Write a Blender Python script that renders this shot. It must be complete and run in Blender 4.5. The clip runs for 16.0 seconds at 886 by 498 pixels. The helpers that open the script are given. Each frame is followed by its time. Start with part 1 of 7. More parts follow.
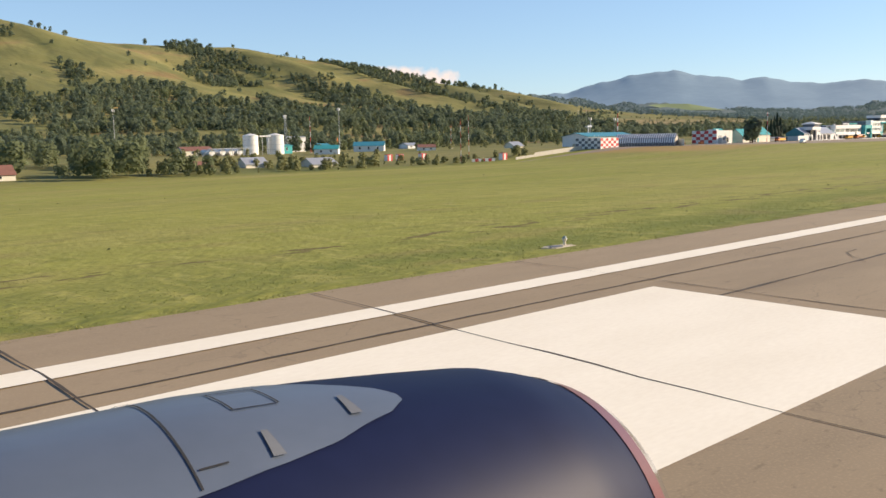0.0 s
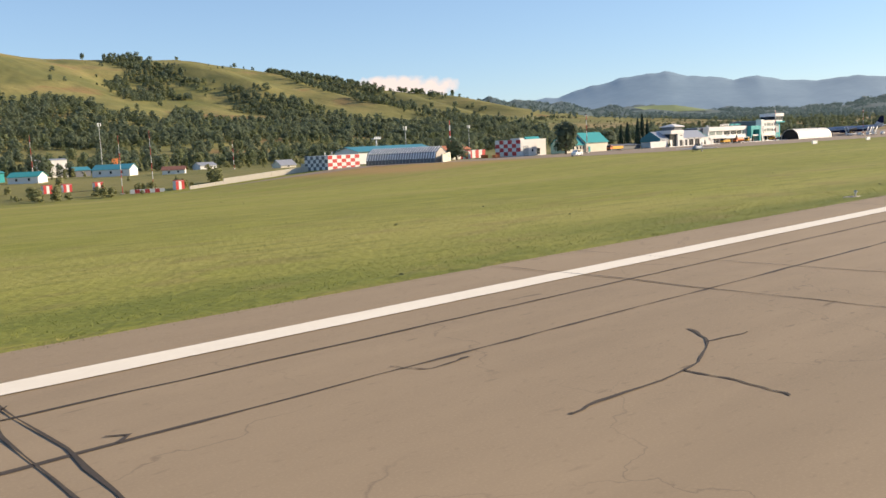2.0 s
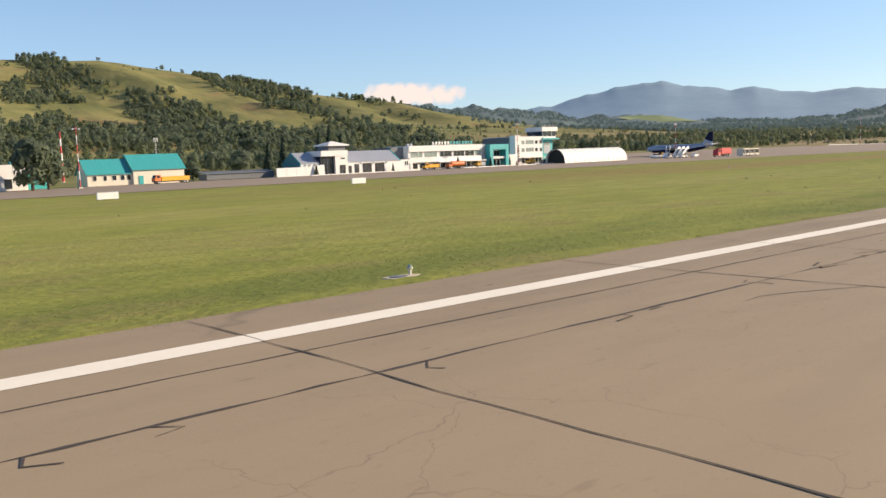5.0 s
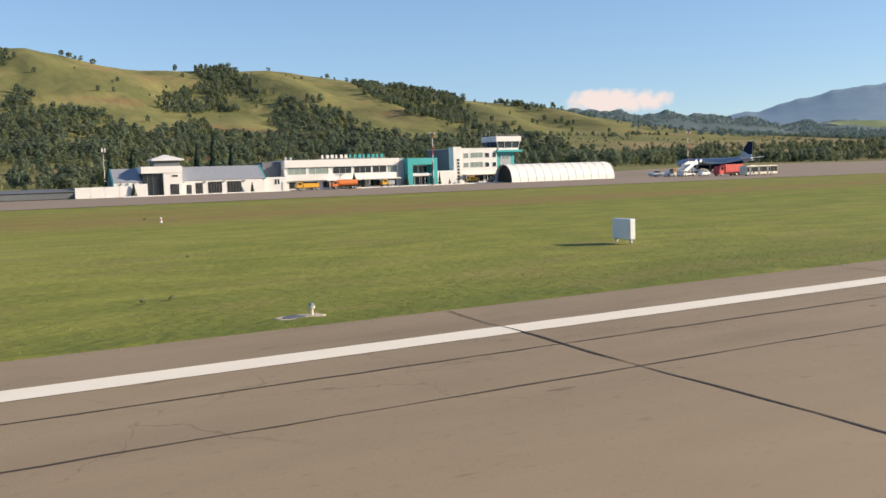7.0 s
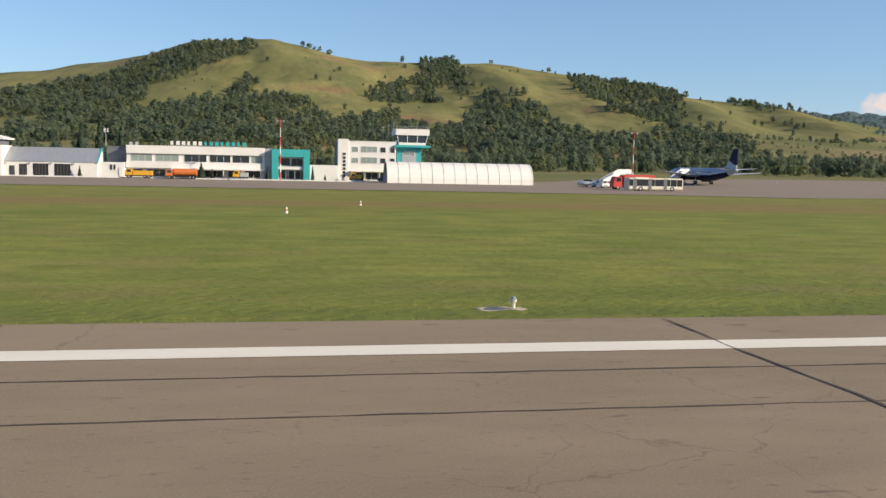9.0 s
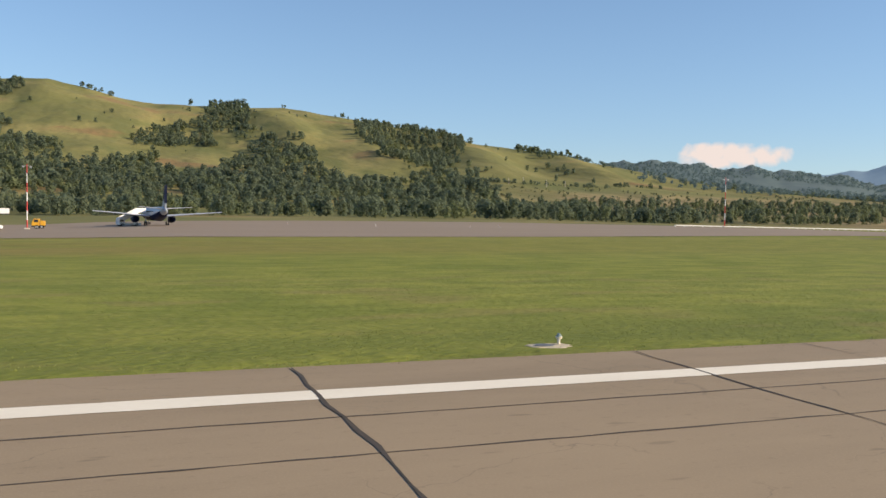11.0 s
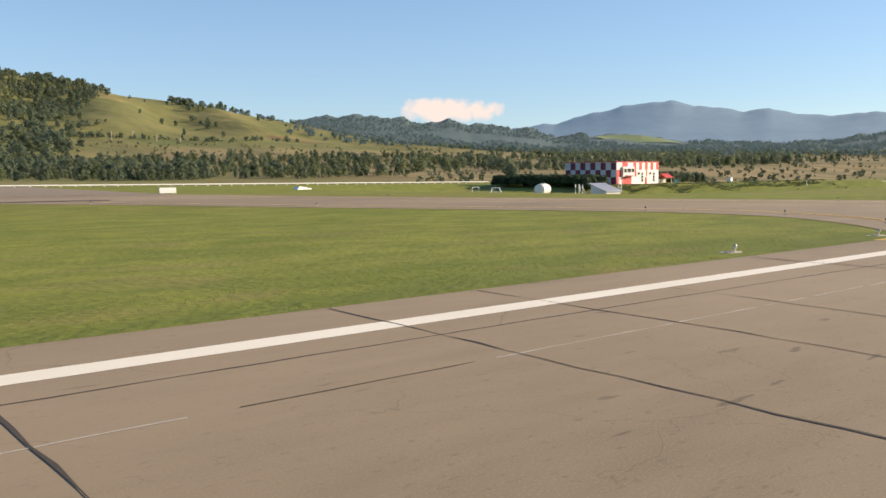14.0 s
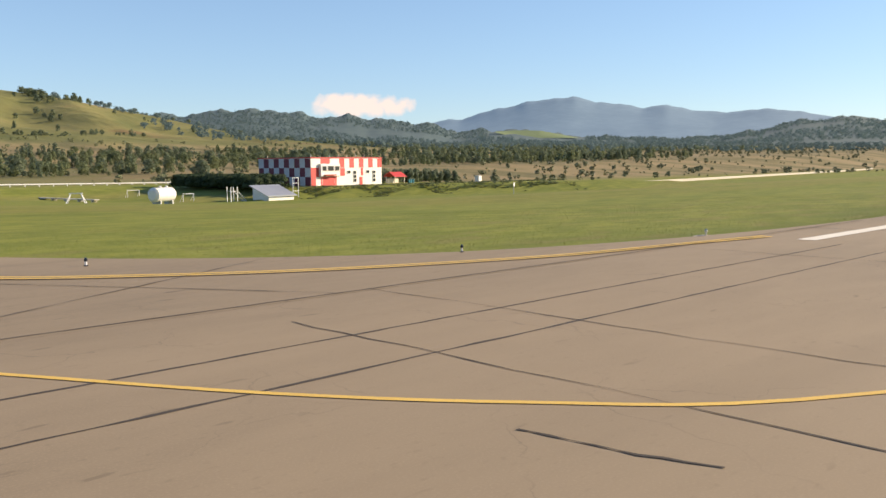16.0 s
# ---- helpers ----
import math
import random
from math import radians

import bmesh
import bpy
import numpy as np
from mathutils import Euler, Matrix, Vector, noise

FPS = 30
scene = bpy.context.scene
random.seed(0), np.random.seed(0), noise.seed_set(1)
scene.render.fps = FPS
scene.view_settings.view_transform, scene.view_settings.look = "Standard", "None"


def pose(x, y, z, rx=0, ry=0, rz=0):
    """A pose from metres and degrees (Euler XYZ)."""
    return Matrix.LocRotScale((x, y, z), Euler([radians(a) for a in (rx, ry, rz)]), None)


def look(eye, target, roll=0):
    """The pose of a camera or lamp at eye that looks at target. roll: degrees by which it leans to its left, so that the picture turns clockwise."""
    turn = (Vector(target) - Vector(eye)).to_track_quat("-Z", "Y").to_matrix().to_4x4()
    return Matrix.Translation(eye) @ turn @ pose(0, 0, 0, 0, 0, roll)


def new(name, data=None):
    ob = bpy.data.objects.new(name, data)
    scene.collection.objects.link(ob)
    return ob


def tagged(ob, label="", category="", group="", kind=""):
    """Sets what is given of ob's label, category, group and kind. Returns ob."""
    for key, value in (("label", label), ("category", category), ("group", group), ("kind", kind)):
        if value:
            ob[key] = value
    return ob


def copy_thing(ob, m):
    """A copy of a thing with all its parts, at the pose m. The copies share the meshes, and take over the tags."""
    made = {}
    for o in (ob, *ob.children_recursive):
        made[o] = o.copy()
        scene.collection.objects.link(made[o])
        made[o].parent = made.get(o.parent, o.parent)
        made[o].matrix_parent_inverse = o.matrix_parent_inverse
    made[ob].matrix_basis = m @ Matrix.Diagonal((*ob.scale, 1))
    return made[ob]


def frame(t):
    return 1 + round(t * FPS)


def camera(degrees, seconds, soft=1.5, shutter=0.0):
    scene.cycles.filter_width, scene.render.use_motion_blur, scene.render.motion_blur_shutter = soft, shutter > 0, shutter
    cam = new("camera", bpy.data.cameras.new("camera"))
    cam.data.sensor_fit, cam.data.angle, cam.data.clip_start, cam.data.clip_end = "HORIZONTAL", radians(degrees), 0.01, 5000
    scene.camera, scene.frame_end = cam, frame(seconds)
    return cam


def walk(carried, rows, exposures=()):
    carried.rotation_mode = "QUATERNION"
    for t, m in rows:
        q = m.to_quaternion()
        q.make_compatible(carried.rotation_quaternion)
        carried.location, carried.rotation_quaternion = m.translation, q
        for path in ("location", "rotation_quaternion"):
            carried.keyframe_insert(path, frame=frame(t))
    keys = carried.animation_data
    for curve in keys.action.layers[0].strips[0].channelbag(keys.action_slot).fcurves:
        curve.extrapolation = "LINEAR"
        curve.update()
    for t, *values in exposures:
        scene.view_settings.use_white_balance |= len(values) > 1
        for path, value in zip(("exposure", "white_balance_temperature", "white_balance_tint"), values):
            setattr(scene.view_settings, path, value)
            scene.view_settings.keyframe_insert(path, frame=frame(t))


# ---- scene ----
cam = camera(54.89, 16.0, soft=1.5)
# seconds, x, y, z, heading, pitch, roll
PATH = [
    (0.00, 0.00, 0.892, 1.971, 48.73, -7.36, -1.18),
    (0.50, 19.49, 0.910, 1.971, 48.49, -6.55, -2.09),
    (1.00, 38.62, 0.738, 1.971, 47.93, -5.73, -2.56),
    (1.50, 57.72, 0.566, 1.971, 48.26, -6.15, -2.93),
    (2.00, 76.61, 0.404, 1.971, 49.00, -6.83, -2.78),
    (2.50, 95.29, 0.357, 1.971, 49.07, -6.67, -2.41),
    (3.00, 113.73, 0.310, 1.971, 48.17, -6.94, -3.01),
    (3.50, 131.84, 0.263, 1.971, 47.76, -7.33, -3.03),
    (4.00, 149.49, 0.216, 1.971, 48.13, -6.94, -1.83),
    (4.50, 166.85, 0.180, 1.971, 48.72, -6.53, -1.72),
    (6.80, 240.31, 0.016, 1.971, 59.40, -5.71, -2.89),
    (7.00, 246.85, 0.001, 1.971, 62.69, -5.45, -1.69),
    (7.50, 262.92, -0.034, 1.971, 67.36, -4.51, -0.29),
    (8.00, 278.72, -0.070, 1.971, 72.38, -6.08, -0.66),
    (8.20, 284.99, -0.089, 1.971, 75.35, -6.62, 0.07),
    (9.25, 317.93, -0.190, 1.971, 80.00, -5.20, 1.20),
    (10.30, 350.05, -0.291, 1.971, 75.13, -3.55, 1.74),
    (10.50, 355.79, -0.310, 1.971, 73.76, -3.36, 1.50),
    (11.00, 370.06, -0.319, 1.971, 69.57, -2.37, 0.91),
    (11.50, 384.21, -0.327, 1.971, 66.03, -1.58, -0.18),
    (12.00, 398.25, -0.336, 1.971, 62.52, -2.38, -1.46),
    (12.50, 411.69, -0.308, 1.971, 59.11, -3.41, -1.62),
    (13.00, 424.90, -0.280, 1.971, 56.05, -4.16, -2.39),
    (13.50, 437.99, -0.267, 1.971, 53.29, -4.83, -0.86),
    (14.00, 450.72, -0.254, 1.971, 51.57, -5.25, -0.51),
    (14.50, 462.92, -0.276, 1.971, 50.29, -5.74, -0.80),
    (15.00, 474.80, -0.308, 1.971, 49.45, -5.86, -0.57),
    (15.50, 486.55, -0.340, 1.971, 47.43, -5.46, -0.06),
    (16.00, 498.07, -0.372, 1.971, 45.74, -5.60, -0.62),
]


def aim(x, y, z, heading, pitch, roll):
    h, q = radians(heading), radians(pitch)
    way = Vector((math.cos(h) * math.cos(q), math.sin(h) * math.cos(q), math.sin(q)))
    eye = Vector((x, y, z))
    return look(eye, eye + way * 10, roll)


EXPOSURES = [(0.0, .62, 6800, 12), (4.5, .60, 6800, 13), (7.0, .46, 6500, 11), (8.0, .30, 6340, 10), (10.5, .41, 6550, 10), (12.5, .42, 6660, 10), (13.2, .42, 6690, 10), (14.0, .56, 6760, 11), (15.0, .66, 6830, 12), (16.0, .63, 6850, 12)]
walk(cam, [(row[0], aim(*row[1:])) for row in PATH], EXPOSURES)

# ---- light ----
SUN_AZ, SUN_EL = radians(-30), radians(22)
world = bpy.data.worlds.new("sky")
scene.world = world
world.use_nodes = True
wn, wl = world.node_tree.nodes, world.node_tree.links
wn.clear()
sky = wn.new("ShaderNodeTexSky")
sky.sky_type, sky.sun_disc = "NISHITA", False
sky.sun_elevation, sky.sun_rotation = SUN_EL, radians(90) - SUN_AZ
sky.altitude, sky.air_density, sky.dust_density, sky.ozone_density = 300, 1.0, 0.25, 3.0
bg = wn.new("ShaderNodeBackground")
bg.inputs["Strength"].default_value = 0.105
wout = wn.new("ShaderNodeOutputWorld")

# one far cumulus bank: a soft-edged noise patch round a fixed direction of the sky
CLOUD_AZ, CLOUD_EL = radians(51.0), radians(3.95)
cdir = Vector((math.cos(CLOUD_AZ) * math.cos(CLOUD_EL), math.sin(CLOUD_AZ) * math.cos(CLOUD_EL), math.sin(CLOUD_EL)))
cside = Vector((math.sin(CLOUD_AZ), -math.cos(CLOUD_AZ), 0))
cup = cside.cross(cdir)
tc = wn.new("ShaderNodeTexCoord")


def wdot(v):
    n = wn.new("ShaderNodeVectorMath")
    n.operation = "DOT_PRODUCT"
    wl.new(tc.outputs["Generated"], n.inputs[0])
    n.inputs[1].default_value = v
    return n.outputs["Value"]


def wmath(op, a, b=0.0, c=0.0):
    n = wn.new("ShaderNodeMath")
    n.operation = op
    for i, q in enumerate((a, b, c)):
        if isinstance(q, (int, float)):
            n.inputs[i].default_value = q
        else:
            wl.new(q, n.inputs[i])
    return n.outputs[0]


cx, cy = wmath("DIVIDE", wdot(cside), 0.062), wmath("DIVIDE", wdot(cup), 0.0150)
cnoise = wn.new("ShaderNodeTexNoise")
cnoise.inputs["Scale"].default_value, cnoise.inputs["Detail"].default_value = 55.0, 6.0
wl.new(tc.outputs["Generated"], cnoise.inputs["Vector"])
# flat below, heaped above
r2 = wmath("ADD", wmath("POWER", wmath("ABSOLUTE", cx), 2.6), wmath("POWER", wmath("ABSOLUTE", cy), 2.0))
edge = wmath("ADD", wmath("SUBTRACT", 1.0, r2), wmath("MULTIPLY", wmath("SUBTRACT", cnoise.outputs["Fac"], 0.5), 2.6))
front = wmath("GREATER_THAN", wdot(cdir), 0.9)
cmask = wmath("MULTIPLY", wmath("MULTIPLY", wmath("MULTIPLY", edge, 1.6), front), 0.85)
cclamp = wn.new("ShaderNodeClamp")
wl.new(cmask, cclamp.inputs["Value"])
mixc = wn.new("ShaderNodeMix")
mixc.data_type = "RGBA"
wl.new(cclamp.outputs[0], mixc.inputs["Factor"])
deep = wn.new("ShaderNodeHueSaturation")
deep.inputs["Hue"].default_value, deep.inputs["Saturation"].default_value = 0.506, 1.08
wl.new(sky.outputs["Color"], deep.inputs["Color"])
haze = wn.new("ShaderNodeMix")
haze.data_type = "RGBA"
haze.inputs["B"].default_value = (2.65, 4.25, 6.3, 1)
hclamp = wn.new("ShaderNodeClamp")
hclamp.inputs["Max"].default_value = 0.42
wl.new(wmath("MULTIPLY", wmath("SUBTRACT", 0.55, wdot((0, 0, 1))), 0.95), hclamp.inputs["Value"])
wl.new(hclamp.outputs[0], haze.inputs["Factor"])
wl.new(deep.outputs[0], haze.inputs["A"])
wl.new(haze.outputs["Result"], mixc.inputs["A"])
mixc.inputs["B"].default_value = (6.4, 5.5, 5.1, 1)
wl.new(mixc.outputs["Result"], bg.inputs["Color"])
wl.new(bg.outputs[0], wout.inputs["Surface"])

sun = new("sun", bpy.data.lights.new("sun", "SUN"))
sun.data.energy, sun.data.angle, sun.data.color = 5.0, radians(0.6), (1.0, 0.83, 0.61)
sun_dir = Vector((math.cos(SUN_AZ) * math.cos(SUN_EL), math.sin(SUN_AZ) * math.cos(SUN_EL), math.sin(SUN_EL)))
sun.matrix_world = look(sun_dir * 300, (0, 0, 0))

# ---- materials ----
def material(name, base, other=None, rough=0.8, metal=0.0, scale=3.0, fine=40.0, bump=0.0, bump_scale=30.0, wear=0.5, stretch=None,
             random_tint=0.0, island=False, glass=False, glow=0.0):
    """Two-scale procedural surface: broad patches between two colours, fine grain, relief."""
    m = bpy.data.materials.new(name)
    m.use_nodes = True
    nd, ln = m.node_tree.nodes, m.node_tree.links
    b = nd["Principled BSDF"]
    other = other or tuple(c * 0.72 for c in base)
    co = nd.new("ShaderNodeTexCoord")
    src = co.outputs["Object"]
    if stretch:
        mp = nd.new("ShaderNodeMapping")
        mp.inputs["Scale"].default_value = stretch
        ln.new(src, mp.inputs["Vector"])
        src = mp.outputs[0]
    n1, n2 = nd.new("ShaderNodeTexNoise"), nd.new("ShaderNodeTexNoise")
    for n, sc, det in ((n1, scale, 4.0), (n2, fine, 3.0)):
        n.inputs["Scale"].default_value, n.inputs["Detail"].default_value = sc, det
        ln.new(src, n.inputs["Vector"])
    ramp = nd.new("ShaderNodeMapRange")
    ramp.inputs["From Min"].default_value, ramp.inputs["From Max"].default_value = 0.5 - 0.5 * wear, 0.5 + 0.5 * wear
    ad = nd.new("ShaderNodeMath")
    ad.operation = "MULTIPLY_ADD"
    ad.inputs[1].default_value = 0.45
    ln.new(n2.outputs["Fac"], ad.inputs[0])
    sb = nd.new("ShaderNodeMath")
    sb.operation = "MULTIPLY"
    sb.inputs[1].default_value = 0.55
    ln.new(n1.outputs["Fac"], sb.inputs[0])
    ln.new(sb.outputs[0], ad.inputs[2])
    ln.new(ad.outputs[0], ramp.inputs["Value"])
    mx = nd.new("ShaderNodeMix")
    mx.data_type = "RGBA"
    mx.inputs["A"].default_value, mx.inputs["B"].default_value = (*other, 1), (*base, 1)
    ln.new(ramp.outputs[0], mx.inputs["Factor"])
    colour = mx.outputs["Result"]
    if random_tint:
        hs = nd.new("ShaderNodeHueSaturation")
        if island:
            rnd = nd.new("ShaderNodeNewGeometry").outputs["Random Per Island"]
        else:
            rnd = nd.new("ShaderNodeObjectInfo").outputs["Random"]
        mr = nd.new("ShaderNodeMapRange")
        mr.inputs["To Min"].default_value, mr.inputs["To Max"].default_value = 1 - random_tint, 1 + random_tint
        ln.new(rnd, mr.inputs["Value"])
        ln.new(mr.outputs[0], hs.inputs["Value"])
        ln.new(colour, hs.inputs["Color"])
        colour = hs.outputs["Color"]
    ln.new(colour, b.inputs["Base Color"])
    b.inputs["Roughness"].default_value, b.inputs["Metallic"].default_value = rough, metal
    if bump:
        bp, nb = nd.new("ShaderNodeBump"), nd.new("ShaderNodeTexNoise")
        nb.inputs["Scale"].default_value, nb.inputs["Detail"].default_value = bump_scale, 5.0
        ln.new(src, nb.inputs["Vector"])
        bp.inputs["Strength"].default_value, bp.inputs["Distance"].default_value = bump, 0.05
        ln.new(nb.outputs["Fac"], bp.inputs["Height"])
        ln.new(bp.outputs[0], b.inputs["Normal"])
    # self-glow, used for the haze painted into distant slopes and trees
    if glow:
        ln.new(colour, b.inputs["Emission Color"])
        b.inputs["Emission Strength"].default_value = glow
    return m


WHITE = material("white_plaster", (0.80, 0.79, 0.76), (0.66, 0.65, 0.62), 0.75, scale=0.6, fine=9, bump=0.1)
CREAM = material("cream_plaster", (0.74, 0.70, 0.58), (0.60, 0.55, 0.44), 0.8, scale=0.6, fine=9)
GREYWALL = material("grey_cladding", (0.42, 0.44, 0.45), (0.33, 0.35, 0.36), 0.6, scale=0.8, fine=12)
DARKWALL = material("dark_cladding", (0.16, 0.17, 0.19), (0.11, 0.12, 0.13), 0.6, scale=0.8, fine=12)
TEAL = material("teal_cladding", (0.05, 0.42, 0.42), (0.04, 0.33, 0.34), 0.45, scale=0.7, fine=10)
TEALROOF = material("teal_metal_roof", (0.05, 0.36, 0.36), (0.04, 0.27, 0.28), 0.4, scale=0.7, fine=10, stretch=(6, 1, 1))
BLUEROOF = material("blue_metal_roof", (0.06, 0.29, 0.36), (0.045, 0.22, 0.28), 0.4, scale=0.7, fine=10, stretch=(6, 1, 1))
GREYROOF = material("grey_metal_roof", (0.44, 0.46, 0.49), (0.34, 0.36, 0.39), 0.4, metal=0.3, scale=0.7, fine=10, stretch=(6, 1, 1))
RUSTROOF = material("rusty_roof", (0.26, 0.12, 0.09), (0.17, 0.08, 0.06), 0.8, scale=1.2, fine=14)
REDP = material("red_paint", (0.60, 0.055, 0.05), (0.46, 0.05, 0.045), 0.55, scale=0.8, fine=11)
ORANGE = material("orange_paint", (0.72, 0.20, 0.04), (0.55, 0.15, 0.04), 0.5, scale=1, fine=14)
YELLOWP = material("yellow_vehicle_paint", (0.75, 0.40, 0.03), (0.62, 0.32, 0.03), 0.4, scale=1, fine=14)
WHITEP = material("white_vehicle_paint", (0.80, 0.80, 0.79), (0.70, 0.70, 0.68), 0.35, scale=1, fine=14)
GLASS = material("dark_window_glass", (0.035, 0.045, 0.055), (0.02, 0.026, 0.032), 0.08, scale=0.7, fine=5)
# pale glass: a bright reflection painted in as base colour
PALEGLASS = material("pale_reflection_glass", (0.30, 0.36, 0.33), (0.18, 0.23, 0.22), 0.1, scale=0.5, fine=4)
BLACK = material("black_rubber", (0.025, 0.025, 0.027), (0.015, 0.015, 0.016), 0.8, scale=4, fine=30)
STEEL = material("galvanised_steel", (0.52, 0.53, 0.54), (0.40, 0.41, 0.42), 0.45, metal=0.6, scale=2, fine=20)
CONCRETE = material("pale_concrete", (0.60, 0.56, 0.48), (0.46, 0.43, 0.37), 0.9, scale=0.7, fine=10, bump=0.2)
TANKWHITE = material("white_tank_paint", (0.80, 0.80, 0.78), (0.62, 0.60, 0.56), 0.5, scale=0.5, fine=6, stretch=(2, 2, 0.4))
FABRIC = material("white_tent_fabric", (0.84, 0.83, 0.78), (0.74, 0.73, 0.68), 0.6, scale=0.5, fine=7)
NAVY = material("dark_blue_aircraft_paint", (0.010, 0.015, 0.050), (0.007, 0.011, 0.038), 0.5, scale=0.8, fine=12)
NAVY.node_tree.nodes["Principled BSDF"].inputs["Specular IOR Level"].default_value = 0.12
SILVER = material("silver_aircraft_paint", (0.40, 0.45, 0.52), (0.35, 0.40, 0.46), 0.33, metal=0.35, scale=0.8, fine=12)
CHROME = material("polished_metal_lip", (0.80, 0.80, 0.80), (0.7, 0.7, 0.7), 0.12, metal=1.0, scale=2, fine=20)
BARK = material("bark", (0.10, 0.075, 0.055), (0.05, 0.04, 0.03), 0.9, scale=3, fine=20)


def translucent(m, share, gain):
    """Leaves let part of the light through."""
    nd, ln = m.node_tree.nodes, m.node_tree.links
    b, out = nd["Principled BSDF"], nd["Material Output"]
    tr, mix = nd.new("ShaderNodeBsdfTranslucent"), nd.new("ShaderNodeMixShader")
    hs = nd.new("ShaderNodeHueSaturation")
    hs.inputs["Value"].default_value = gain
    ln.new(b.inputs["Base Color"].links[0].from_socket, hs.inputs["Color"])
    ln.new(hs.outputs[0], tr.inputs["Color"])
    mix.inputs[0].default_value = share
    ln.new(b.outputs[0], mix.inputs[1])
    ln.new(tr.outputs[0], mix.inputs[2])
    ln.new(mix.outputs[0], out.inputs["Surface"])
    b.inputs["Specular IOR Level"].default_value = 0.25
    return m


LEAF = translucent(material("broadleaf_foliage", (0.150, 0.180, 0.108), (0.098, 0.128, 0.086), 0.7, scale=0.03, fine=0.20, wear=0.34, random_tint=0.05, island=True), .48, 1.6)
BIRCH = translucent(material("pale_birch_foliage", (0.172, 0.196, 0.096), (0.108, 0.138, 0.074), 0.7, scale=0.03, fine=0.20, wear=0.34, random_tint=0.08, island=True), .44, 1.5)
FIR = material("fir_foliage", (0.035, 0.062, 0.033), (0.020, 0.040, 0.022), 0.8, scale=0.3, fine=3, random_tint=0.25, island=True)
SHRUB = material("dry_shrub_foliage", (0.19, 0.20, 0.095), (0.12, 0.14, 0.070), 0.8, scale=0.05, fine=0.5, random_tint=0.18, island=True)
BUSH = translucent(material("yellowing_bush_foliage", (0.27, 0.265, 0.115), (0.16, 0.178, 0.082), 0.75, scale=0.06, fine=0.4, random_tint=0.25, island=True), .3, 1.4)
TAR = material("bitumen_seal", (0.044, 0.036, 0.028), (0.090, 0.071, 0.053), 0.85, scale=2, fine=30)
LINEWHITE = material("white_road_paint", (0.95, 0.89, 0.74), (0.82, 0.75, 0.60), 0.7, scale=1.2, fine=25, wear=0.5, stretch=(0.4, 1, 1))
LINEYELLOW = material("yellow_road_paint", (0.88, 0.58, 0.12), (0.68, 0.44, 0.11), 0.7, scale=1.2, fine=25, wear=0.4)


def asphalt_material(name, light, dark, tar):
    """Weathered paving: broad patches, blotches, speckled stone, faint hairline cracking and oil."""
    m = material(name, light, dark, 0.9, scale=0.22, fine=2.6, wear=0.40, bump=0.03, bump_scale=140, stretch=(0.3, 1, 1))
    nd, ln = m.node_tree.nodes, m.node_tree.links
    b = nd["Principled BSDF"]
    co = nd.new("ShaderNodeTexCoord").outputs["Object"]

    def ramp_(v, lo, hi, a, z):
        n = nd.new("ShaderNodeMapRange")
        for k, q in (("From Min", lo), ("From Max", hi), ("To Min", a), ("To Max", z)):
            n.inputs[k].default_value = q
        ln.new(v, n.inputs["Value"])
        return n.outputs[0]

    def grain(scale, detail, stretch=(1, 1, 1)):
        mp, n = nd.new("ShaderNodeMapping"), nd.new("ShaderNodeTexNoise")
        mp.inputs["Scale"].default_value = stretch
        ln.new(co, mp.inputs["Vector"])
        ln.new(mp.outputs[0], n.inputs["Vector"])
        n.inputs["Scale"].default_value, n.inputs["Detail"].default_value = scale, detail
        return n

    def over(fac, colour, under):
        n = nd.new("ShaderNodeMix")
        n.data_type = "RGBA"
        ln.new(fac, n.inputs["Factor"])
        ln.new(under, n.inputs["A"])
        n.inputs["B"].default_value = (*colour, 1)
        return n.outputs["Result"]

    def both(a, c):
        n = nd.new("ShaderNodeMath")
        n.operation = "MULTIPLY"
        ln.new(a, n.inputs[0])
        ln.new(c, n.inputs[1])
        return n.outputs[0]

    col = b.inputs["Base Color"].links[0].from_socket
    col = over(ramp_(grain(45, 2).outputs["Fac"], 0.5, 0.75, 0.0, 0.45), tuple(q * 1.35 for q in light), col)
    col = over(ramp_(grain(14, 4, (0.5, 1, 1)).outputs["Fac"], 0.60, 0.74, 0.0, 0.5), tuple(q * 0.6 for q in dark), col)
    col = over(ramp_(grain(0.5, 5, (0.25, 1, 1)).outputs["Fac"], 0.55, 0.75, 0.0, 0.5), tuple(q * 0.7 for q in dark), col)
    col = over(ramp_(grain(2.4, 2, (0.5, 1.8, 1)).outputs["Fac"], 0.69, 0.74, 0.0, 0.65), tuple(q * 0.45 for q in dark), col)
    col = over(ramp_(grain(0.09, 4, (0.5, 1, 1)).outputs["Fac"], 0.42, 0.62, 0.0, 0.55), tuple(q * 1.22 for q in light), col)
    # hairline cracks where the surface has aged
    warp = grain(1.6, 4)
    ad = nd.new("ShaderNodeVectorMath")
    ad.operation = "MULTIPLY_ADD"
    ln.new(warp.outputs["Color"], ad.inputs[0])
    ad.inputs[1].default_value = (0.9, 0.9, 0)
    ln.new(co, ad.inputs[2])
    vo = nd.new("ShaderNodeTexVoronoi")
    vo.feature = "DISTANCE_TO_EDGE"
    vo.inputs["Scale"].default_value = 0.42
    ln.new(ad.outputs[0], vo.inputs["Vector"])
    hair = ramp_(vo.outputs["Distance"], 0.0, 0.005, 0.32, 0.0)
    col = over(both(hair, ramp_(grain(0.35, 2).outputs["Fac"], 0.46, 0.58, 0.0, 1.0)), tar, col)
    ln.new(col, b.inputs["Base Color"])
    return m


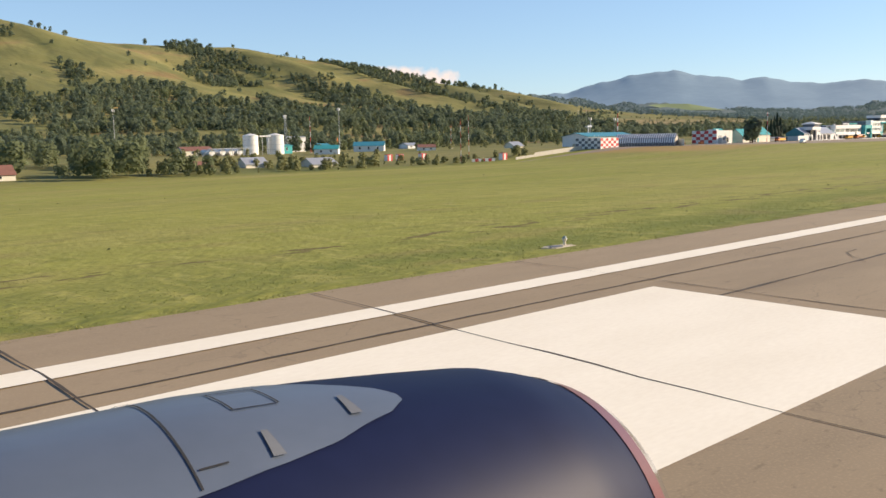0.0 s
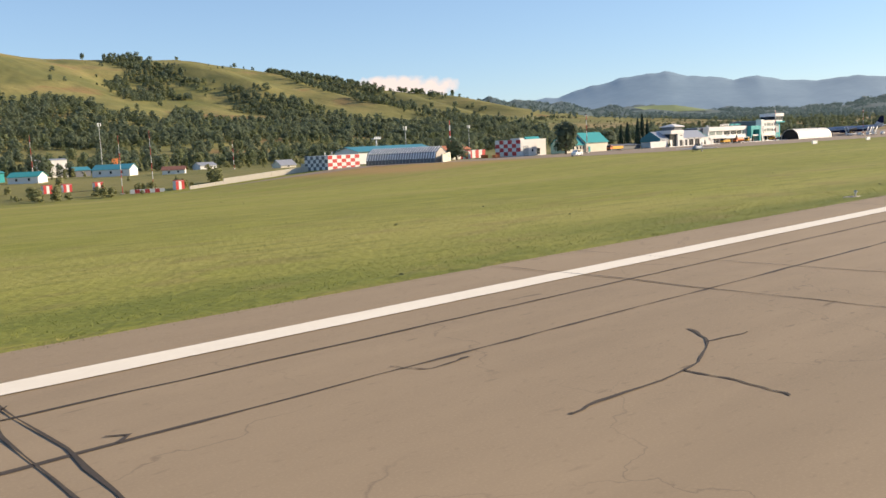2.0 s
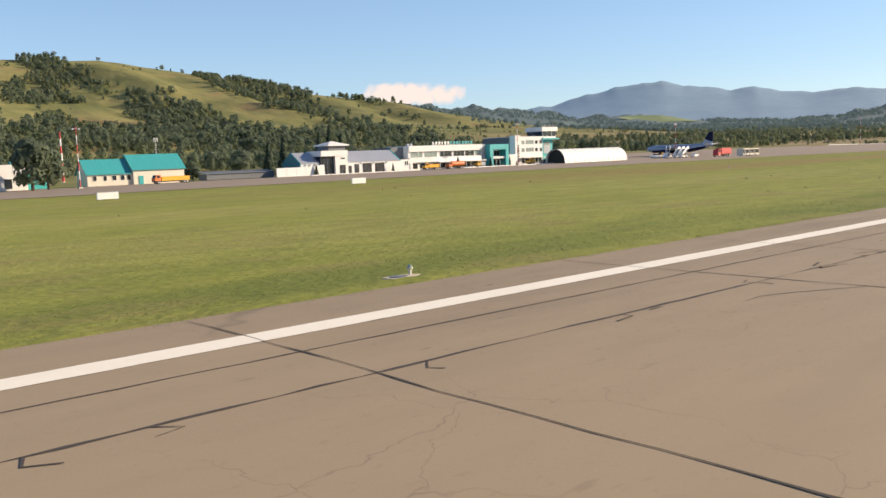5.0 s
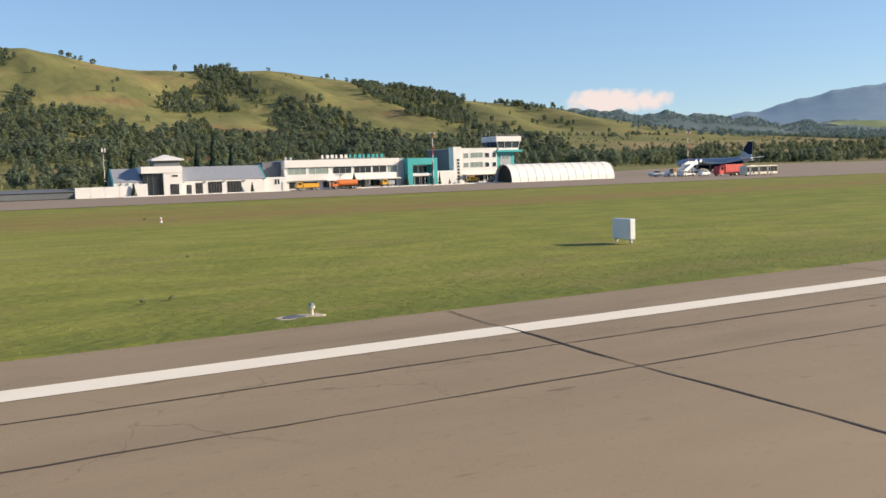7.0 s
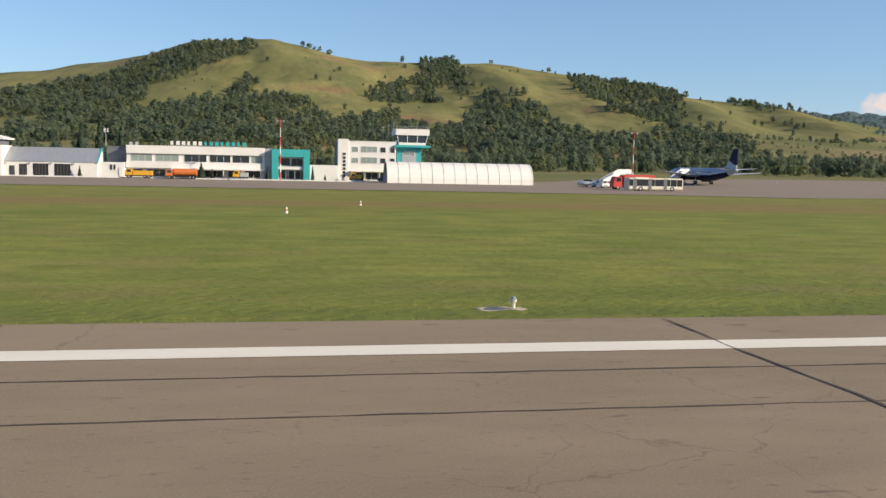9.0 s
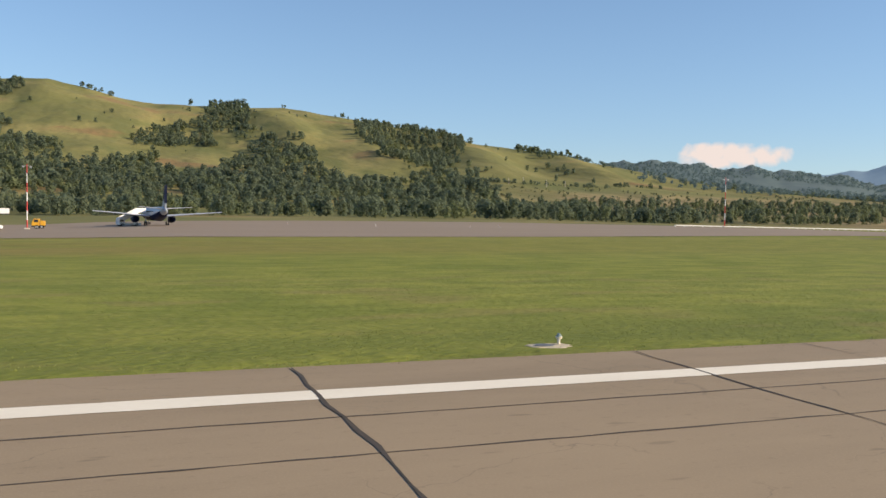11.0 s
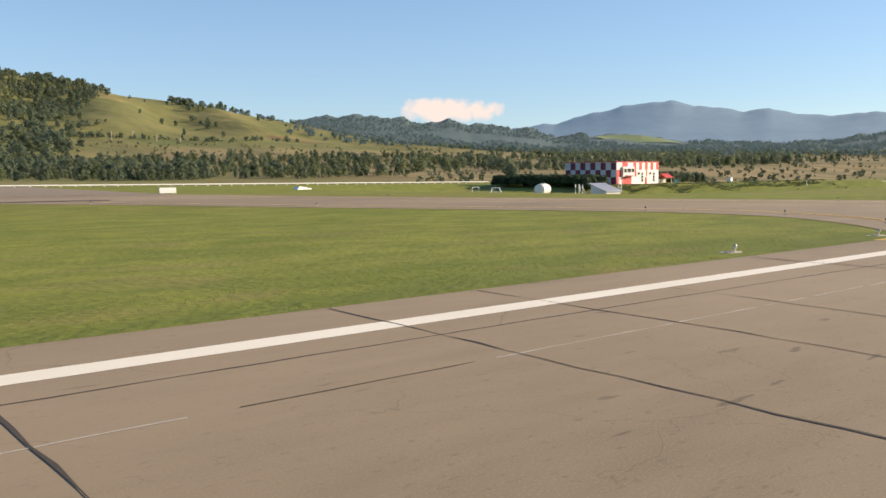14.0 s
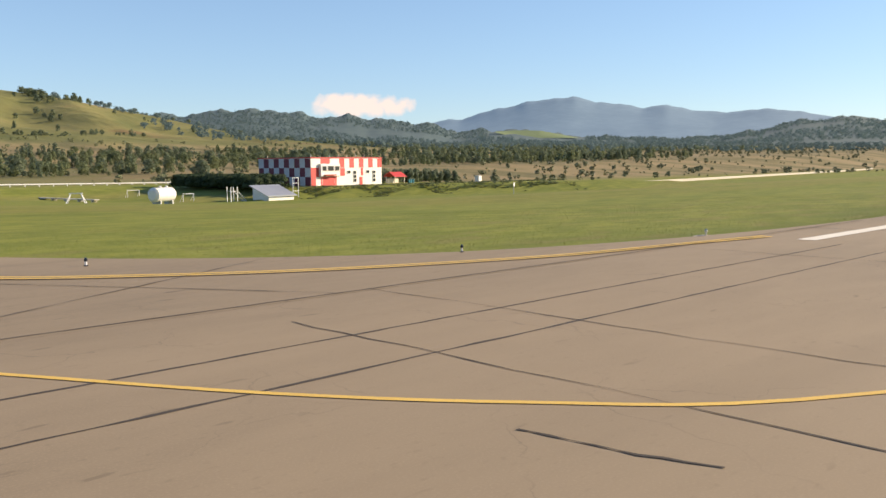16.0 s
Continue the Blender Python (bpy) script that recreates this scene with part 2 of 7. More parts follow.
ASPHALT = asphalt_material("worn_brown_asphalt", (0.312, 0.239, 0.151), (0.226, 0.174, 0.111), (0.05, 0.043, 0.037))
APRON = material("worn_apron_concrete", (0.315, 0.245, 0.172), (0.240, 0.186, 0.132), 0.88, scale=0.12, fine=3, wear=0.55, stretch=(0.4, 1, 1))


def ground_material():
    """Mown airfield turf, drier bands, hill pasture and bare patches, by noise at several sizes."""
    m = bpy.data.materials.new("turf")
    m.use_nodes = True
    nd, ln = m.node_tree.nodes, m.node_tree.links
    b = nd["Principled BSDF"]
    b.inputs["Roughness"].default_value = 0.9
    b.inputs["Specular IOR Level"].default_value = 0.15
    co = nd.new("ShaderNodeTexCoord")
    pos = co.outputs["Object"]

    def noise_(scale, detail=4.0, stretch=(1, 1, 1)):
        mp = nd.new("ShaderNodeMapping")
        mp.inputs["Scale"].default_value = stretch
        ln.new(pos, mp.inputs["Vector"])
        n = nd.new("ShaderNodeTexNoise")
        n.inputs["Scale"].default_value, n.inputs["Detail"].default_value = scale, detail
        ln.new(mp.outputs[0], n.inputs["Vector"])
        return n.outputs["Fac"]

    def span(v, lo, hi, a=0.0, z=1.0):
        n = nd.new("ShaderNodeMapRange")
        n.interpolation_type = "SMOOTHSTEP"
        for k, q in (("From Min", lo), ("From Max", hi), ("To Min", a), ("To Max", z)):
            n.inputs[k].default_value = q
        ln.new(v, n.inputs["Value"])
        return n.outputs[0]

    def times(a, c):
        n = nd.new("ShaderNodeMath")
        n.operation = "MULTIPLY"
        for i, q in enumerate((a, c)):
            if isinstance(q, float):
                n.inputs[i].default_value = q
            else:
                ln.new(q, n.inputs[i])
        return n.outputs[0]

    def blend(f, a, c):
        n = nd.new("ShaderNodeMix")
        n.data_type = "RGBA"
        ln.new(f, n.inputs["Factor"])
        for key, q in (("A", a), ("B", c)):
            if isinstance(q, tuple):
                n.inputs[key].default_value = (*q, 1)
            else:
                ln.new(q, n.inputs[key])
        return n.outputs["Result"]

    sep = nd.new("ShaderNodeSeparateXYZ")
    ln.new(pos, sep.inputs[0])
    x, y = sep.outputs["X"], sep.outputs["Y"]
    fresh = blend(span(noise_(0.9, 6, (0.55, 1, 1)), 0.32, 0.68), (0.146, 0.182, 0.029), (0.240, 0.264, 0.046))
    fresh = blend(span(noise_(9, 4, (0.5, 1, 1)), 0.42, 0.75, 0.0, 0.55), fresh, (0.300, 0.285, 0.070))
    dry = blend(span(noise_(0.12, 5, (0.3, 1, 1)), 0.35, 0.7), (0.340, 0.332, 0.078), (0.415, 0.358, 0.122))
    fresh = blend(span(noise_(0.28, 4, (0.6, 1, 1)), 0.50, 0.66, 0.0, 0.5), fresh, (0.115, 0.160, 0.022))
    # drier towards the start of the field; long mowing bands
    field = blend(times(span(x, 130, 330, 0.75, 0.12), span(noise_(0.045, 3, (0.22, 1, 1)), 0.3, 0.7, 0.4, 1.0)), fresh, dry)
    band = times(span(noise_(0.085, 3, (0.02, 1, 1)), 0.5, 0.62), span(y, 30, 60))
    field = blend(times(band, 0.3), field, (0.310, 0.245, 0.100))
    worn = times(times(span(y, 36, 46), span(y, 66, 56)), times(span(x, 190, 250), span(x, 400, 330, 0.25, 1.0)))
    field = blend(times(worn, span(noise_(0.12, 4, (0.12, 1, 1)), 0.35, 0.6, 0.15, 0.85)), field, (0.275, 0.182, 0.072))
    field = blend(span(noise_(1.9, 5, (0.32, 1, 1)), 0.50, 0.68, 0.0, 0.36), field, (0.125, 0.146, 0.028))
    field = blend(span(noise_(2.6, 4, (0.4, 1, 1)), 0.56, 0.72, 0.0, 0.18), field, (0.320, 0.285, 0.088))
    stripes = span(noise_(1.3, 2, (0.05, 1, 1)), 0.4, 0.62, 0.0, 0.07)
    field = blend(stripes, field, (0.170, 0.190, 0.045))
    lush = times(span(y, 16.5, 11.5), span(noise_(0.35, 4, (0.25, 1, 1)), 0.36, 0.62, 0.15, 0.85))
    field = blend(lush, field, (0.142, 0.172, 0.036))
    field = blend(times(span(noise_(0.55, 5, (0.5, 1, 1)), 0.52, 0.66, 0.0, 0.45), span(y, 34, 22)), field, (0.255, 0.208, 0.078))
    ticks = times(span(noise_(1.1, 3, (2.2, 0.5, 1)), 0.52, 0.70), span(x, 60, 20))
    field = blend(times(ticks, 0.5), field, (0.390, 0.360, 0.110))
    # old cuttings in a broken row, bare earth before the shelter
    row = times(times(span(y, 14.6, 15.1), span(y, 16.6, 15.9)), times(span(noise_(1.2, 3, (0.7, 1.6, 1)), 0.54, 0.60), span(x, 60, 40)))
    field = blend(times(row, 0.8), field, (0.135, 0.100, 0.045))
    earth = times(times(span(y, 86, 96), span(y, 126, 122)), times(span(x, 184, 174), span(x, 145, 156)))
    field = blend(times(earth, span(noise_(0.25, 4, (0.4, 1, 1)), 0.3, 0.6, 0.5, 1.0)), field, (0.380, 0.255, 0.100))
    hill = blend(span(noise_(0.012, 5), 0.35, 0.65), (0.180, 0.182, 0.064), (0.282, 0.252, 0.096))
    hill = blend(span(noise_(0.022, 6, (1, 0.5, 1)), 0.52, 0.66, 0.0, 0.7), hill, (0.125, 0.148, 0.050))
    hill = blend(span(noise_(0.012, 3), 0.58, 0.68, 0.0, 0.75), hill, (0.270, 0.165, 0.082))
    hill = blend(span(noise_(0.30, 4), 0.5, 0.7, 0.0, 0.40), hill, (0.115, 0.128, 0.050))
    # deeper tones and paler ridges along the slope, dry heath on the far plain
    hill = blend(span(noise_(0.006, 4, (1.6, 0.6, 1)), 0.45, 0.62, 0.0, 0.6), hill, (0.165, 0.165, 0.062))
    heath = blend(span(noise_(0.05, 5, (1, 0.4, 1)), 0.35, 0.65), (0.185, 0.165, 0.075), (0.330, 0.255, 0.130))
    hill = blend(times(span(x, 540, 640), span(y, 520, 430)), hill, heath)
    col = blend(span(y, 125, 150), field, hill)
    ln.new(col, b.inputs["Base Color"])
    bp = nd.new("ShaderNodeBump")
    bp.inputs["Strength"].default_value, bp.inputs["Distance"].default_value = 0.6, 0.08
    ln.new(noise_(7, 8, (0.6, 1, 1)), bp.inputs["Height"])
    # folds and sheep-track relief of the slopes
    b2, fold = nd.new("ShaderNodeBump"), times(noise_(0.016, 3, (1.3, 0.6, 1)), span(y, 260, 420))
    b2.inputs["Strength"].default_value, b2.inputs["Distance"].default_value = 0.8, 9.0
    ln.new(fold, b2.inputs["Height"])
    ln.new(b2.outputs[0], bp.inputs["Normal"])
    ln.new(bp.outputs[0], b.inputs["Normal"])
    return m


TURF = ground_material()


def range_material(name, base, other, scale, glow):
    """Wooded slopes, the air's haze put into their colour and a weak glow."""
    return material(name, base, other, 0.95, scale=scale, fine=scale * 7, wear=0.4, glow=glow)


# distance haze painted in: bluish base colours that also glow
FARWOOD = range_material("haze_tinted_slope", (0.080, 0.116, 0.108), (0.052, 0.086, 0.092), 0.012, 0.20)
FARMOUNT = range_material("haze_tinted_mountain", (0.128, 0.192, 0.250), (0.098, 0.156, 0.212), 0.0035, 0.44)
FARLEAF = translucent(material("haze_tinted_foliage", (0.115, 0.155, 0.142), (0.082, 0.120, 0.125), 0.9, scale=0.01, fine=0.1, random_tint=0.15, island=True, glow=0.24), .3, 1.4)
FARFIELD = material("far_green_field", (0.215, 0.275, 0.120), (0.18, 0.235, 0.10), 0.9, scale=0.01, fine=0.1)

# ---- building blocks ----
def box(bm, x0, x1, y0, y1, z0, z1):
    v = [bm.verts.new((x, y, z)) for x in (x0, x1) for y in (y0, y1) for z in (z0, z1)]
    for f in ((0, 1, 3, 2), (4, 6, 7, 5), (0, 4, 5, 1), (2, 3, 7, 6), (0, 2, 6, 4), (1, 5, 7, 3)):
        bm.faces.new([v[i] for i in f])


def prism(bm, outline, axis, a, b):
    """Extrudes a closed outline of (u, v) along x ('x': u=y, v=z) or y ('y': u=x, v=z)."""
    def at(u, v, w):
        return (w, u, v) if axis == "x" else (u, w, v)
    lo, hi = [bm.verts.new(at(u, v, a)) for u, v in outline], [bm.verts.new(at(u, v, b)) for u, v in outline]
    n = len(outline)
    for i in range(n):
        bm.faces.new((lo[i], lo[(i + 1) % n], hi[(i + 1) % n], hi[i]))
    bm.faces.new(lo[::-1]), bm.faces.new(hi)


def tube(bm, a, b, r0, r1=None, n=8, caps=True):
    a, b, r1 = Vector(a), Vector(b), r0 if r1 is None else r1
    q = (b - a).to_track_quat("Z", "Y").to_matrix()
    rings = []
    for c, r in ((a, r0), (b, r1)):
        rings.append([bm.verts.new(c + q @ Vector((r * math.cos(2 * math.pi * i / n), r * math.sin(2 * math.pi * i / n), 0))) for i in range(n)])
    for i in range(n):
        bm.faces.new((rings[0][i], rings[0][(i + 1) % n], rings[1][(i + 1) % n], rings[1][i]))
    if caps:
        bm.faces.new(rings[0][::-1]), bm.faces.new(rings[1])


def finish(name, bm, mat, smooth=False):
    bmesh.ops.recalc_face_normals(bm, faces=bm.faces)
    me = bpy.data.meshes.new(name)
    bm.to_mesh(me)
    bm.free()
    for q in (mat if isinstance(mat, (list, tuple)) else (mat,)):
        me.materials.append(q)
    if smooth:
        for poly in me.polygons:
            poly.use_smooth = True
    return me


def part(name, bm, mat, parent, label="", smooth=False):
    ob = new(name, finish(name, bm, mat, smooth))
    ob.parent = parent
    if label:
        ob["label"] = label
    return ob


def thing(name, label, category, at=(0, 0, 0), turn=0.0, group=""):
    ob = new(name)
    ob.empty_display_size = 0.3
    ob.matrix_basis = pose(*at, 0, 0, turn)
    return tagged(ob, label, category, group)


def block(name, mat, parent, *span_, label=""):
    """A part that is one box with softened edges."""
    bm = bmesh.new()
    box(bm, *span_)
    d = min(span_[1] - span_[0], span_[3] - span_[2], span_[5] - span_[4])
    if d > 0.08:
        bmesh.ops.bevel(bm, geom=bm.edges[:], offset=min(0.02, d * 0.1), segments=1, affect="EDGES")
    return part(name, bm, mat, parent, label)


def raw_mesh(name, verts, faces, mat, smooth=False):
    me = bpy.data.meshes.new(name)
    verts, faces = np.asarray(verts, dtype=np.float32), np.asarray(faces, dtype=np.int32)
    k = faces.shape[1]
    me.vertices.add(len(verts))
    me.vertices.foreach_set("co", verts.ravel())
    me.loops.add(faces.size)
    me.loops.foreach_set("vertex_index", faces.ravel())
    me.polygons.add(len(faces))
    me.polygons.foreach_set("loop_start", np.arange(0, faces.size, k, dtype=np.int32))
    me.polygons.foreach_set("loop_total", np.full(len(faces), k, dtype=np.int32))
    if smooth:
        me.polygons.foreach_set("use_smooth", np.ones(len(faces), dtype=bool))
    me.update(calc_edges=True)
    me.materials.append(mat)
    return me

# ---- the land ----
RIDGE_X = [-900, -300, 0, 122, 200, 284, 331, 404, 470, 535, 613, 652, 716, 768, 813, 857, 902, 933, 971, 1023, 1150, 1500, 3000]
RIDGE_Z = [60, 95, 120, 136, 156, 157, 145, 126, 124, 126, 118, 111, 99, 86, 80, 73, 65, 54, 44, 32, 22, 18, 18]


def ease(t):
    t = np.clip(t, 0, 1)
    return t * t * (3 - 2 * t)


# spurs (+) and hollows (-) of the slope: upper end, lower end, height, half width
SPURS = [((602, 930), (561, 600), 9, 26), ((722, 860), (636, 580), 8, 26), ((812, 840), (772, 630), 6, 22), ((512, 975), (517, 735), 8, 26), ((292, 1040), (364, 770), 7, 48),
         ((655, 900), (598, 650), -7, 34), ((432, 930), (398, 760), -5, 36), ((762, 830), (712, 620), -5, 26), ((478, 820), (452, 640), -5, 24), ((250, 860), (258, 700), -5, 30)]


def relief(x, y):
    z = np.zeros(np.broadcast(x, y).shape)
    if np.max(y) < 500:
        return z
    for (xa, ya), (xb, yb), h, w in SPURS:
        dx, dy = xb - xa, yb - ya
        t = ((x - xa) * dx + (y - ya) * dy) / (dx * dx + dy * dy)
        off = ((x - xa) * dy - (y - ya) * dx) / math.hypot(dx, dy)
        z = z + h * np.sin(math.pi * np.clip(t, 0, 1)) ** .7 * np.exp(-(off / w) ** 2)
    return z


def land(x, y):
    """Height of the ground: flat runway, gently tilted field, valley floor, hill and far plain."""
    x, y = np.asarray(x, float), np.asarray(y, float)
    tilt = np.interp(x, [-200, 128, 165, 340, 357, 374, 468, 500, 545, 700], [-.03, -.03, -.0075, -.0078, -.0080, -.003, .0035, 0, -.027, -.027])
    near = tilt * np.clip(y - 10, 0, np.interp(x, [490, 545], [121, 85]))
    near = near + ease((y - 119) / 12) * (1 - ease((y - 158) / 25)) * np.interp(x, [440, 466, 490, 503, 516, 535, 550, 554, 560, 600, 640], [0, -.16, -.1, .0, .8, 1.56, 1.8, 1.35, .2, .1, 0])
    bank = np.clip(98 - (x - 555) * 0.6, 62, 98)
    near = near + 1.5 * ease((y - bank) / 4) * ease((x - 552) / 8) * (1 - .9 * ease((x - 597) / 34))
    crest = 1222 - .35 * x
    u = (y - 240) / np.maximum(crest - 240, 300)
    hill = np.interp(x, RIDGE_X, RIDGE_Z) * np.where(u < 1, np.where(u < .86, .82 * (np.clip(u, 0, 1) / .86) ** 1.9, .82 + .18 * (u - .86) / .14), 1 - .25 * np.clip(u - 1, 0, 2))
    folds = ease((y - 300) / 250) * (2.2 * np.sin(x * .021 + y * .004) + 1.6 * np.sin(x * .043 - y * .011 + 1) + np.sin(x * .09 + y * .02))
    base = np.interp(x, [-200, 150, 330, 400, 480, 560], [-1.3, -1.3, -.5, .5, .4, -.6])
    plain = base + .018 * np.clip(np.hypot(x - 500, y) - 160, 0, 2500) * ease((x - 480) / 200) * (1 - np.clip(hill / 30, 0, 1))
    w = ease((y - 131) / 80)
    return near * (1 - w) + (plain + hill + relief(x, y) + folds * .6 * np.clip(hill / 60, 0, 1)) * w


def land_at(x, y):
    return float(land(x, y))


def grid_mesh(name, xs, ys, mat, lift=0.0):
    gx, gy = np.meshgrid(xs, ys, indexing="ij")
    gz = land(gx, gy) + lift
    idx = np.arange(gx.size).reshape(gx.shape)
    faces = np.stack([idx[:-1, :-1], idx[1:, :-1], idx[1:, 1:], idx[:-1, 1:]], -1).reshape(-1, 4)
    return raw_mesh(name, np.stack([gx, gy, gz], -1).reshape(-1, 3), faces, mat, True)


xs = np.concatenate([np.arange(-4000, -300, 200), np.arange(-300, 1300, 8), np.arange(1300, 5000, 150)])
ys = np.concatenate([np.arange(-4000, -40, 200), np.arange(-40, 260, 4), np.arange(260, 1300, 10), np.arange(1300, 4900, 150)])
ground = tagged(new("ground", grid_mesh("ground", xs, ys, TURF, -0.012)), "mown green and straw-coloured turf rising to pasture hills", "grass field", kind="structure")


def loft(name, left, right, mat, lift, across=12, fine=2.0):
    """A paved sheet between two edge lines of equal count, laid on the land."""
    left, right = np.array(left, float), np.array(right, float)
    k = np.linspace(0, len(left) - 1, int(len(left) * fine * 2))
    def along(e):
        return np.stack([np.interp(k, np.arange(len(e)), e[:, i]) for i in (0, 1)], -1)
    a, b = along(left), along(right)
    w = np.linspace(0, 1, across)[None, :, None]
    p = a[:, None] * (1 - w) + b[:, None] * w
    z = land(p[..., 0], p[..., 1]) + lift
    idx = np.arange(z.size).reshape(z.shape)
    faces = np.stack([idx[:-1, :-1], idx[1:, :-1], idx[1:, 1:], idx[:-1, 1:]], -1).reshape(-1, 4)
    return raw_mesh(name, np.concatenate([p, z[..., None]], -1).reshape(-1, 3), faces, mat)


def smooth_path(pts, n=5):
    """A curve through the given points."""
    p = [Vector(q) for q in pts]
    out = []
    for i in range(len(p) - 1):
        a, b, c, d = p[max(i - 1, 0)], p[i], p[i + 1], p[min(i + 2, len(p) - 1)]
        for k in range(n):
            t = k / n
            out.append(.5 * (2 * b + (c - a) * t + (2 * a - 5 * b + 4 * c - d) * t * t + (3 * b - a - 3 * c + d) * t ** 3))
    return [tuple(q) for q in out] + [tuple(p[-1])]


PAVED = 10.4      # the runway's grass edge
rx = np.arange(-300, 1001, 10.0)
runway = tagged(new("runway", loft("runway", [(q, -13.0) for q in rx], [(q, PAVED) for q in rx], ASPHALT, 0.0, 6)),
                "worn brown-grey asphalt runway with sealed cracks", "runway", kind="structure")
TAXI_L = [(470, PAVED - .3), (475.5, 10.65), (478.3, 12.35), (481.0, 15.5), (482.5, 18.8), (482.3, 23.2), (479.6, 29), (472.5, 41), (463, 57), (453, 74), (440, 96)]
TAXI_R = [(540, PAVED - .3), (523, 10.75), (513.5, 12.85), (508, 16.3), (504, 21.3), (499.5, 29), (495.5, 37), (488.5, 50), (482.5, 62), (477, 74), (470, 96)]
taxiway = tagged(new("taxiway", loft("taxiway", smooth_path(TAXI_L), smooth_path(TAXI_R), ASPHALT, 0.003, 14)), "worn asphalt taxiway joining the runway", "taxiway", kind="structure")
ax = [20, 60, 100, 140, 170, 178, 182, 186, 192, 200, 230, 260, 290, 320, 345, 365, 385, 405, 425, 445, 462, 478]
near_edge = np.interp(ax, [20, 150, 172, 178, 182, 186, 195, 340, 365, 400, 445, 462, 478], [129, 125, 117, 110, 95, 86, 80, 77, 70, 70, 76, 74, 72])
far_edge = np.interp(ax, [20, 150, 165, 340, 350, 380, 440, 478], [130, 126, 128, 131, 152, 165, 168, 140])
apron = tagged(new("apron", loft("apron", list(zip(ax, near_edge)), list(zip(ax, far_edge)), APRON, 0.02, 24, 4)),
               "wide worn concrete apron before the terminal", "apron", kind="structure")


def ribbon(points, width, lift, name, mat, jitter=0.0, ragged=0.0, rng=random):
    """A flat painted or poured strip along a polyline, laid on the land."""
    pts = [Vector(p) for p in points]
    fine = []
    for a, b in zip(pts, pts[1:]):
        n = max(1, int((b - a).length / (0.4 if ragged or jitter else 0.8)))
        fine += [a.lerp(b, i / n) for i in range(n)]
    fine.append(pts[-1])
    verts, faces = [], []
    for i, c in enumerate(fine):
        d = (fine[min(i + 1, len(fine) - 1)] - fine[max(i - 1, 0)]).normalized()
        side = Vector((-d.y, d.x))
        c = c + side * rng.uniform(-jitter, jitter)
        w = width * 0.5 * (1 + rng.uniform(-ragged, ragged))
        for s_ in (-1, 1):
            q = c + side * w * s_
            verts.append((q.x, q.y, land_at(q.x, q.y) + lift + (.006 if q.y > PAVED - .5 else 0)))
        if i:
            k = 2 * i
            faces.append((k - 2, k - 1, k + 1, k))
    return raw_mesh(name, verts, faces, mat)


def marking(name, points, width, mat, label, lift=0.0075, **more):
    return tagged(new(name, ribbon(points, width, lift, name, mat, **more)), label, "marking", kind="structure")


LINE_Y = 8.68
marking("runway_edge_line", [(-300, LINE_Y), (474.2, LINE_Y)], 0.46, LINEWHITE, "solid white runway edge line, worn paint", 0.0045, ragged=0.03)
marking("runway_edge_line", [(519.6, LINE_Y - .1), (1000, LINE_Y - .1)], 0.46, LINEWHITE, "solid white runway edge line, worn paint", 0.0045, ragged=0.03)


def slab_mark(x0, x1, y0, y1):
    verts = [(x, y, 0.0045) for x in np.linspace(x0, x1, 12) for y in (y0, y1)]
    faces = [(2 * i, 2 * i + 1, 2 * i + 3, 2 * i + 2) for i in range(11)]
    tagged(new("touchdown_marking", raw_mesh("touchdown_marking", verts, faces, LINEWHITE)), "broad white painted touchdown block on asphalt", "marking",
           kind="structure")


slab_mark(-20.5, 9.3, 3.7, 7.34)
slab_mark(62.5, 74.0, 3.1, 4.65)
slab_mark(137.3, 148.8, 3.28, 4.88)
slab_mark(62.5, 74.0, 1.2, 2.75)

def shifted(pts):
    return smooth_path([(p[0], p[1] + .28) for p in pts])


# yellow taxi lines: double edge lines round the grass island, a far edge line and the lead-off centre line
isl = shifted([(474, 10.0), (476, 10.02), (477.6, 10.3), (479.2, 10.75), (480.6, 11.5), (482.4, 13.2), (484.3, 15.9), (485.6, 19), (485.8, 22), (484.7, 25.1), (481.8, 31), (476.5, 39.7), (466, 57)])
marking("taxi_edge_line", isl, 0.11, LINEYELLOW, "yellow double taxi edge line round a grass island")
marking("taxi_edge_line", [(p[0] - .2 * min(1, i / 12), p[1] + .13) for i, p in enumerate(isl)], 0.11, LINEYELLOW, "yellow double taxi edge line round a grass island")
far_ = shifted([(519.9, 9.45), (516.5, 10.05), (513, 10.6), (509.8, 11.7), (507.4, 12.8), (505.0, 14.4), (502.9, 16.3), (500.9, 19.6), (498.2, 25.1), (495.0, 31.1), (491.5, 37.4), (479, 62)])
for side_ in (-.11, .11):
    marking("taxi_edge_line", [(p[0] + side_ * .5, p[1] + side_) for p in far_], 0.13, LINEYELLOW, "yellow taxi edge line, faded", .02)
marking("taxi_centre_line", shifted([(489.6, 1.0), (491.1, 2.0), (492.55, 3.5), (493.63, 5.2), (495.0, 8), (495.6, 10.4), (495.6, 14), (495.1, 17.9), (491, 28), (482, 46), (470, 70)]), 0.088, LINEYELLOW,
        "yellow curved taxi centre line")
marking("taxi_centre_line", shifted([(509, 0.2), (505.0, 2.25), (503.42, 3.8), (502.05, 5.67), (500.6, 8.25), (498.4, 12.1), (496.5, 15.45), (494, 20)]), 0.09, LINEYELLOW, "yellow curved taxi centre line")
FADED = material("faded_old_paint", (0.50, 0.43, 0.33), (0.34, 0.27, 0.18), 0.85, scale=1.5, fine=22, wear=0.4)
OLDYELLOW = material("faded_old_yellow_paint", (0.46, 0.35, 0.17), (0.33, 0.255, 0.15), 0.85, scale=1.5, fine=22, wear=0.4)
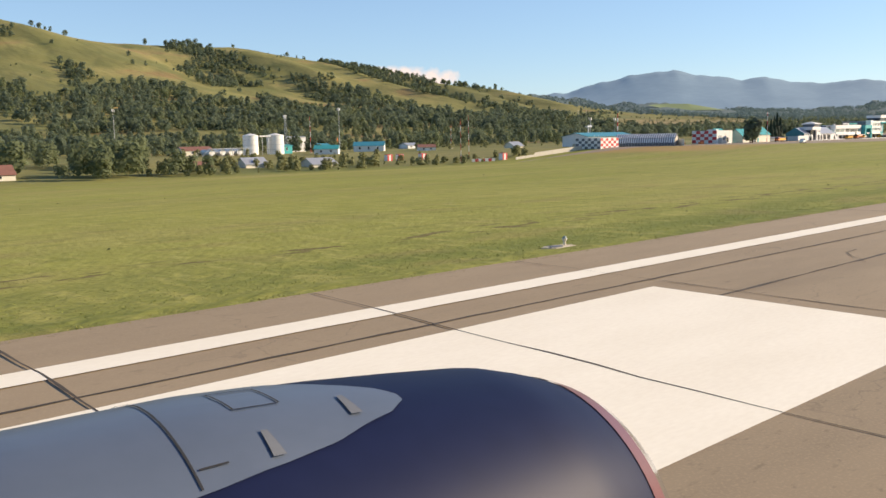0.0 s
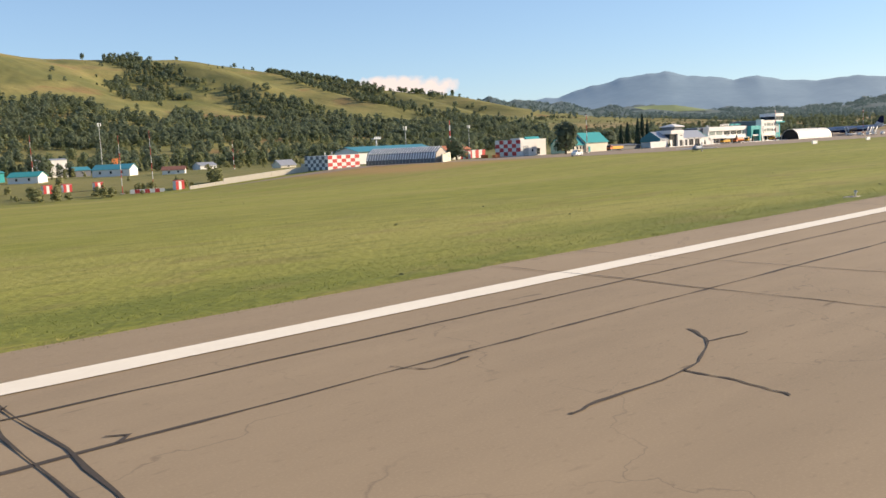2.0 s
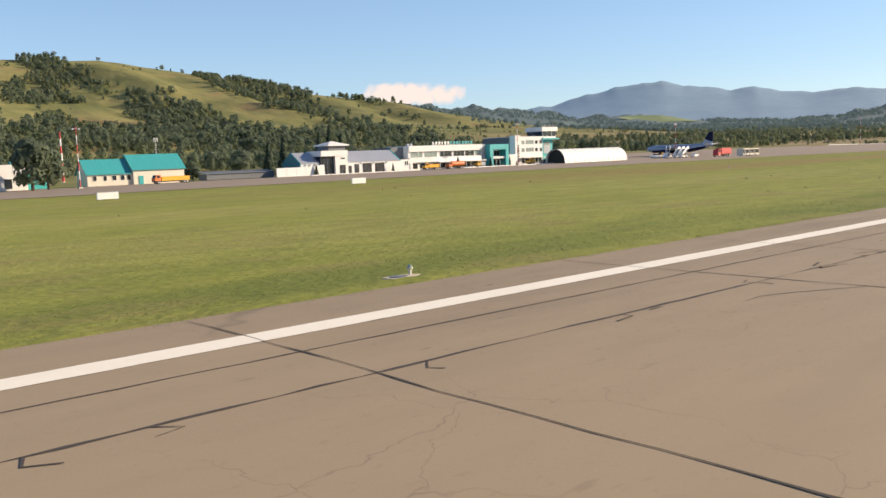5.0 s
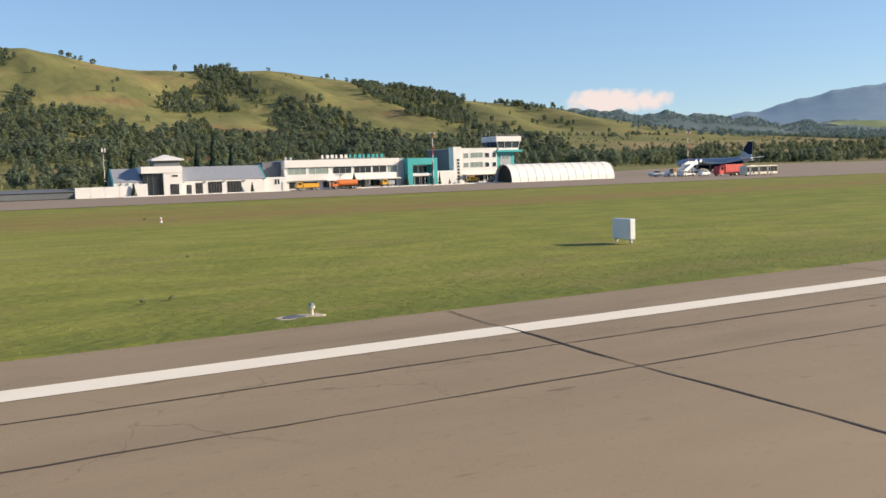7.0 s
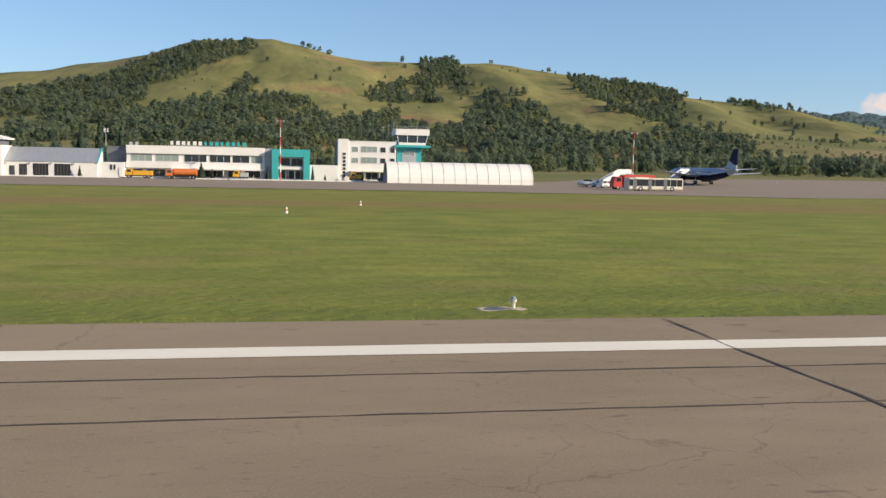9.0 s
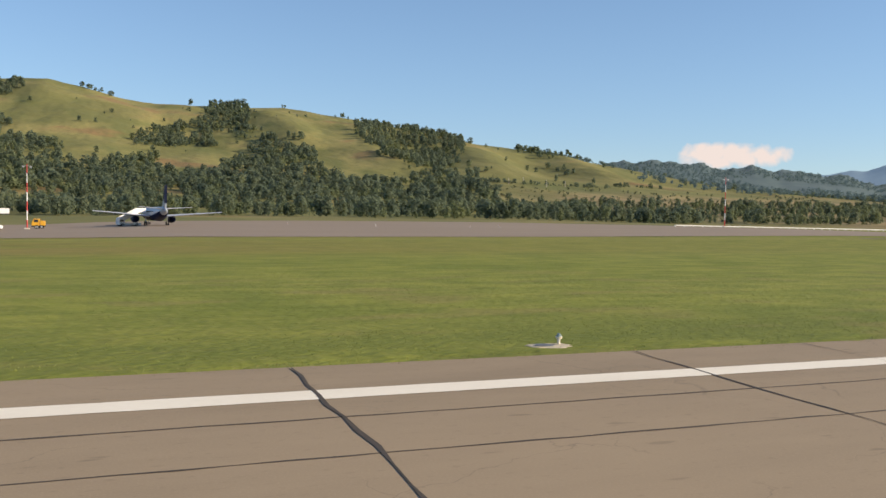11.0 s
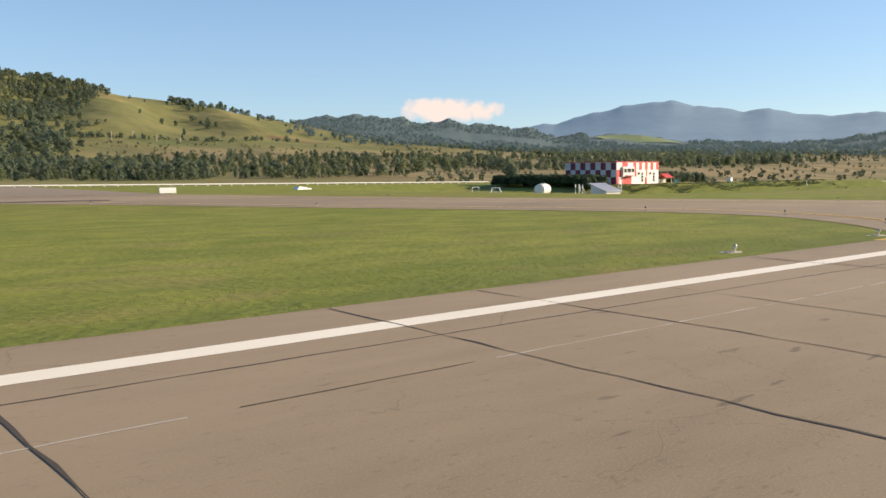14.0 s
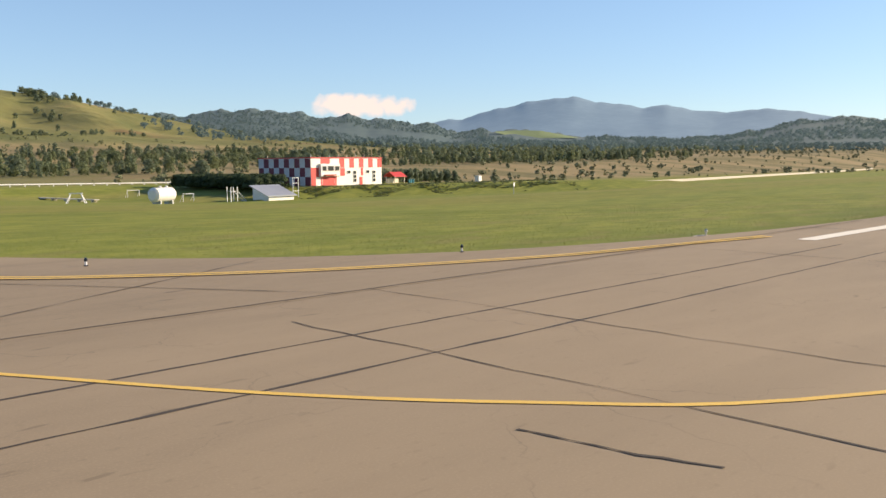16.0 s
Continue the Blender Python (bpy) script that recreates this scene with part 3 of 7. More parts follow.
marking("old_marking", smooth_path([(492.6, 11.1), (492.0, 9.7), (491.15, 7.9), (490.0, 6.35), (489.2, 5.3)]), 0.11, FADED, "scraped and faded old white line", 0.002, ragged=0.35, rng=random.Random(3))
marking("old_marking", smooth_path([(491.1, 7.6), (490.35, 6.15), (489.65, 4.9)]), 0.08, OLDYELLOW, "faded remains of an old yellow line", 0.002, ragged=0.4, rng=random.Random(4))
tyre = material("tyre_smear", (0.10, 0.085, 0.075), (0.17, 0.14, 0.115), 0.8, scale=1, fine=20)

# sealed joints and cracks
rng = random.Random(7)
for y, w, x0, x1, rag in ((7.68, .035, -60, 474, .4), (7.68, .046, 471, 520, .4), (6.34, .042, -60, 205, .8), (6.34, .03, 202, 410, .5), (6.34, .046, 471, 520, .5), (10.48, .042, 489, 530, .4), (3.8, .045, 92, 112, .4), (3.38, .04, 94, 114, .4), (-1.5, .05, -60, 620, .4)):
    marking("sealed_joint", [(q, y + 0.05 * math.sin(q * .11 + y) - .25 * float(ease((q - 455) / 50))) for q in np.arange(x0, x1, 3.0)], w, TAR, "dark bitumen-sealed pavement joint", 0.003, ragged=rag, jitter=0.012, rng=rng)
a_ = 407.0
while a_ < 474:                # pale broken filler in the same joint
    b_ = a_ + rng.uniform(.8, 3.2)
    marking("sealed_joint", [(a_, 6.34 + 0.05 * math.sin(a_ * .11 + 6.34)), (b_, 6.34 + 0.05 * math.sin(b_ * .11 + 6.34))], .022, CONCRETE if rng.random() < .7 else TAR, "pale broken filler in a pavement joint", 0.004, ragged=.5, jitter=.01, rng=rng)
    a_ = b_ + rng.uniform(.05, .9)
# transverse seals: place at the grass edge, place at the low end, upper and lower end, width
FIRST = [(2.1, 2.0, 10.3, -9, .03), (6.0, 5.5, 10.3, -9, .03), (9.8, 9.7, 10.3, -9, .02), (21.7, 22.3, 10.3, -9, .04), (25.0, 24.8, 10.3, -9, .034), (27.25, 27.2, 7.64, -9, .022), (32.6, 32.4, 10.3, -9, .022),
         (40.5, 40.5, 7.6, -9, .03), (42.8, 42.6, 9.3, -9, .034), (48.0, 47.75, 10.3, -9, .034), (53.0, 53.0, 10.3, -9, .02), (63.15, 63.0, 10.3, -9, .036), (68.4, 68.15, 8.64, -9, .024), (71.3, 71.0, 10.3, -9, .02),
         (78.3, 78.3, 10.3, -9, .034), (86.3, 86.2, 10.3, -9, .026), (88.4, 88.8, 10.3, -9, .02)]
SECOND = [(99.0, 98.7, 10.3, -9, .048), (101.5, 101.45, 10.3, -9, .032), (103.9, 103.85, 10.3, -9, .026), (109.5, 109.3, 10.3, -9, .022), (116.8, 116.8, 10.3, -9, .046), (117.3, 117.3, 9.7, 6.34, .034), (119.3, 119.3, 7.6, -9, .034),
          (124.8, 124.6, 8.4, -9, .022), (134.5, 134.75, 10.3, 6.3, .046), (136.4, 136.3, 7.4, 5.2, .026), (137.35, 137.15, 6.4, 5.4, .036), (140.15, 140.0, 10.3, -9, .030), (144.9, 144.6, 7.5, -9, .02), (155.45, 155.4, 10.3, -9, .036),
          (160.0, 160.3, 10.3, -9, .024), (163.1, 163.2, 10.3, -9, .02), (170.6, 170.7, 10.3, -9, .036), (175.2, 175.5, 10.3, -9, .028), (178.4, 178.2, 10.3, -9, .02)]
THIRD = [(180.3, 180.7, 10.3, -9, .022), (244.4, 244.3, 10.3, -9, .034), (252.25, 252.3, 10.3, -9, .034), (260.1, 260.0, 10.3, -9, .03), (267.9, 267.8, 10.3, -9, .036), (283.6, 283.5, 10.3, -9, .036), (356.3, 356.2, 10.3, -9, .046),
         (361.4, 361.3, 10.3, -9, .026), (372.0, 372.1, 10.3, -9, .05), (377.0, 376.8, 10.3, -9, .03), (380.1, 380.1, 10.3, -9, .022), (388.05, 388.0, 10.3, -9, .036), (391.4, 391.35, 10.3, 6.3, .022), (398.55, 398.65, 10.3, -9, .06),
         (404.3, 404.25, 10.3, -9, .03), (412.1, 412.1, 9.0, -9, .04), (414.5, 414.5, 10.3, -9, .044), (420.0, 420.0, 10.3, -9, .026)]
FOURTH = [(428.0, 428.0, 10.3, -9, .03), (430.4, 430.3, 10.3, -9, .034), (435.7, 435.5, 10.3, -9, .022), (441.2, 441.2, 10.3, -9, .04), (444.0, 444.0, 10.3, -9, .034), (446.45, 446.25, 10.3, -9, .026), (452.1, 452.1, 8.0, -9, .036),
          (457.0, 457.0, 10.3, -9, .034), (459.8, 459.7, 10.3, -9, .026), (462.4, 462.0, 8.4, -9, .022), (467.65, 467.55, 10.3, -9, .036), (472.75, 472.6, 10.3, -9, .026), (477.8, 477.9, 10.6, -9, .042), (483.2, 483.0, 12.1, -9, .03),
          (488.5, 488.45, 7.2, -9, .05), (491.0, 491.0, 10.3, -9, .028), (493.65, 493.5, 15.2, -9, .028), (498.75, 498.6, 10.3, -9, .022), (504.2, 504.2, 8.7, -9, .022), (506.75, 506.75, 10.3, -9, .022)]


def seal(pts, width, label_="dark bitumen-sealed transverse crack"):
    marking("sealed_crack", pts, width, TAR, label_, 0.006, ragged=0.7, jitter=0.018, rng=rng)


def across(a, b, top, low, width):
    drift, pts = 0.0, []
    n = int((top - low) / .55) + 1
    for k in range(n + 1):
        drift = drift * .72 + rng.uniform(-.034, .034)
        f_ = k / n
        pts.append((a + (b - a) * min(1, f_ * 2 if low < 0 else f_) + drift, top + (low - top) * f_))
    seal(pts, width * .85)


for row in FIRST + SECOND + THIRD + FOURTH:
    across(*row)
for x in (188, 195.5, 199, 207, 214, 221.5, 226, 234, 292, 299.5, 306, 314.5, 322, 326.5, 334, 341, 349, 516, 524, 540):     # the stretches between
    across(x + rng.uniform(-.6, .6), x + rng.uniform(-.6, .6), 10.3, -9, rng.choice((.022, .03, .036)))
# second seals beside the first
for x, y0, y1, w_ in ((47.65, 7.2, 2, .022), (63.0, 7.0, 4.7, .03), (78.12, 8, 4, .03), (139.85, 7.95, 3, .026), (155.12, 7.8, -4, .034), (170.35, 8.2, -4, .034), (404.0, 5.1, -2, .024), (419.75, 7.75, -2, .022), (467.8, 10.3, -6, .03), (483.35, 8.9, -2, .022)):
    seal([(x + .25, y0 + .05), (x + .05, y0 - .2), (x, y0 - .8), (x, (y0 + y1) / 2), (x, y1)], w_)
# wandering seals
for pts_, w_ in (([(43.2, 9.7), (42.7, 9.5), (42.75, 9.3)], .034), ([(64.3, 7.5), (64.0, 6.8), (64.2, 6.0), (64.1, 5.7), (63.5, 5.0), (63.2, 4.7)], .03), ([(64.2, 5.75), (65.0, 5.65), (65.2, 5.95)], .024),
                 ([(84.1, 5.25), (83.7, 4.8), (82.8, 4.4), (81.7, 4.4), (81.2, 4.35)], .03), ([(82.7, 4.4), (82.7, 3.9), (82.6, 3.4)], .026), ([(83.7, 4.8), (84.3, 4.7)], .02), ([(81.2, 6.5), (81.4, 6.15), (81.9, 6.2)], .026),
                 ([(387.3, 6.2), (387.2, 5.8), (387.2, 5.4), (387.8, 5.3)], .026), ([(171.6, 3.93), (172.2, 4.0), (172.9, 3.88), (174.3, 3.94)], .03), ([(502.8, 3.7), (502.9, 2.9), (503.1, 2.2)], .03), ([(498.7, 8.75), (500.1, 8.6)], .04),
                 ([(479.3, 5.36), (479.25, 5.15), (479.05, 5.0)], .045), ([(492.3, 7.5), (493.2, 7.36), (494.2, 7.42), (494.6, 7.5)], .06), ([(498.75, 10.3), (498.75, 9.4), (498.7, 8.4)], .03), ([(494.3, 8.28), (494.7, 8.2), (495.0, 8.26)], .07)):
    seal(smooth_path(pts_), w_, "wandering bitumen-sealed crack")
for a_, b_, w_ in (((483.6, 10.4), (497.7, 18.8), .03), ((499.0, 10.4), (508.3, 15.7), .03), ((490.6, 14.9), (493.1, 10.4), .03), ((502.8, 15.6), (506.1, 10.2), .03), ((481.6, 13.6), (483.1, 12.1), .03)):
    seal([a_, ((a_[0] + b_[0]) / 2 + .06, (a_[1] + b_[1]) / 2), b_], w_, "slanting bitumen-sealed joint")
for _ in range(9):             # short wandering cracks
    x, y, a = rng.uniform(-5, 440), rng.uniform(1.5, 8), rng.uniform(-1, 1)
    pts = []
    for _k in range(rng.randint(4, 9)):
        pts.append((x, y))
        a += rng.uniform(-.5, .5)
        x, y = x + .45 * math.cos(a), y + .32 * math.sin(a)
        if y > PAVED - .2:
            break
    if len(pts) > 2:
        marking("sealed_crack", pts, rng.choice((.014, .02, .03)), TAR, "short wandering bitumen-sealed crack", 0.006, ragged=0.6, jitter=0.03, rng=rng)
for _ in range(46):            # splashes and spurs along the ragged joint
    x = rng.uniform(148, 206) if rng.random() < .75 else rng.uniform(-5, 148)
    d_ = rng.choice((-1, 1)) * rng.uniform(.08, .3)
    marking("sealed_crack", [(x, 6.34 + .05 * math.sin(x * .11 + 6.34)), (x + rng.uniform(-.2, .2), 6.34 + d_ * .6), (x + rng.uniform(-.4, .4), 6.34 + d_)], rng.uniform(.014, .035), TAR, "short bitumen spur beside a joint", 0.006, ragged=0.6, jitter=0.03, rng=rng)
for x0, w, y in ((455, 30, 66),):
    marking("tyre_mark", [(x0 - w / 2 + j, y - .25 * j) for j in range(int(w))], 1.2, tyre, "dark rubber streak on the taxiway", 0.03, ragged=0.4, rng=rng)

# ---- distance ----
def far_range(name, label, mat, cx, cy, table, dist, depth, foot, rough, seed, steps=240):
    """A range of hills round (cx, cy): crest angles by bearing, falling towards the viewer."""
    rs = np.random.RandomState(seed)
    az = np.linspace(table[0][0], table[-1][0], steps)
    el = np.interp(az, [q[0] for q in table], [q[1] for q in table])
    crest = dist * np.tan(np.radians(el)) + 1.97
    wob = np.zeros(steps)
    for k in range(1, 7):
        wob += np.sin(az * (1.7 ** k) * 1.3 + rs.uniform(0, 6)) / (1.6 ** k)
    rows = []
    for j in range(16):
        f = j / 15
        d = dist - depth * (1 - f)
        gul = rough * f ** 8 * wob + rough * .8 * f * (1 - f) * 4 * np.array([noise.noise(Vector((q * .35, f * 2.5, seed))) + .5 * noise.noise(Vector((q * 1.1, f * 6, seed))) for q in az])
        z = foot + (crest - foot) * f ** 1.25 + gul
        rows.append(np.stack([cx + d * np.cos(np.radians(az)), cy + d * np.sin(np.radians(az)), z], -1))
    d = dist + depth * .6
    rows.append(np.stack([cx + d * np.cos(np.radians(az)), cy + d * np.sin(np.radians(az)), crest * .5], -1))
    p = np.array(rows)
    idx = np.arange(p.shape[0] * steps).reshape(p.shape[0], steps)
    faces = np.stack([idx[:-1, :-1], idx[1:, :-1], idx[1:, 1:], idx[:-1, 1:]], -1).reshape(-1, 4)
    return tagged(new(name, raw_mesh(name, p.reshape(-1, 3), faces, mat, True)), label, "hills", kind="structure"), p


MOUNT = [(4, 1.6), (10, 1.9), (15, 2.1), (19.9, 2.55), (21.4, 2.7), (23.4, 3.16), (25.3, 3.2), (27.6, 3.08), (30.4, 3.6), (32.2, 3.56), (34.9, 3.98), (36.2, 4.26), (37.4, 4.27), (39, 4.05),
         (41, 3.68), (43.6, 3.02), (45.5, 2.8), (49, 2.6), (53, 2.4), (60, 2.3), (75, 2.0)]
WOODED = [(6, 1.5), (12, 1.9), (16, 2.3), (18.5, 2.5), (20.2, 2.62), (22, 2.5), (23.6, 2.35), (25, 1.95), (27, 1.6), (31, 1.55), (37, 1.85), (40, 2.25), (42, 2.3), (44, 2.2), (45.8, 2.72), (48.4, 2.98), (51, 3.3), (53, 3.2), (55.2, 3.62), (57, 3.66),
          (58.5, 3.72), (61.8, 3.3), (64.3, 3.45), (68, 3.6), (80, 3.4)]
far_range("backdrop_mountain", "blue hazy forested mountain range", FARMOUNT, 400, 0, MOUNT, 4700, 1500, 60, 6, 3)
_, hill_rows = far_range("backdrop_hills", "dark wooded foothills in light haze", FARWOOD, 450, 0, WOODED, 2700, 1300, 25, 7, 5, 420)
# a mown meadow lying on the shoulder of the foothills
mead = np.linspace(36.0, 41.4, 40)
m_top, m_low = np.interp(mead, [36, 37, 38.5, 40, 41.4], [74, 83, 95.5, 97.5, 95]), np.interp(mead, [36, 37, 38.5, 40, 41.4], [73.5, 74.5, 75.5, 77, 93])
mx_ = np.array([np.stack([450 + r * np.cos(np.radians(mead)), r * np.sin(np.radians(mead)), (m_low + (m_top - m_low) * f) * r / 2450], -1) for f, r in zip(np.linspace(0, 1, 8), np.linspace(2330, 2420, 8))])
ix_ = np.arange(mx_.shape[0] * mx_.shape[1]).reshape(mx_.shape[:2])
tagged(new("backdrop_field", raw_mesh("backdrop_field", mx_.reshape(-1, 3), np.stack([ix_[:-1, :-1], ix_[1:, :-1], ix_[1:, 1:], ix_[:-1, 1:]], -1).reshape(-1, 4), FARFIELD, True)), "pale green meadow on a far wooded hill", "field", kind="structure")

# ---- buildings along the apron ----
def windows(parent, spans, y, z0, z1, mat=GLASS, frame_mat=WHITE, name="window"):
    """Recessed glass with a proud frame on a front wall at depth y."""
    for a, b in spans:
        bm = bmesh.new()
        box(bm, a, b, y - .015, y + .03, z0, z1)
        w = part(name, bm, mat, parent)
        bm = bmesh.new()
        t = .035
        box(bm, a - t, a, y - .05, y + .01, z0 - t, z1 + t)
        box(bm, b, b + t, y - .05, y + .01, z0 - t, z1 + t)
        box(bm, a, b, y - .05, y + .01, z1, z1 + t)
        box(bm, a, b, y - .06, y + .01, z0 - t, z0)
        n = max(1, int((b - a) / .8))
        for i in range(1, n):
            q = a + (b - a) * i / n
            box(bm, q - .015, q + .015, y - .04, y - .01, z0, z1)
        fr = part("frame", bm, frame_mat, w)


def gable(bm, x0, x1, y0, y1, eave, ridge, over=.15, t=.07):
    """A roof with its ridge along x."""
    m = (y0 + y1) / 2
    s = (ridge - eave) / (m - y0)
    prism(bm, [(y0 - over, eave - over * s), (m, ridge), (y1 + over, eave - over * s), (y1 + over, eave - over * s + t), (m, ridge + t), (y0 - over, eave - over * s + t)], "x", x0 - over, x1 + over)


def gable_wall(bm, x0, x1, y0, y1, z0, eave, ridge):
    prism(bm, [(y0, z0), (y1, z0), (y1, eave), ((y0 + y1) / 2, ridge), (y0, eave)], "x", x0, x1)


GZ = -0.86   # ground level before the terminal

# service wing with garage doors and a roofed lantern tower
wing = thing("service_building", "long white service building with grey roof and dark garage doors", "building", (0, 0, 0))
bm = bmesh.new()
gable_wall(bm, 270.2, 282.6, 127.2, 133, GZ, 1.2, 3.05)
box(bm, 282.6, 286.1, 127.6, 132, GZ, 1.28)
part("wall", bm, WHITE, wing)
for a, b in ((270.3, 282.55),):
    bm = bmesh.new()
    gable(bm, a, b, 127.2, 133, 1.25, 3.12, .12)
    part("roof", bm, GREYROOF, wing, "grey standing-seam metal roof")
for q in (282.62,):
    bm = bmesh.new()
    prism(bm, [(127.0, 1.2), (130.1, 3.28), (133.2, 1.2), (133.2, 1.05), (130.1, 3.05), (127.0, 1.05)], "x", q - .06, q + .1)
    part("gable_trim", bm, TEAL, wing, "teal gable trim")
block("tower", WHITE, wing, 267.7, 270.3, 126.4, 131, GZ, 3.3)
block("canopy", WHITE, wing, 264.7, 270.35, 126.3, 131, 2.35, 3.32, label="white canopy slab over a dark glass front")
block("glass_front", GLASS, wing, 264.9, 267.7, 126.9, 130.5, GZ, 2.35, label="dark tinted glass front")
for q in (265.6, 266.3, 267.0):
    block("mullion", DARKWALL, wing, q - .03, q + .03, 126.84, 126.9, GZ, 2.35)
block("lantern", DARKWALL, wing, 266.6, 270.1, 126.7, 130.4, 3.32, 4.12, label="dark glazed lantern room")
bm = bmesh.new()
ov = [bm.verts.new(p) for p in ((266.2, 126.2, 4.12), (270.7, 126.2, 4.12), (270.7, 130.9, 4.12), (266.2, 130.9, 4.12), (266.2, 126.2, 4.3), (270.7, 126.2, 4.3), (270.7, 130.9, 4.3), (266.2, 130.9, 4.3), (268.2, 128.5, 4.98), (268.7, 128.5, 4.98))]
for f in ((3, 2, 1, 0), (0, 1, 5, 4), (1, 2, 6, 5), (2, 3, 7, 6), (3, 0, 4, 7), (4, 5, 9, 8), (6, 7, 8, 9), (5, 6, 9), (7, 4, 8)):
    bm.faces.new([ov[i] for i in f])
part("lantern_roof", bm, WHITE, wing, "white hipped lantern roof")
windows(wing, [(268.9, 269.7)], 126.4, 1.8, 2.05)
for a, b, top, y in ((268.6, 269.8, .75, 126.4), (271.0, 271.7, .55, 127.2), (272.3, 273.3, .8, 127.2), (274.1, 276.1, .9, 127.2), (276.9, 279.0, .9, 127.2)):
    block("garage_door", BLACK, wing, a, b, y - .05, y + .05, GZ, top, label="dark garage door")
    for i in range(1, 5):
        q = a + (b - a) * i / 5
        block("door_rib", DARKWALL, wing, q - .02, q + .02, y - .075, y - .05, GZ, top)
for q in (270.6, 273.7, 276.5, 279.5):
    block("floodlight_box", GREYWALL, wing, q - .12, q + .12, 126.95, 127.2, .85, 1.05)
windows(wing, [(284.2, 284.5), (284.65, 284.95)], 127.6, .2, .95)
bm = bmesh.new()
box(bm, 285.4, 285.9, 127.5, 127.6, GZ, .55)
part("door", bm, WHITE, wing, "white door")

teals = thing("teal_gabled_annex", "small white annex with grey roof and teal gable darkened for shade", "building")
# darker copy of the teal: this gable's shade is put into the colour
SHADE_TEAL = material("shaded_teal_cladding", (.035, .20, .23), (.026, .15, .18), .5, scale=.7, fine=9, stretch=(1, 4, 1))
bm = bmesh.new()
gable_wall(bm, 261.1, 264.9, 127.2, 133, GZ, 1.2, 2.95)
part("wall", bm, WHITE, teals)
bm = bmesh.new()
gable(bm, 261.1, 264.75, 127.2, 133, 1.25, 3.05, .12)
part("roof", bm, GREYROOF, teals, "grey standing-seam metal roof")
bm = bmesh.new()
prism(bm, [(127.1, .55), (133.1, .55), (133.1, 1.35), (130.1, 3.2), (127.1, 1.35)], "x", 260.9, 261.08)
part("gable_cladding", bm, SHADE_TEAL, teals, "teal sheet-clad gable, its shade put into the colour")
for q in (262.1, 263.0, 264.0):
    block("floodlight_box", GREYWALL, teals, q - .12, q + .12, 126.95, 127.2, .85, 1.05)
boundary = thing("boundary_wall", "low white-painted boundary wall beside the service building", "wall")
for i in range(5):
    block("panel", WHITE, boundary, 256.0 + i * 1.9, 257.88 + i * 1.9, 126.5, 126.7, GZ, .66 + (.25 if i == 4 else 0))
bank = thing("dark_shed", "long low dark shed behind the apron edge", "shed", (245.6, 131.0, GZ))
block("wall", DARKWALL, bank, 0, 12.5, 0, 3.0, 0, .95)
bm = bmesh.new()
prism(bm, [(-.2, .95), (3.2, 1.3), (3.2, 1.38), (-.2, 1.03)], "x", -.2, 12.7)
part("roof", bm, DARKWALL, bank, "dark felt roof")

kerb = thing("painted_kerb", "white-painted kerb along the building fronts", "kerb")
for i in range(41):
    block("kerbstone", WHITE, kerb, 262.0 + i * 2.0, 263.97 + i * 2.0, 125.2, 125.4, GZ - .15, GZ + .14)

# terminal hall
hall = thing("terminal_hall", "two-storey white terminal hall with a long window band", "building")
block("upper_wall", WHITE, hall, 286.2, 305.6, 128.7, 136, 2.62, 3.78)
block("wall", WHITE, hall, 286.2, 305.6, 129.0, 136, GZ, 2.62)
block("sill_band", WHITE, hall, 286.2, 305.0, 128.45, 129.0, .55, 1.48, label="white sill band")
block("canopy", WHITE, hall, 292.5, 305.4, 127.3, 129.0, .42, .62, label="white entrance canopy")
block("side_wall", GREYWALL, hall, 305.6, 306.6, 128.9, 136, GZ, 3.72, label="grey recessed side wall")
block("rear_block", DARKWALL, hall, 283.2, 286.1, 130.5, 136, GZ, 3.6, label="dark rear block")
windows(hall, [(286.8, 289.7), (290.2, 293.4), ], 129.0, 1.55, 2.55, PALEGLASS)
windows(hall, [(294.2, 297.3), (297.8, 300.7), (301.0, 303.4)], 129.0, 1.55, 2.55, GLASS)
windows(hall, [(303.7, 305.3)], 129.0, 1.55, 2.55, PALEGLASS)
windows(hall, [(286.9, 288.4), (289.0, 291.5), (292.4, 295.6), (296.2, 299.6), (300.4, 302.2), (302.8, 305.2)], 129.0, GZ + .25, .35, GLASS)
for q in (293.0, 296.0, 299.8, 302.5, 305.1):
    bm = bmesh.new()
    tube(bm, (q, 127.5, GZ), (q, 127.5, .42), .07, n=10)
    part("column", bm, WHITE, hall)
for i in range(14):
    q = 292.3 + i * .78
    block("sign_letter", WHITE if i < 6 else TEAL, hall, q, q + (.5 if i % 3 else .36), 128.9, 129.0, 3.95, 4.5, label="roof sign letter, unreadable")
block("sign_rail", STEEL, hall, 292.0, 303.3, 128.95, 129.05, 3.84, 3.9)
for q in (286.5, 287.3):
    block("roof_vent", GREYWALL, hall, q, q + .4, 129.5, 129.9, 3.78, 4.25)

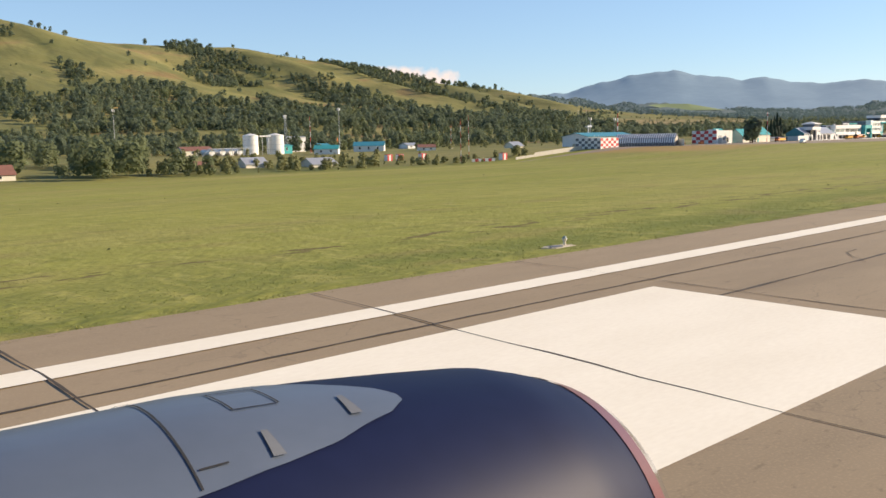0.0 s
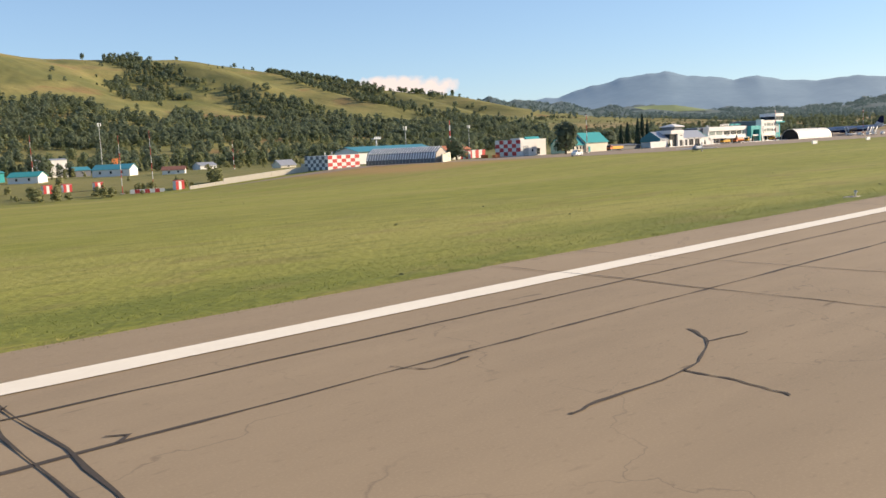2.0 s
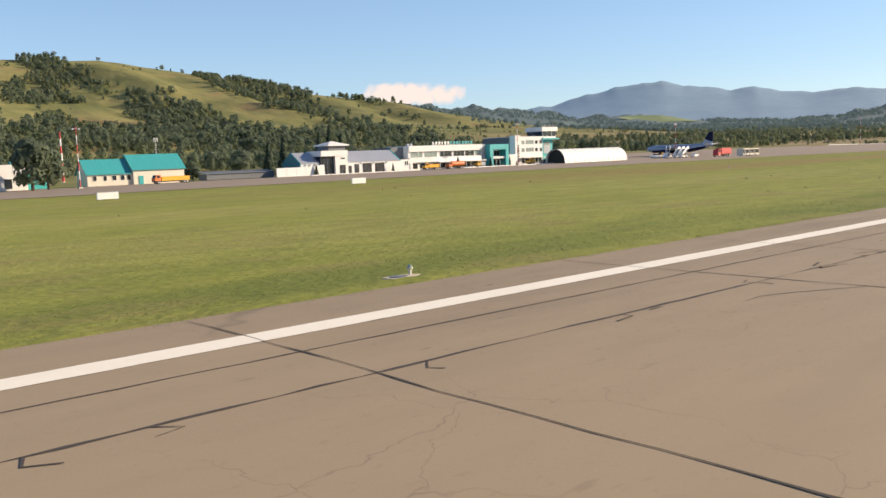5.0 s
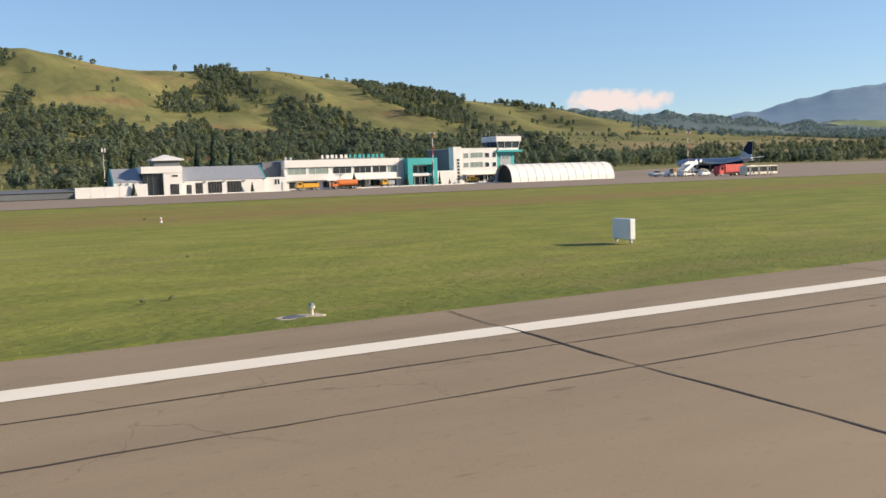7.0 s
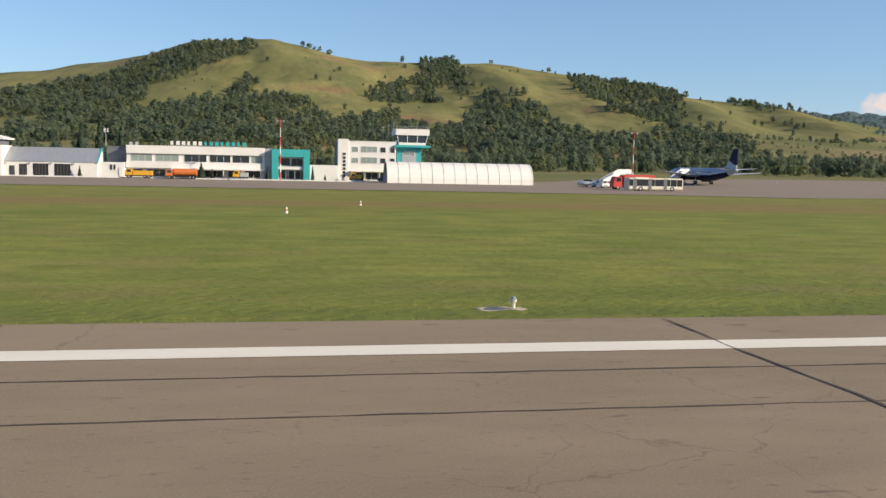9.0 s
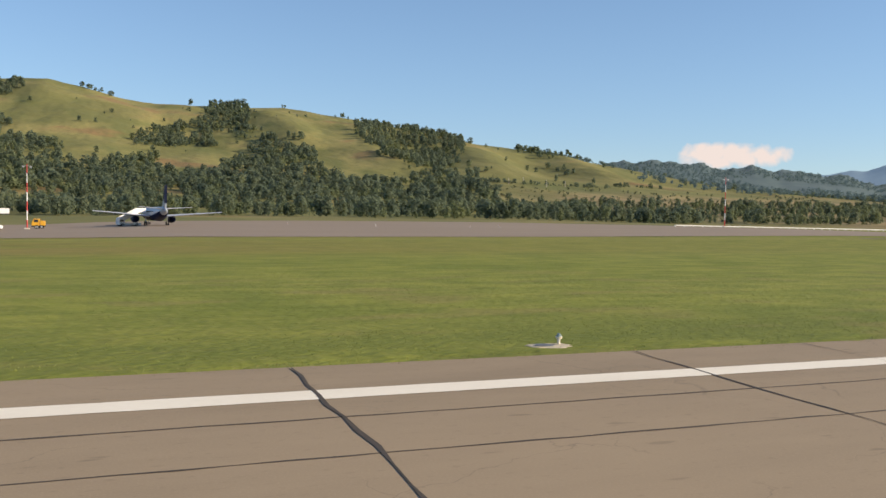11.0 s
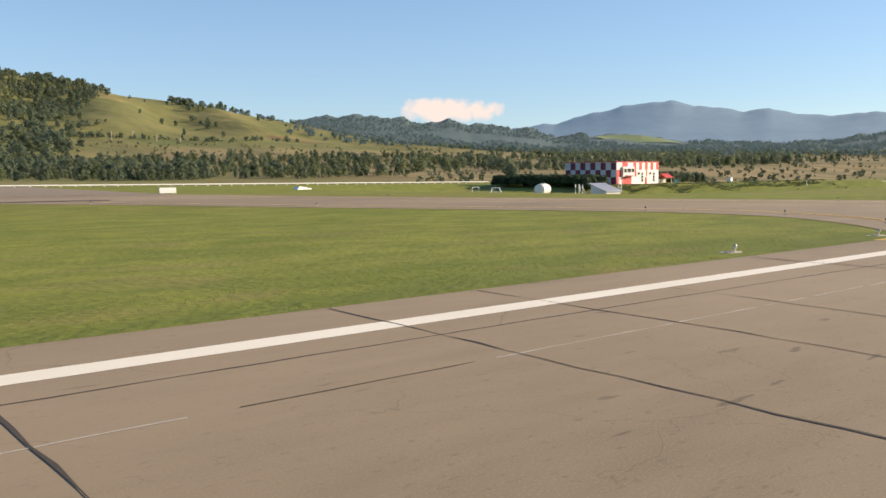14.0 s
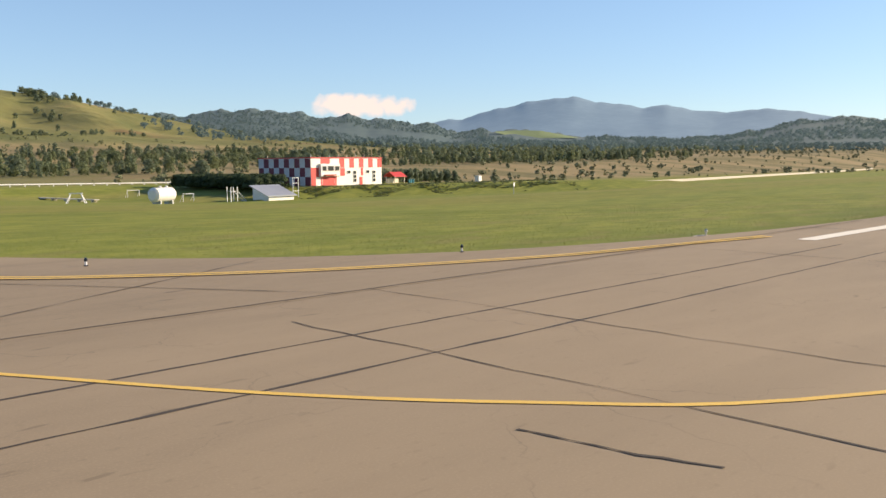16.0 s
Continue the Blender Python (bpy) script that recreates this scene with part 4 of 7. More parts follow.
portal = thing("entrance_portal", "teal-clad entrance portal frame with glass inside", "building")
block("jamb", TEAL, portal, 306.65, 307.6, 127.6, 133, GZ, 3.66)
block("jamb", TEAL, portal, 311.25, 312.15, 127.6, 133, GZ, 3.66)
block("lintel", TEAL, portal, 307.6, 311.25, 127.6, 133, 2.55, 3.66)
block("back_wall", WHITE, portal, 307.6, 311.25, 129.4, 133, GZ, 2.55)
windows(portal, [(307.8, 309.3), (309.5, 311.1)], 129.4, 1.3, 2.35, GLASS)
windows(portal, [(307.8, 308.6), (308.8, 309.9), (310.1, 311.1)], 129.4, GZ + .2, .55, GLASS)
block("canopy", WHITE, portal, 307.4, 311.3, 127.9, 129.4, .7, 1.15, label="white entrance canopy")
block("annexe", WHITE, portal, 312.2, 316.4, 129.2, 134, GZ, 1.45)
for q in (308.0, 309.0, 310.0, 310.8):
    block("post", STEEL, portal, q, q + .06, 128.1, 128.16, GZ, .7)

office = thing("office_block", "white three-storey airport office block", "building")
block("wall", WHITE, office, 316.5, 325.2, 130.0, 140, GZ, 5.1)
block("parapet", WHITE, office, 316.45, 325.25, 129.95, 140.05, 5.1, 5.2)
block("stair_tower", WHITE, office, 316.4, 318.0, 129.8, 131.5, GZ, 5.45)
# dark sheet added over the white side wall in place of its shade
block("shade_wall", DARKWALL, office, 316.36, 316.48, 131.6, 139.9, GZ, 5.1, label="dark sheet for the shade on the white side wall")
for z0 in (3.55, 1.9):
    windows(office, [(318.5, 319.4)], 130.0, z0, z0 + .75, PALEGLASS)
    windows(office, [(319.9, 322.3)], 130.0, z0, z0 + .85, PALEGLASS)
    windows(office, [(322.8, 323.6), (324.3, 325.0)], 130.0, z0, z0 + .75, GLASS)
for i in range(7):
    z0 = -.3 + i * .55
    windows(office, [(317.1, 317.55)], 129.8, z0, z0 + .38, GLASS)
windows(office, [(318.6, 320.2), (320.6, 322.4), (322.8, 324.8)], 130.0, GZ + .3, .45, GLASS)
block("porch_roof", CREAM, office, 318.2, 325.0, 128.9, 130.0, .55, .68)
for q in (318.4, 320.4, 322.6, 324.7):
    block("porch_post", CREAM, office, q, q + .1, 129.0, 129.1, GZ, .55)

ctower = thing("control_tower", "teal and white control tower with a glazed cab", "control tower")
block("shaft", TEAL, ctower, 325.4, 329.2, 130.6, 134.5, GZ, 4.4)
block("face_panel", GREYWALL, ctower, 326.2, 328.4, 130.55, 130.6, 1.4, 3.6, label="pale panel on the shaft")
windows(ctower, [(326.5, 328.1)], 130.55, 3.2, 3.9, PALEGLASS)
block("balcony", TEAL, ctower, 325.0, 330.4, 129.6, 135.2, 4.4, 4.75, label="teal balcony band")
bm = bmesh.new()
prism(bm, [(325.7, 4.75), (329.7, 4.75), (330.1, 6.25), (325.3, 6.25)], "y", 130.2, 134.8)
part("cab_glass", bm, GLASS, ctower, "outward-leaning dark cab glazing")
for q0, q1 in ((325.7, 325.3), (327.0, 326.9), (328.4, 328.5), (329.7, 330.1)):
    bm = bmesh.new()
    tube(bm, (q0, 130.15, 4.75), (q1, 130.15, 6.25), .05, n=6)
    part("cab_mullion", bm, WHITE, ctower)
block("cab_sill", WHITE, ctower, 325.6, 329.8, 130.1, 134.9, 4.75, 5.15)
block("cab_roof", WHITE, ctower, 325.1, 330.3, 129.9, 135.1, 6.25, 7.2)
bm = bmesh.new()
for i in range(9):
    q = 325.3 + i * .6
    tube(bm, (q, 130.1, 7.2), (q, 130.1, 7.62), .015, n=5)
tube(bm, (325.3, 130.1, 7.6), (330.1, 130.1, 7.6), .015, n=5)
tube(bm, (325.3, 130.1, 7.42), (330.1, 130.1, 7.42), .012, n=5)
part("roof_railing", bm, STEEL, ctower)
for q, h in ((325.0, 8.3), (324.2, 8.0), (323.4, 7.6)):
    bm = bmesh.new()
    tube(bm, (q, 132, 5.2), (q, 132, h), .025, n=6)
    tube(bm, (q - .25, 132, h - .2), (q + .25, 132, h - .2), .02, n=5)
    part("aerial", bm, STEEL, ctower)

# arched fabric hangar
tent = thing("fabric_hangar", "white arched fabric hangar with dark open end", "hangar")
ARCH = [(math.cos(a), math.sin(a)) for a in np.linspace(math.pi, 0, 15)]


def arch_outline(yc, w, z0, h, grow=0.0):
    return [(yc + c * (w / 2 + grow), z0 + (h + grow) * s_ ** .85) for c, s_ in ARCH]


bm = bmesh.new()
outer, inner = arch_outline(124.4, 5.6, -.95, 3.15), arch_outline(124.4, 5.6, -.95, 3.15, -.08)
prism(bm, outer + inner[::-1], "x", 323.0, 344.6)
part("cover", bm, FABRIC, tent, smooth=False)
bm = bmesh.new()
prism(bm, arch_outline(124.4, 5.4, -.95, 3.05), "x", 344.3, 344.5)
part("end_wall", bm, GREYWALL, tent, "grey fabric end wall")
# black sheet added just inside the open end to stand for interior shade
bm = bmesh.new()
prism(bm, arch_outline(124.4, 5.3, -.95, 3.0), "x", 323.5, 323.6)
part("inner_shade_sheet", bm, BLACK, tent, "black sheet in place of the shade inside the open end")
for i in range(14):
    q = 323.0 + i * 1.65
    bm = bmesh.new()
    a, b = arch_outline(124.4, 5.6, -.95, 3.15, .035), arch_outline(124.4, 5.6, -.95, 3.15, -.02)
    prism(bm, a + b[::-1], "x", q - .018, q + .018)
    part("rib", bm, GREYWALL, tent)

# teal-roofed house
house = thing("teal_roofed_house", "cream house with stepped teal metal roofs", "house")
bm = bmesh.new()
gable_wall(bm, 225.6, 233.0, 127.8, 132.4, GZ, 1.0, 2.95)
gable_wall(bm, 232.2, 240.2, 127.4, 132.6, GZ, 1.45, 3.5)
part("wall", bm, CREAM, house)
bm = bmesh.new()
gable(bm, 225.6, 232.3, 127.8, 132.4, 1.0, 3.0, .25)
part("roof", bm, TEALROOF, house)
bm = bmesh.new()
gable(bm, 232.2, 240.2, 127.4, 132.6, 1.45, 3.58, .25)
part("roof", bm, TEALROOF, house)
windows(house, [(226.4, 226.9), (227.9, 228.4), (229.2, 229.8), (230.4, 231.0), (231.4, 231.9)], 127.8, -.1, .6)
block("door", TEAL, house, 233.0, 233.7, 127.33, 127.42, GZ, .4)
annex = thing("teal_roofed_shed", "dark shed with a teal roof behind a tree", "shed")
bm = bmesh.new()
gable_wall(bm, 216.5, 220.5, 129.5, 134, GZ, 1.6, 3.1)
part("wall", bm, TEAL, annex, "teal side wall")
bm = bmesh.new()
gable(bm, 216.5, 220.5, 129.5, 134, 1.6, 3.2, .2)
part("roof", bm, TEALROOF, annex)


def checker(parent, x0, x1, y, z0, z1, nx, nz, dark, light, side=False, depth=.03, odd=0):
    """Painted panels in two colours, each a thin board on the wall."""
    shared = {}
    for i in range(nx):
        for k in range(nz):
            mat = dark if (i + k + odd) % 2 else light
            a, b = x0 + (x1 - x0) * i / nx, x0 + (x1 - x0) * (i + 1) / nx
            c, d = z0 + (z1 - z0) * k / nz, z0 + (z1 - z0) * (k + 1) / nz
            if mat.name not in shared:
                bm = bmesh.new()
                w, h = abs(b - a) / 2 - .006, (d - c) / 2 - .006
                if side:
                    box(bm, -depth, 0, -w, w, -h, h)
                else:
                    box(bm, -w, w, -depth, 0, -h, h)
                shared[mat.name] = finish("panel", bm, mat)
            ob = new("panel", shared[mat.name])
            ob.parent = parent
            ob.location = (y, (a + b) / 2, (c + d) / 2) if side else ((a + b) / 2, y, (c + d) / 2)


chk = thing("checkered_hangar", "red and white checkered block with white garage front", "building", (209.1, 126.2, GZ))
block("wall", WHITE, chk, 0, 8.0, 0, 7.6, 0, 3.55)
checker(chk, .02, 7.5, -.005, .2, 3.5, 6, 4, REDP, WHITE, side=True)
block("garage_door", GREYWALL, chk, .8, 2.4, -.04, .02, 0, 2.2)
for i in range(5):
    block("slat", WHITE, chk, .85, 2.35, -.06, -.04, .3 + i * .38, .36 + i * .38)
windows(chk, [(3.4, 3.9)], 0, .9, 1.5)
windows(chk, [(5.0, 6.0)], 0, .3, 1.6)
block("roof_step", WHITE, chk, .1, 1.4, .3, 3.0, 3.55, 3.85)

RUSTY = material("faded_orange_sheet_roof", (.52, .21, .10), (.40, .15, .08), .7, scale=.6, fine=8, stretch=(5, 1, 1))
store = thing("orange_roofed_store", "low store with faded rusty orange roof", "shed", (202.5, 146.0, land_at(205, 146)))
bm = bmesh.new()
gable_wall(bm, 0, 10.5, 0, 4.4, 0, 2.2, 2.9)
part("wall", bm, material("rusty_store_wall", (.34, .20, .13), (.26, .14, .09), .8, scale=.6, fine=8), store)
bm = bmesh.new()
gable(bm, 0, 10.5, 0, 4.4, 2.2, 3.0, .25)
part("roof", bm, RUSTY, store)
for x0, y0, n, long, h, mats in ((200.9, 137.0, 5, 3.7, 1.6, (REDP, WHITE)), (207.4, 140.6, 5, 5.2, 1.85, (WHITE, REDP))):
    cont = thing("striped_container", "red and white striped steel container", "container", (x0, y0, land_at(x0, y0)), group="striped containers")
    block("body", STEEL, cont, 0, long, 0, 2.0, 0, h)
    checker(cont, 0, long, -.002, .02, h - .02, n, 1, *mats)
    checker(cont, 0, 2.0, -.002, .02, h - .02, 2, 1, *mats, side=True)
cont = thing("dark_container", "dark grey steel container with a pale end", "container", (197.0, 137.0, land_at(197, 137)))
block("body", DARKWALL, cont, 0, 2.3, 0, 2.0, 0, 1.45)
block("end_panel", WHITE, cont, 2.3, 3.3, .02, 1.98, 0, 1.4, label="pale grey end section")
for i in range(8):
    block("corrugation", DARKWALL, cont, .1 + i * .27, .22 + i * .27, -.03, 0, .05, 1.4)
for x0, y0 in ((201.4, 126.0), (207.3, 135.6)):
    cont = thing("orange_crate", "small orange equipment crate", "crate", (x0, y0, land_at(x0, y0)))
    block("body", ORANGE, cont, 0, 1.25, 0, 1.0, 0, .62)
    block("lid", ORANGE, cont, -.03, 1.28, -.03, 1.03, .62, .68)

# ribbed mansard shelter, its yard wall and the long blue-roofed store behind
shelter = thing("ribbed_shelter", "long ribbed steel shelter with mansard roof and dark base", "shelter", (179.5, 119.7, -.95), 114)
LONG, DEEP = 14.6, 5.2
prof = [(0, 0), (0, .92), (-.62, 1.98), (-DEEP / 2, 2.95), (-DEEP + .62, 1.98), (-DEEP, .92), (-DEEP, 0)]
bm = bmesh.new()
prism(bm, prof, "x", .05, LONG)
part("shell", bm, material("grey_shelter_sheet", (.15, .16, .17), (.10, .11, .12), .6, scale=.8, fine=10), shelter, "grey lower shell")
bm = bmesh.new()
prism(bm, [(-.50, 1.96), (-DEEP / 2, 2.98), (-DEEP + .5, 1.96), (-DEEP + .5, 2.04), (-DEEP / 2, 3.06), (-.50, 2.04)], "x", -.12, LONG + .1)
part("roof", bm, material("dull_roof_sheet", (.26, .29, .32), (.19, .21, .24), .5, metal=.2, scale=.7, fine=10, stretch=(5, 1, 1)), shelter, "pale grey sheet roof")
for i in range(27):
    bm = bmesh.new()
    prism(bm, [(.06, .90), (-.54, 2.0), (-.62, 1.95), (0, .90)], "x", .12 + i * .54, .42 + i * .54)
    part("rib", bm, WHITEP, shelter, "pale steel rib")
    bm = bmesh.new()
    prism(bm, [(-.46, 2.06), (-DEEP / 2, 3.08), (-DEEP / 2, 3.14), (-.46, 2.12)], "x", .16 + i * .54, .38 + i * .54)
    part("roof_rib", bm, WHITEP, shelter, "pale steel rib over the roof")
for i in range(20):
    bm = bmesh.new()
    box(bm, .2 + i * .73, .26 + i * .73, .0, .03, .04, .9)
    part("post", bm, GREYWALL, shelter)
bm = bmesh.new()
prism(bm, [(-.04, .1), (-.04, .92), (-.62, 1.9), (-DEEP / 2, 2.88), (-DEEP + .62, 1.9), (-DEEP + .04, .92), (-DEEP + .04, .1)], "x", -.03, .05)
part("gable_end", bm, material("pale_gable_boards", (.46, .43, .38), (.36, .33, .29), .85, scale=.8, fine=8, stretch=(1, 5, 1)), shelter, "pale boarded gable end")
longs = thing("blue_roofed_store", "long white store with a blue metal roof", "building", (184.0, 150.0, -.9))
bm = bmesh.new()
gable_wall(bm, 0, 21, 0, 9, 0, 2.7, 3.6)
part("wall", bm, WHITE, longs)
bm = bmesh.new()
gable(bm, 0, 21, 0, 9, 2.7, 3.7, .4)
part("roof", bm, BLUEROOF, longs)
wall_ = thing("concrete_yard_wall", "pale cream concrete yard wall beside the shelter", "wall", (178.4, 116.4, -.95), 41)
for i in range(11):
    top = 1.62 + .03 * i if i < 8 else 1.45
    block("panel", CREAM, wall_, i * 1.42, i * 1.42 + 1.40, 0 if i < 8 else .5, .14 if i < 8 else .64, 0, top)
    if i < 8:
        block("pier", CREAM, wall_, i * 1.42 - .06, i * 1.42 + .06, -.05, .17, 0, top + .04)
wall_ = thing("concrete_yard_wall", "low cream yard wall on the far side of the shelter", "wall", (161.0, 136.0, -1.2), -3)
for i in range(8):
    block("panel", CREAM, wall_, i * 1.42, i * 1.42 + 1.40, 0, .14, 0, 1.3)

chka = thing("checkered_block", "red and white checkered block, shaded side's red drawn near-black", "building", (161.5, 128.0, -1.25))
block("wall", WHITE, chka, 0, 6.9, 0, 7.6, 0, 2.65)
checker(chka, .02, 6.88, -.004, .03, 2.6, 7, 4, REDP, WHITE)
# red checks of the shaded side drawn near-black, shade put into the colour
checker(chka, .02, 7.5, -.004, .03, 2.6, 8, 4, DARKWALL, WHITE, side=True, odd=1)
for q in (1.5, 3.0):
    bm = bmesh.new()
    tube(bm, (q, 3, 2.65), (q, 3, 3.3), .08, n=8)
    part("chimney", bm, WHITE, chka)

# ---- fuel depot and village in the valley ----
for x, r in ((114.4, 2.05), (122.0, 2.35)):
    gz = land_at(x, 209)
    tk = thing("storage_tank", "white vertical fuel tank with a shallow cone top", "tank", (x, 209, gz), group="fuel tanks")
    bm = bmesh.new()
    tube(bm, (0, 0, 0), (0, 0, 5.2), r, n=28)
    part("shell", bm, TANKWHITE, tk, smooth=False)
    bm = bmesh.new()
    tube(bm, (0, 0, 5.2), (0, 0, 5.75), r + .05, .3, n=28)
    part("roof", bm, TANKWHITE, tk)
    for z in (1.3, 2.6, 3.9):
        bm = bmesh.new()
        tube(bm, (0, 0, z), (0, 0, z + .05), r + .03, n=28)
        part("hoop", bm, GREYWALL, tk)
    bm = bmesh.new()
    for i in range(11):
        tube(bm, (r + .1, -.25 + .0, i * .5), (r + .1, .25, i * .5), .02, n=4)
    part("ladder", bm, STEEL, tk)
bridge = thing("pipe_bridge", "white pipe walkway between two fuel tanks", "walkway", (0, 0, 0))
block("deck", TANKWHITE, bridge, 116.4, 120.0, 207.6, 208.2, 3.5, 3.85)
for q in (117.3, 119.2):
    block("leg", STEEL, bridge, q, q + .1, 207.85, 207.95, land_at(118, 209), 3.5)
for i, x in enumerate((100.6, 103.6, 106.0, 108.4)):
    gz = land_at(x, 206)
    tk = thing("horizontal_tank", "white horizontal fuel tank on cradles", "tank", (x, 204, gz), group="horizontal fuel tanks")
    bm = bmesh.new()
    tube(bm, (0, 0, 1.0), (0, 5, 1.0), .78, n=20)
    part("shell", bm, TANKWHITE, tk)
    for y in (.8, 4.0):
        block("cradle", CONCRETE, tk, -.6, .6, y, y + .25, 0, .5)
rail = thing("depot_walkway", "pale steel walkway over horizontal tanks", "walkway", (0, 0, 0))
gz = land_at(104, 204)
block("deck", STEEL, rail, 99.5, 111.5, 203.2, 203.8, gz + 1.9, gz + 2.05)
for q in (100, 103, 106, 109, 111):
    block("leg", STEEL, rail, q, q + .1, 203.4, 203.5, gz, gz + 1.9)
bm = bmesh.new()
tube(bm, (97.5, 203.5, gz), (99.7, 203.5, gz + 2), .08, n=6)
part("stair", bm, STEEL, rail)


def cottage(x, y, w, d, h, rise, roof, wall=WHITE, label="white cottage with a metal roof", turn=0.0, wins=2):
    gz = land_at(x, y)
    c = thing("cottage", label, "house", (x, y, gz - .2), turn, "village houses")
    bm = bmesh.new()
    gable_wall(bm, 0, w, 0, d, 0, h, h + rise)
    part("wall", bm, wall, c)
    bm = bmesh.new()
    gable(bm, 0, w, 0, d, h, h + rise + .05, .2)
    part("roof", bm, roof, c)
    windows(c, [(w * (i + .6) / (wins + .4), w * (i + .6) / (wins + .4) + .5) for i in range(wins)], 0, h * .45, h * .8)
    return c


cottage(148.6, 209.5, 9.0, 5.4, 1.9, 1.1, BLUEROOF, label="white store with a bright blue metal roof", turn=-42, wins=3)
cottage(126.6, 196.8, 6.4, 4.6, 1.6, .9, TEALROOF, label="white cottage with a dull teal roof", turn=-40, wins=2)
cottage(126.8, 214, 3.6, 4, 2.4, .3, TEALROOF, TEAL, "small teal hut with teal roof", wins=1)
cottage(146, 244, 8, 6, 5.0, .2, GREYROOF, WHITE, "tall plain white block behind the depot", wins=2)
cottage(152, 232, 4, 5, 1.9, .8, BLUEROOF, DARKWALL, "dark shed with a blue roof", wins=1)
cottage(104, 228, 9, 6, 1.6, 1.0, RUSTROOF, CREAM, "cottage with a rusty brown roof", wins=2)
cottage(157.5, 190, 5, 3.5, 1.2, .7, RUSTROOF, WHITE, "white cottage with a reddish roof", turn=-30, wins=2)
cottage(186, 230, 5, 5, 1.3, .8, GREYROOF, WHITE, "white cottage with a grey roof", wins=2)
cottage(178, 172, 4, 4, .8, 1.1, GREYROOF, CREAM, "small cottage with a steep grey roof", wins=1)
cottage(35, 150, 4.5, 5, 1.2, 1.4, RUSTROOF, CREAM, "cottage with a brown-red roof among trees", wins=1)
cottage(72, 152, 3, 4, 1.0, 1.0, RUSTROOF, CREAM, "cottage with a brown-red roof among trees", wins=1)
cottage(84, 156, 5, 4, 1.0, 1.2, GREYROOF, CREAM, "cottage with a dull grey roof among trees", wins=1)
cottage(96, 150, 6, 5, .8, 1.2, GREYROOF, CREAM, "cottage with a weathered grey roof", wins=1)
hut = thing("orange_hut", "small bright orange equipment hut", "hut", (166.5, 247, land_at(166, 247) + 2.4))
block("body", ORANGE, hut, 0, 2.6, 0, 2, -2.5, 1.8)
block("roof", ORANGE, hut, -.1, 2.7, -.1, 2.1, 1.8, 1.95)
for x, y in ((123.6, 160.5), (127.0, 160.5), (131.5, 157.5), (137.2, 136.2)):
    gz = land_at(x, y)
    b_ = thing("striped_hut", "small red and white striped equipment hut", "hut", (x, y, gz - .05), group="striped equipment huts")
    block("body", WHITE, b_, -.75, .75, -.6, .6, 0, 1.45)
    checker(b_, -.75, .75, -.602, .03, 1.42, 3, 1, REDP, WHITE, odd=1)
    block("roof", REDP, b_, -.8, .8, -.65, .65, 1.45, 1.55)
bar = thing("marker_board", "low red and white striped marker board in the grass", "barrier", (129.9, 138.6, land_at(132, 137)), -25)
block("backing", WHITE, bar, 0, 5.4, .05, .15, .1, .75)
checker(bar, 0, 5.4, .05, .12, .74, 7, 1, REDP, WHITE)
for q in (.3, 2.6, 5.0):
    block("leg", STEEL, bar, q, q + .08, .15, .23, -.1, .7)

fence_ = thing("field_edge_wall", "low pale concrete panel wall along the field edge", "wall")
for i in range(15):
    x0 = 137.4 + i * 1.52
    y0 = 132.4
    base = land_at(x0, y0) - .2
    top = .55 if x0 < 142 else .95
    bm = bmesh.new()
    d_ = land_at(x0 + 1.5, y0) - land_at(x0, y0)
    box(bm, 0, 1.49, 0, .12, 0, .2 + top)
    for v in bm.verts:
        if v.co.x > 1:
            v.co.z += d_
    ob = part("panel", bm, CONCRETE, fence_)
    ob.location = (x0, y0, base)

# ---- far end: checkered station, tank, sheds ----
CZ = land_at(572, 104) - .02
station = thing("checkered_station", "two-storey station painted in red and white checks", "building", (569.6, 99.8, CZ), 9.6)
block("wall", WHITE, station, 0, 15.6, 0, 10.8, -.3, 4.0)
checker(station, .02, 5.9, -.004, .02, 3.95, 3, 3, REDP, WHITE)
checker(station, 5.95, 15.58, -.004, 2.6, 3.95, 9, 1, REDP, WHITE, odd=1)
# side panels: deeper red, with the side's shade put into red and white
SHADE_CRIMSON = material("shaded_crimson_paint", (.17, .025, .045), (.12, .02, .035), .6, scale=.8, fine=11)
SHADE_WHITE = material("shaded_white_plaster", (.60, .60, .61), (.48, .48, .50), .8, scale=.6, fine=9)
checker(station, .02, 10.7, -.004, .02, 3.95, 10, 3, SHADE_CRIMSON, SHADE_WHITE, side=True, odd=1)
block("bay", WHITE, station, 1.6, 5.6, -.5, 0, 1.4, 3.2)
windows(station, [(1.9, 2.7), (3.0, 4.2), (4.5, 5.4)], -.5, 2.2, 2.85)
block("porch_hood", REDP, station, 2.2, 4.4, -.9, -.5, 1.5, 1.65)
windows(station, [(1.9, 2.3), (4.9, 5.3)], 0, .35, 1.2)
windows(station, [(7.6, 8.3), (11.9, 12.6)], -.03, 1.75, 2.15)
for x0 in (9.0, 13.4):
    for k in range(3):
        windows(station, [(x0, x0 + .6)], -.03, .45 + .6 * k, .9 + .6 * k)
block("door", REDP, station, 10.4, 11.0, -.08, 0, 0, 1.2)
for a, b in ((.03, 1.0), (3.6, 5.3)):
    block("check", REDP, station, a, b, -.05, -.036, .03, 1.35)
block("check", REDP, station, 6.0, 7.1, -.034, -.004, 1.4, 2.55)
block("check", REDP, station, 10.7, 11.2, -.034, -.004, 1.4, 2.55)
block("roof_edge", REDP, station, -.1, 15.7, -.1, 10.9, 4.0, 4.14)
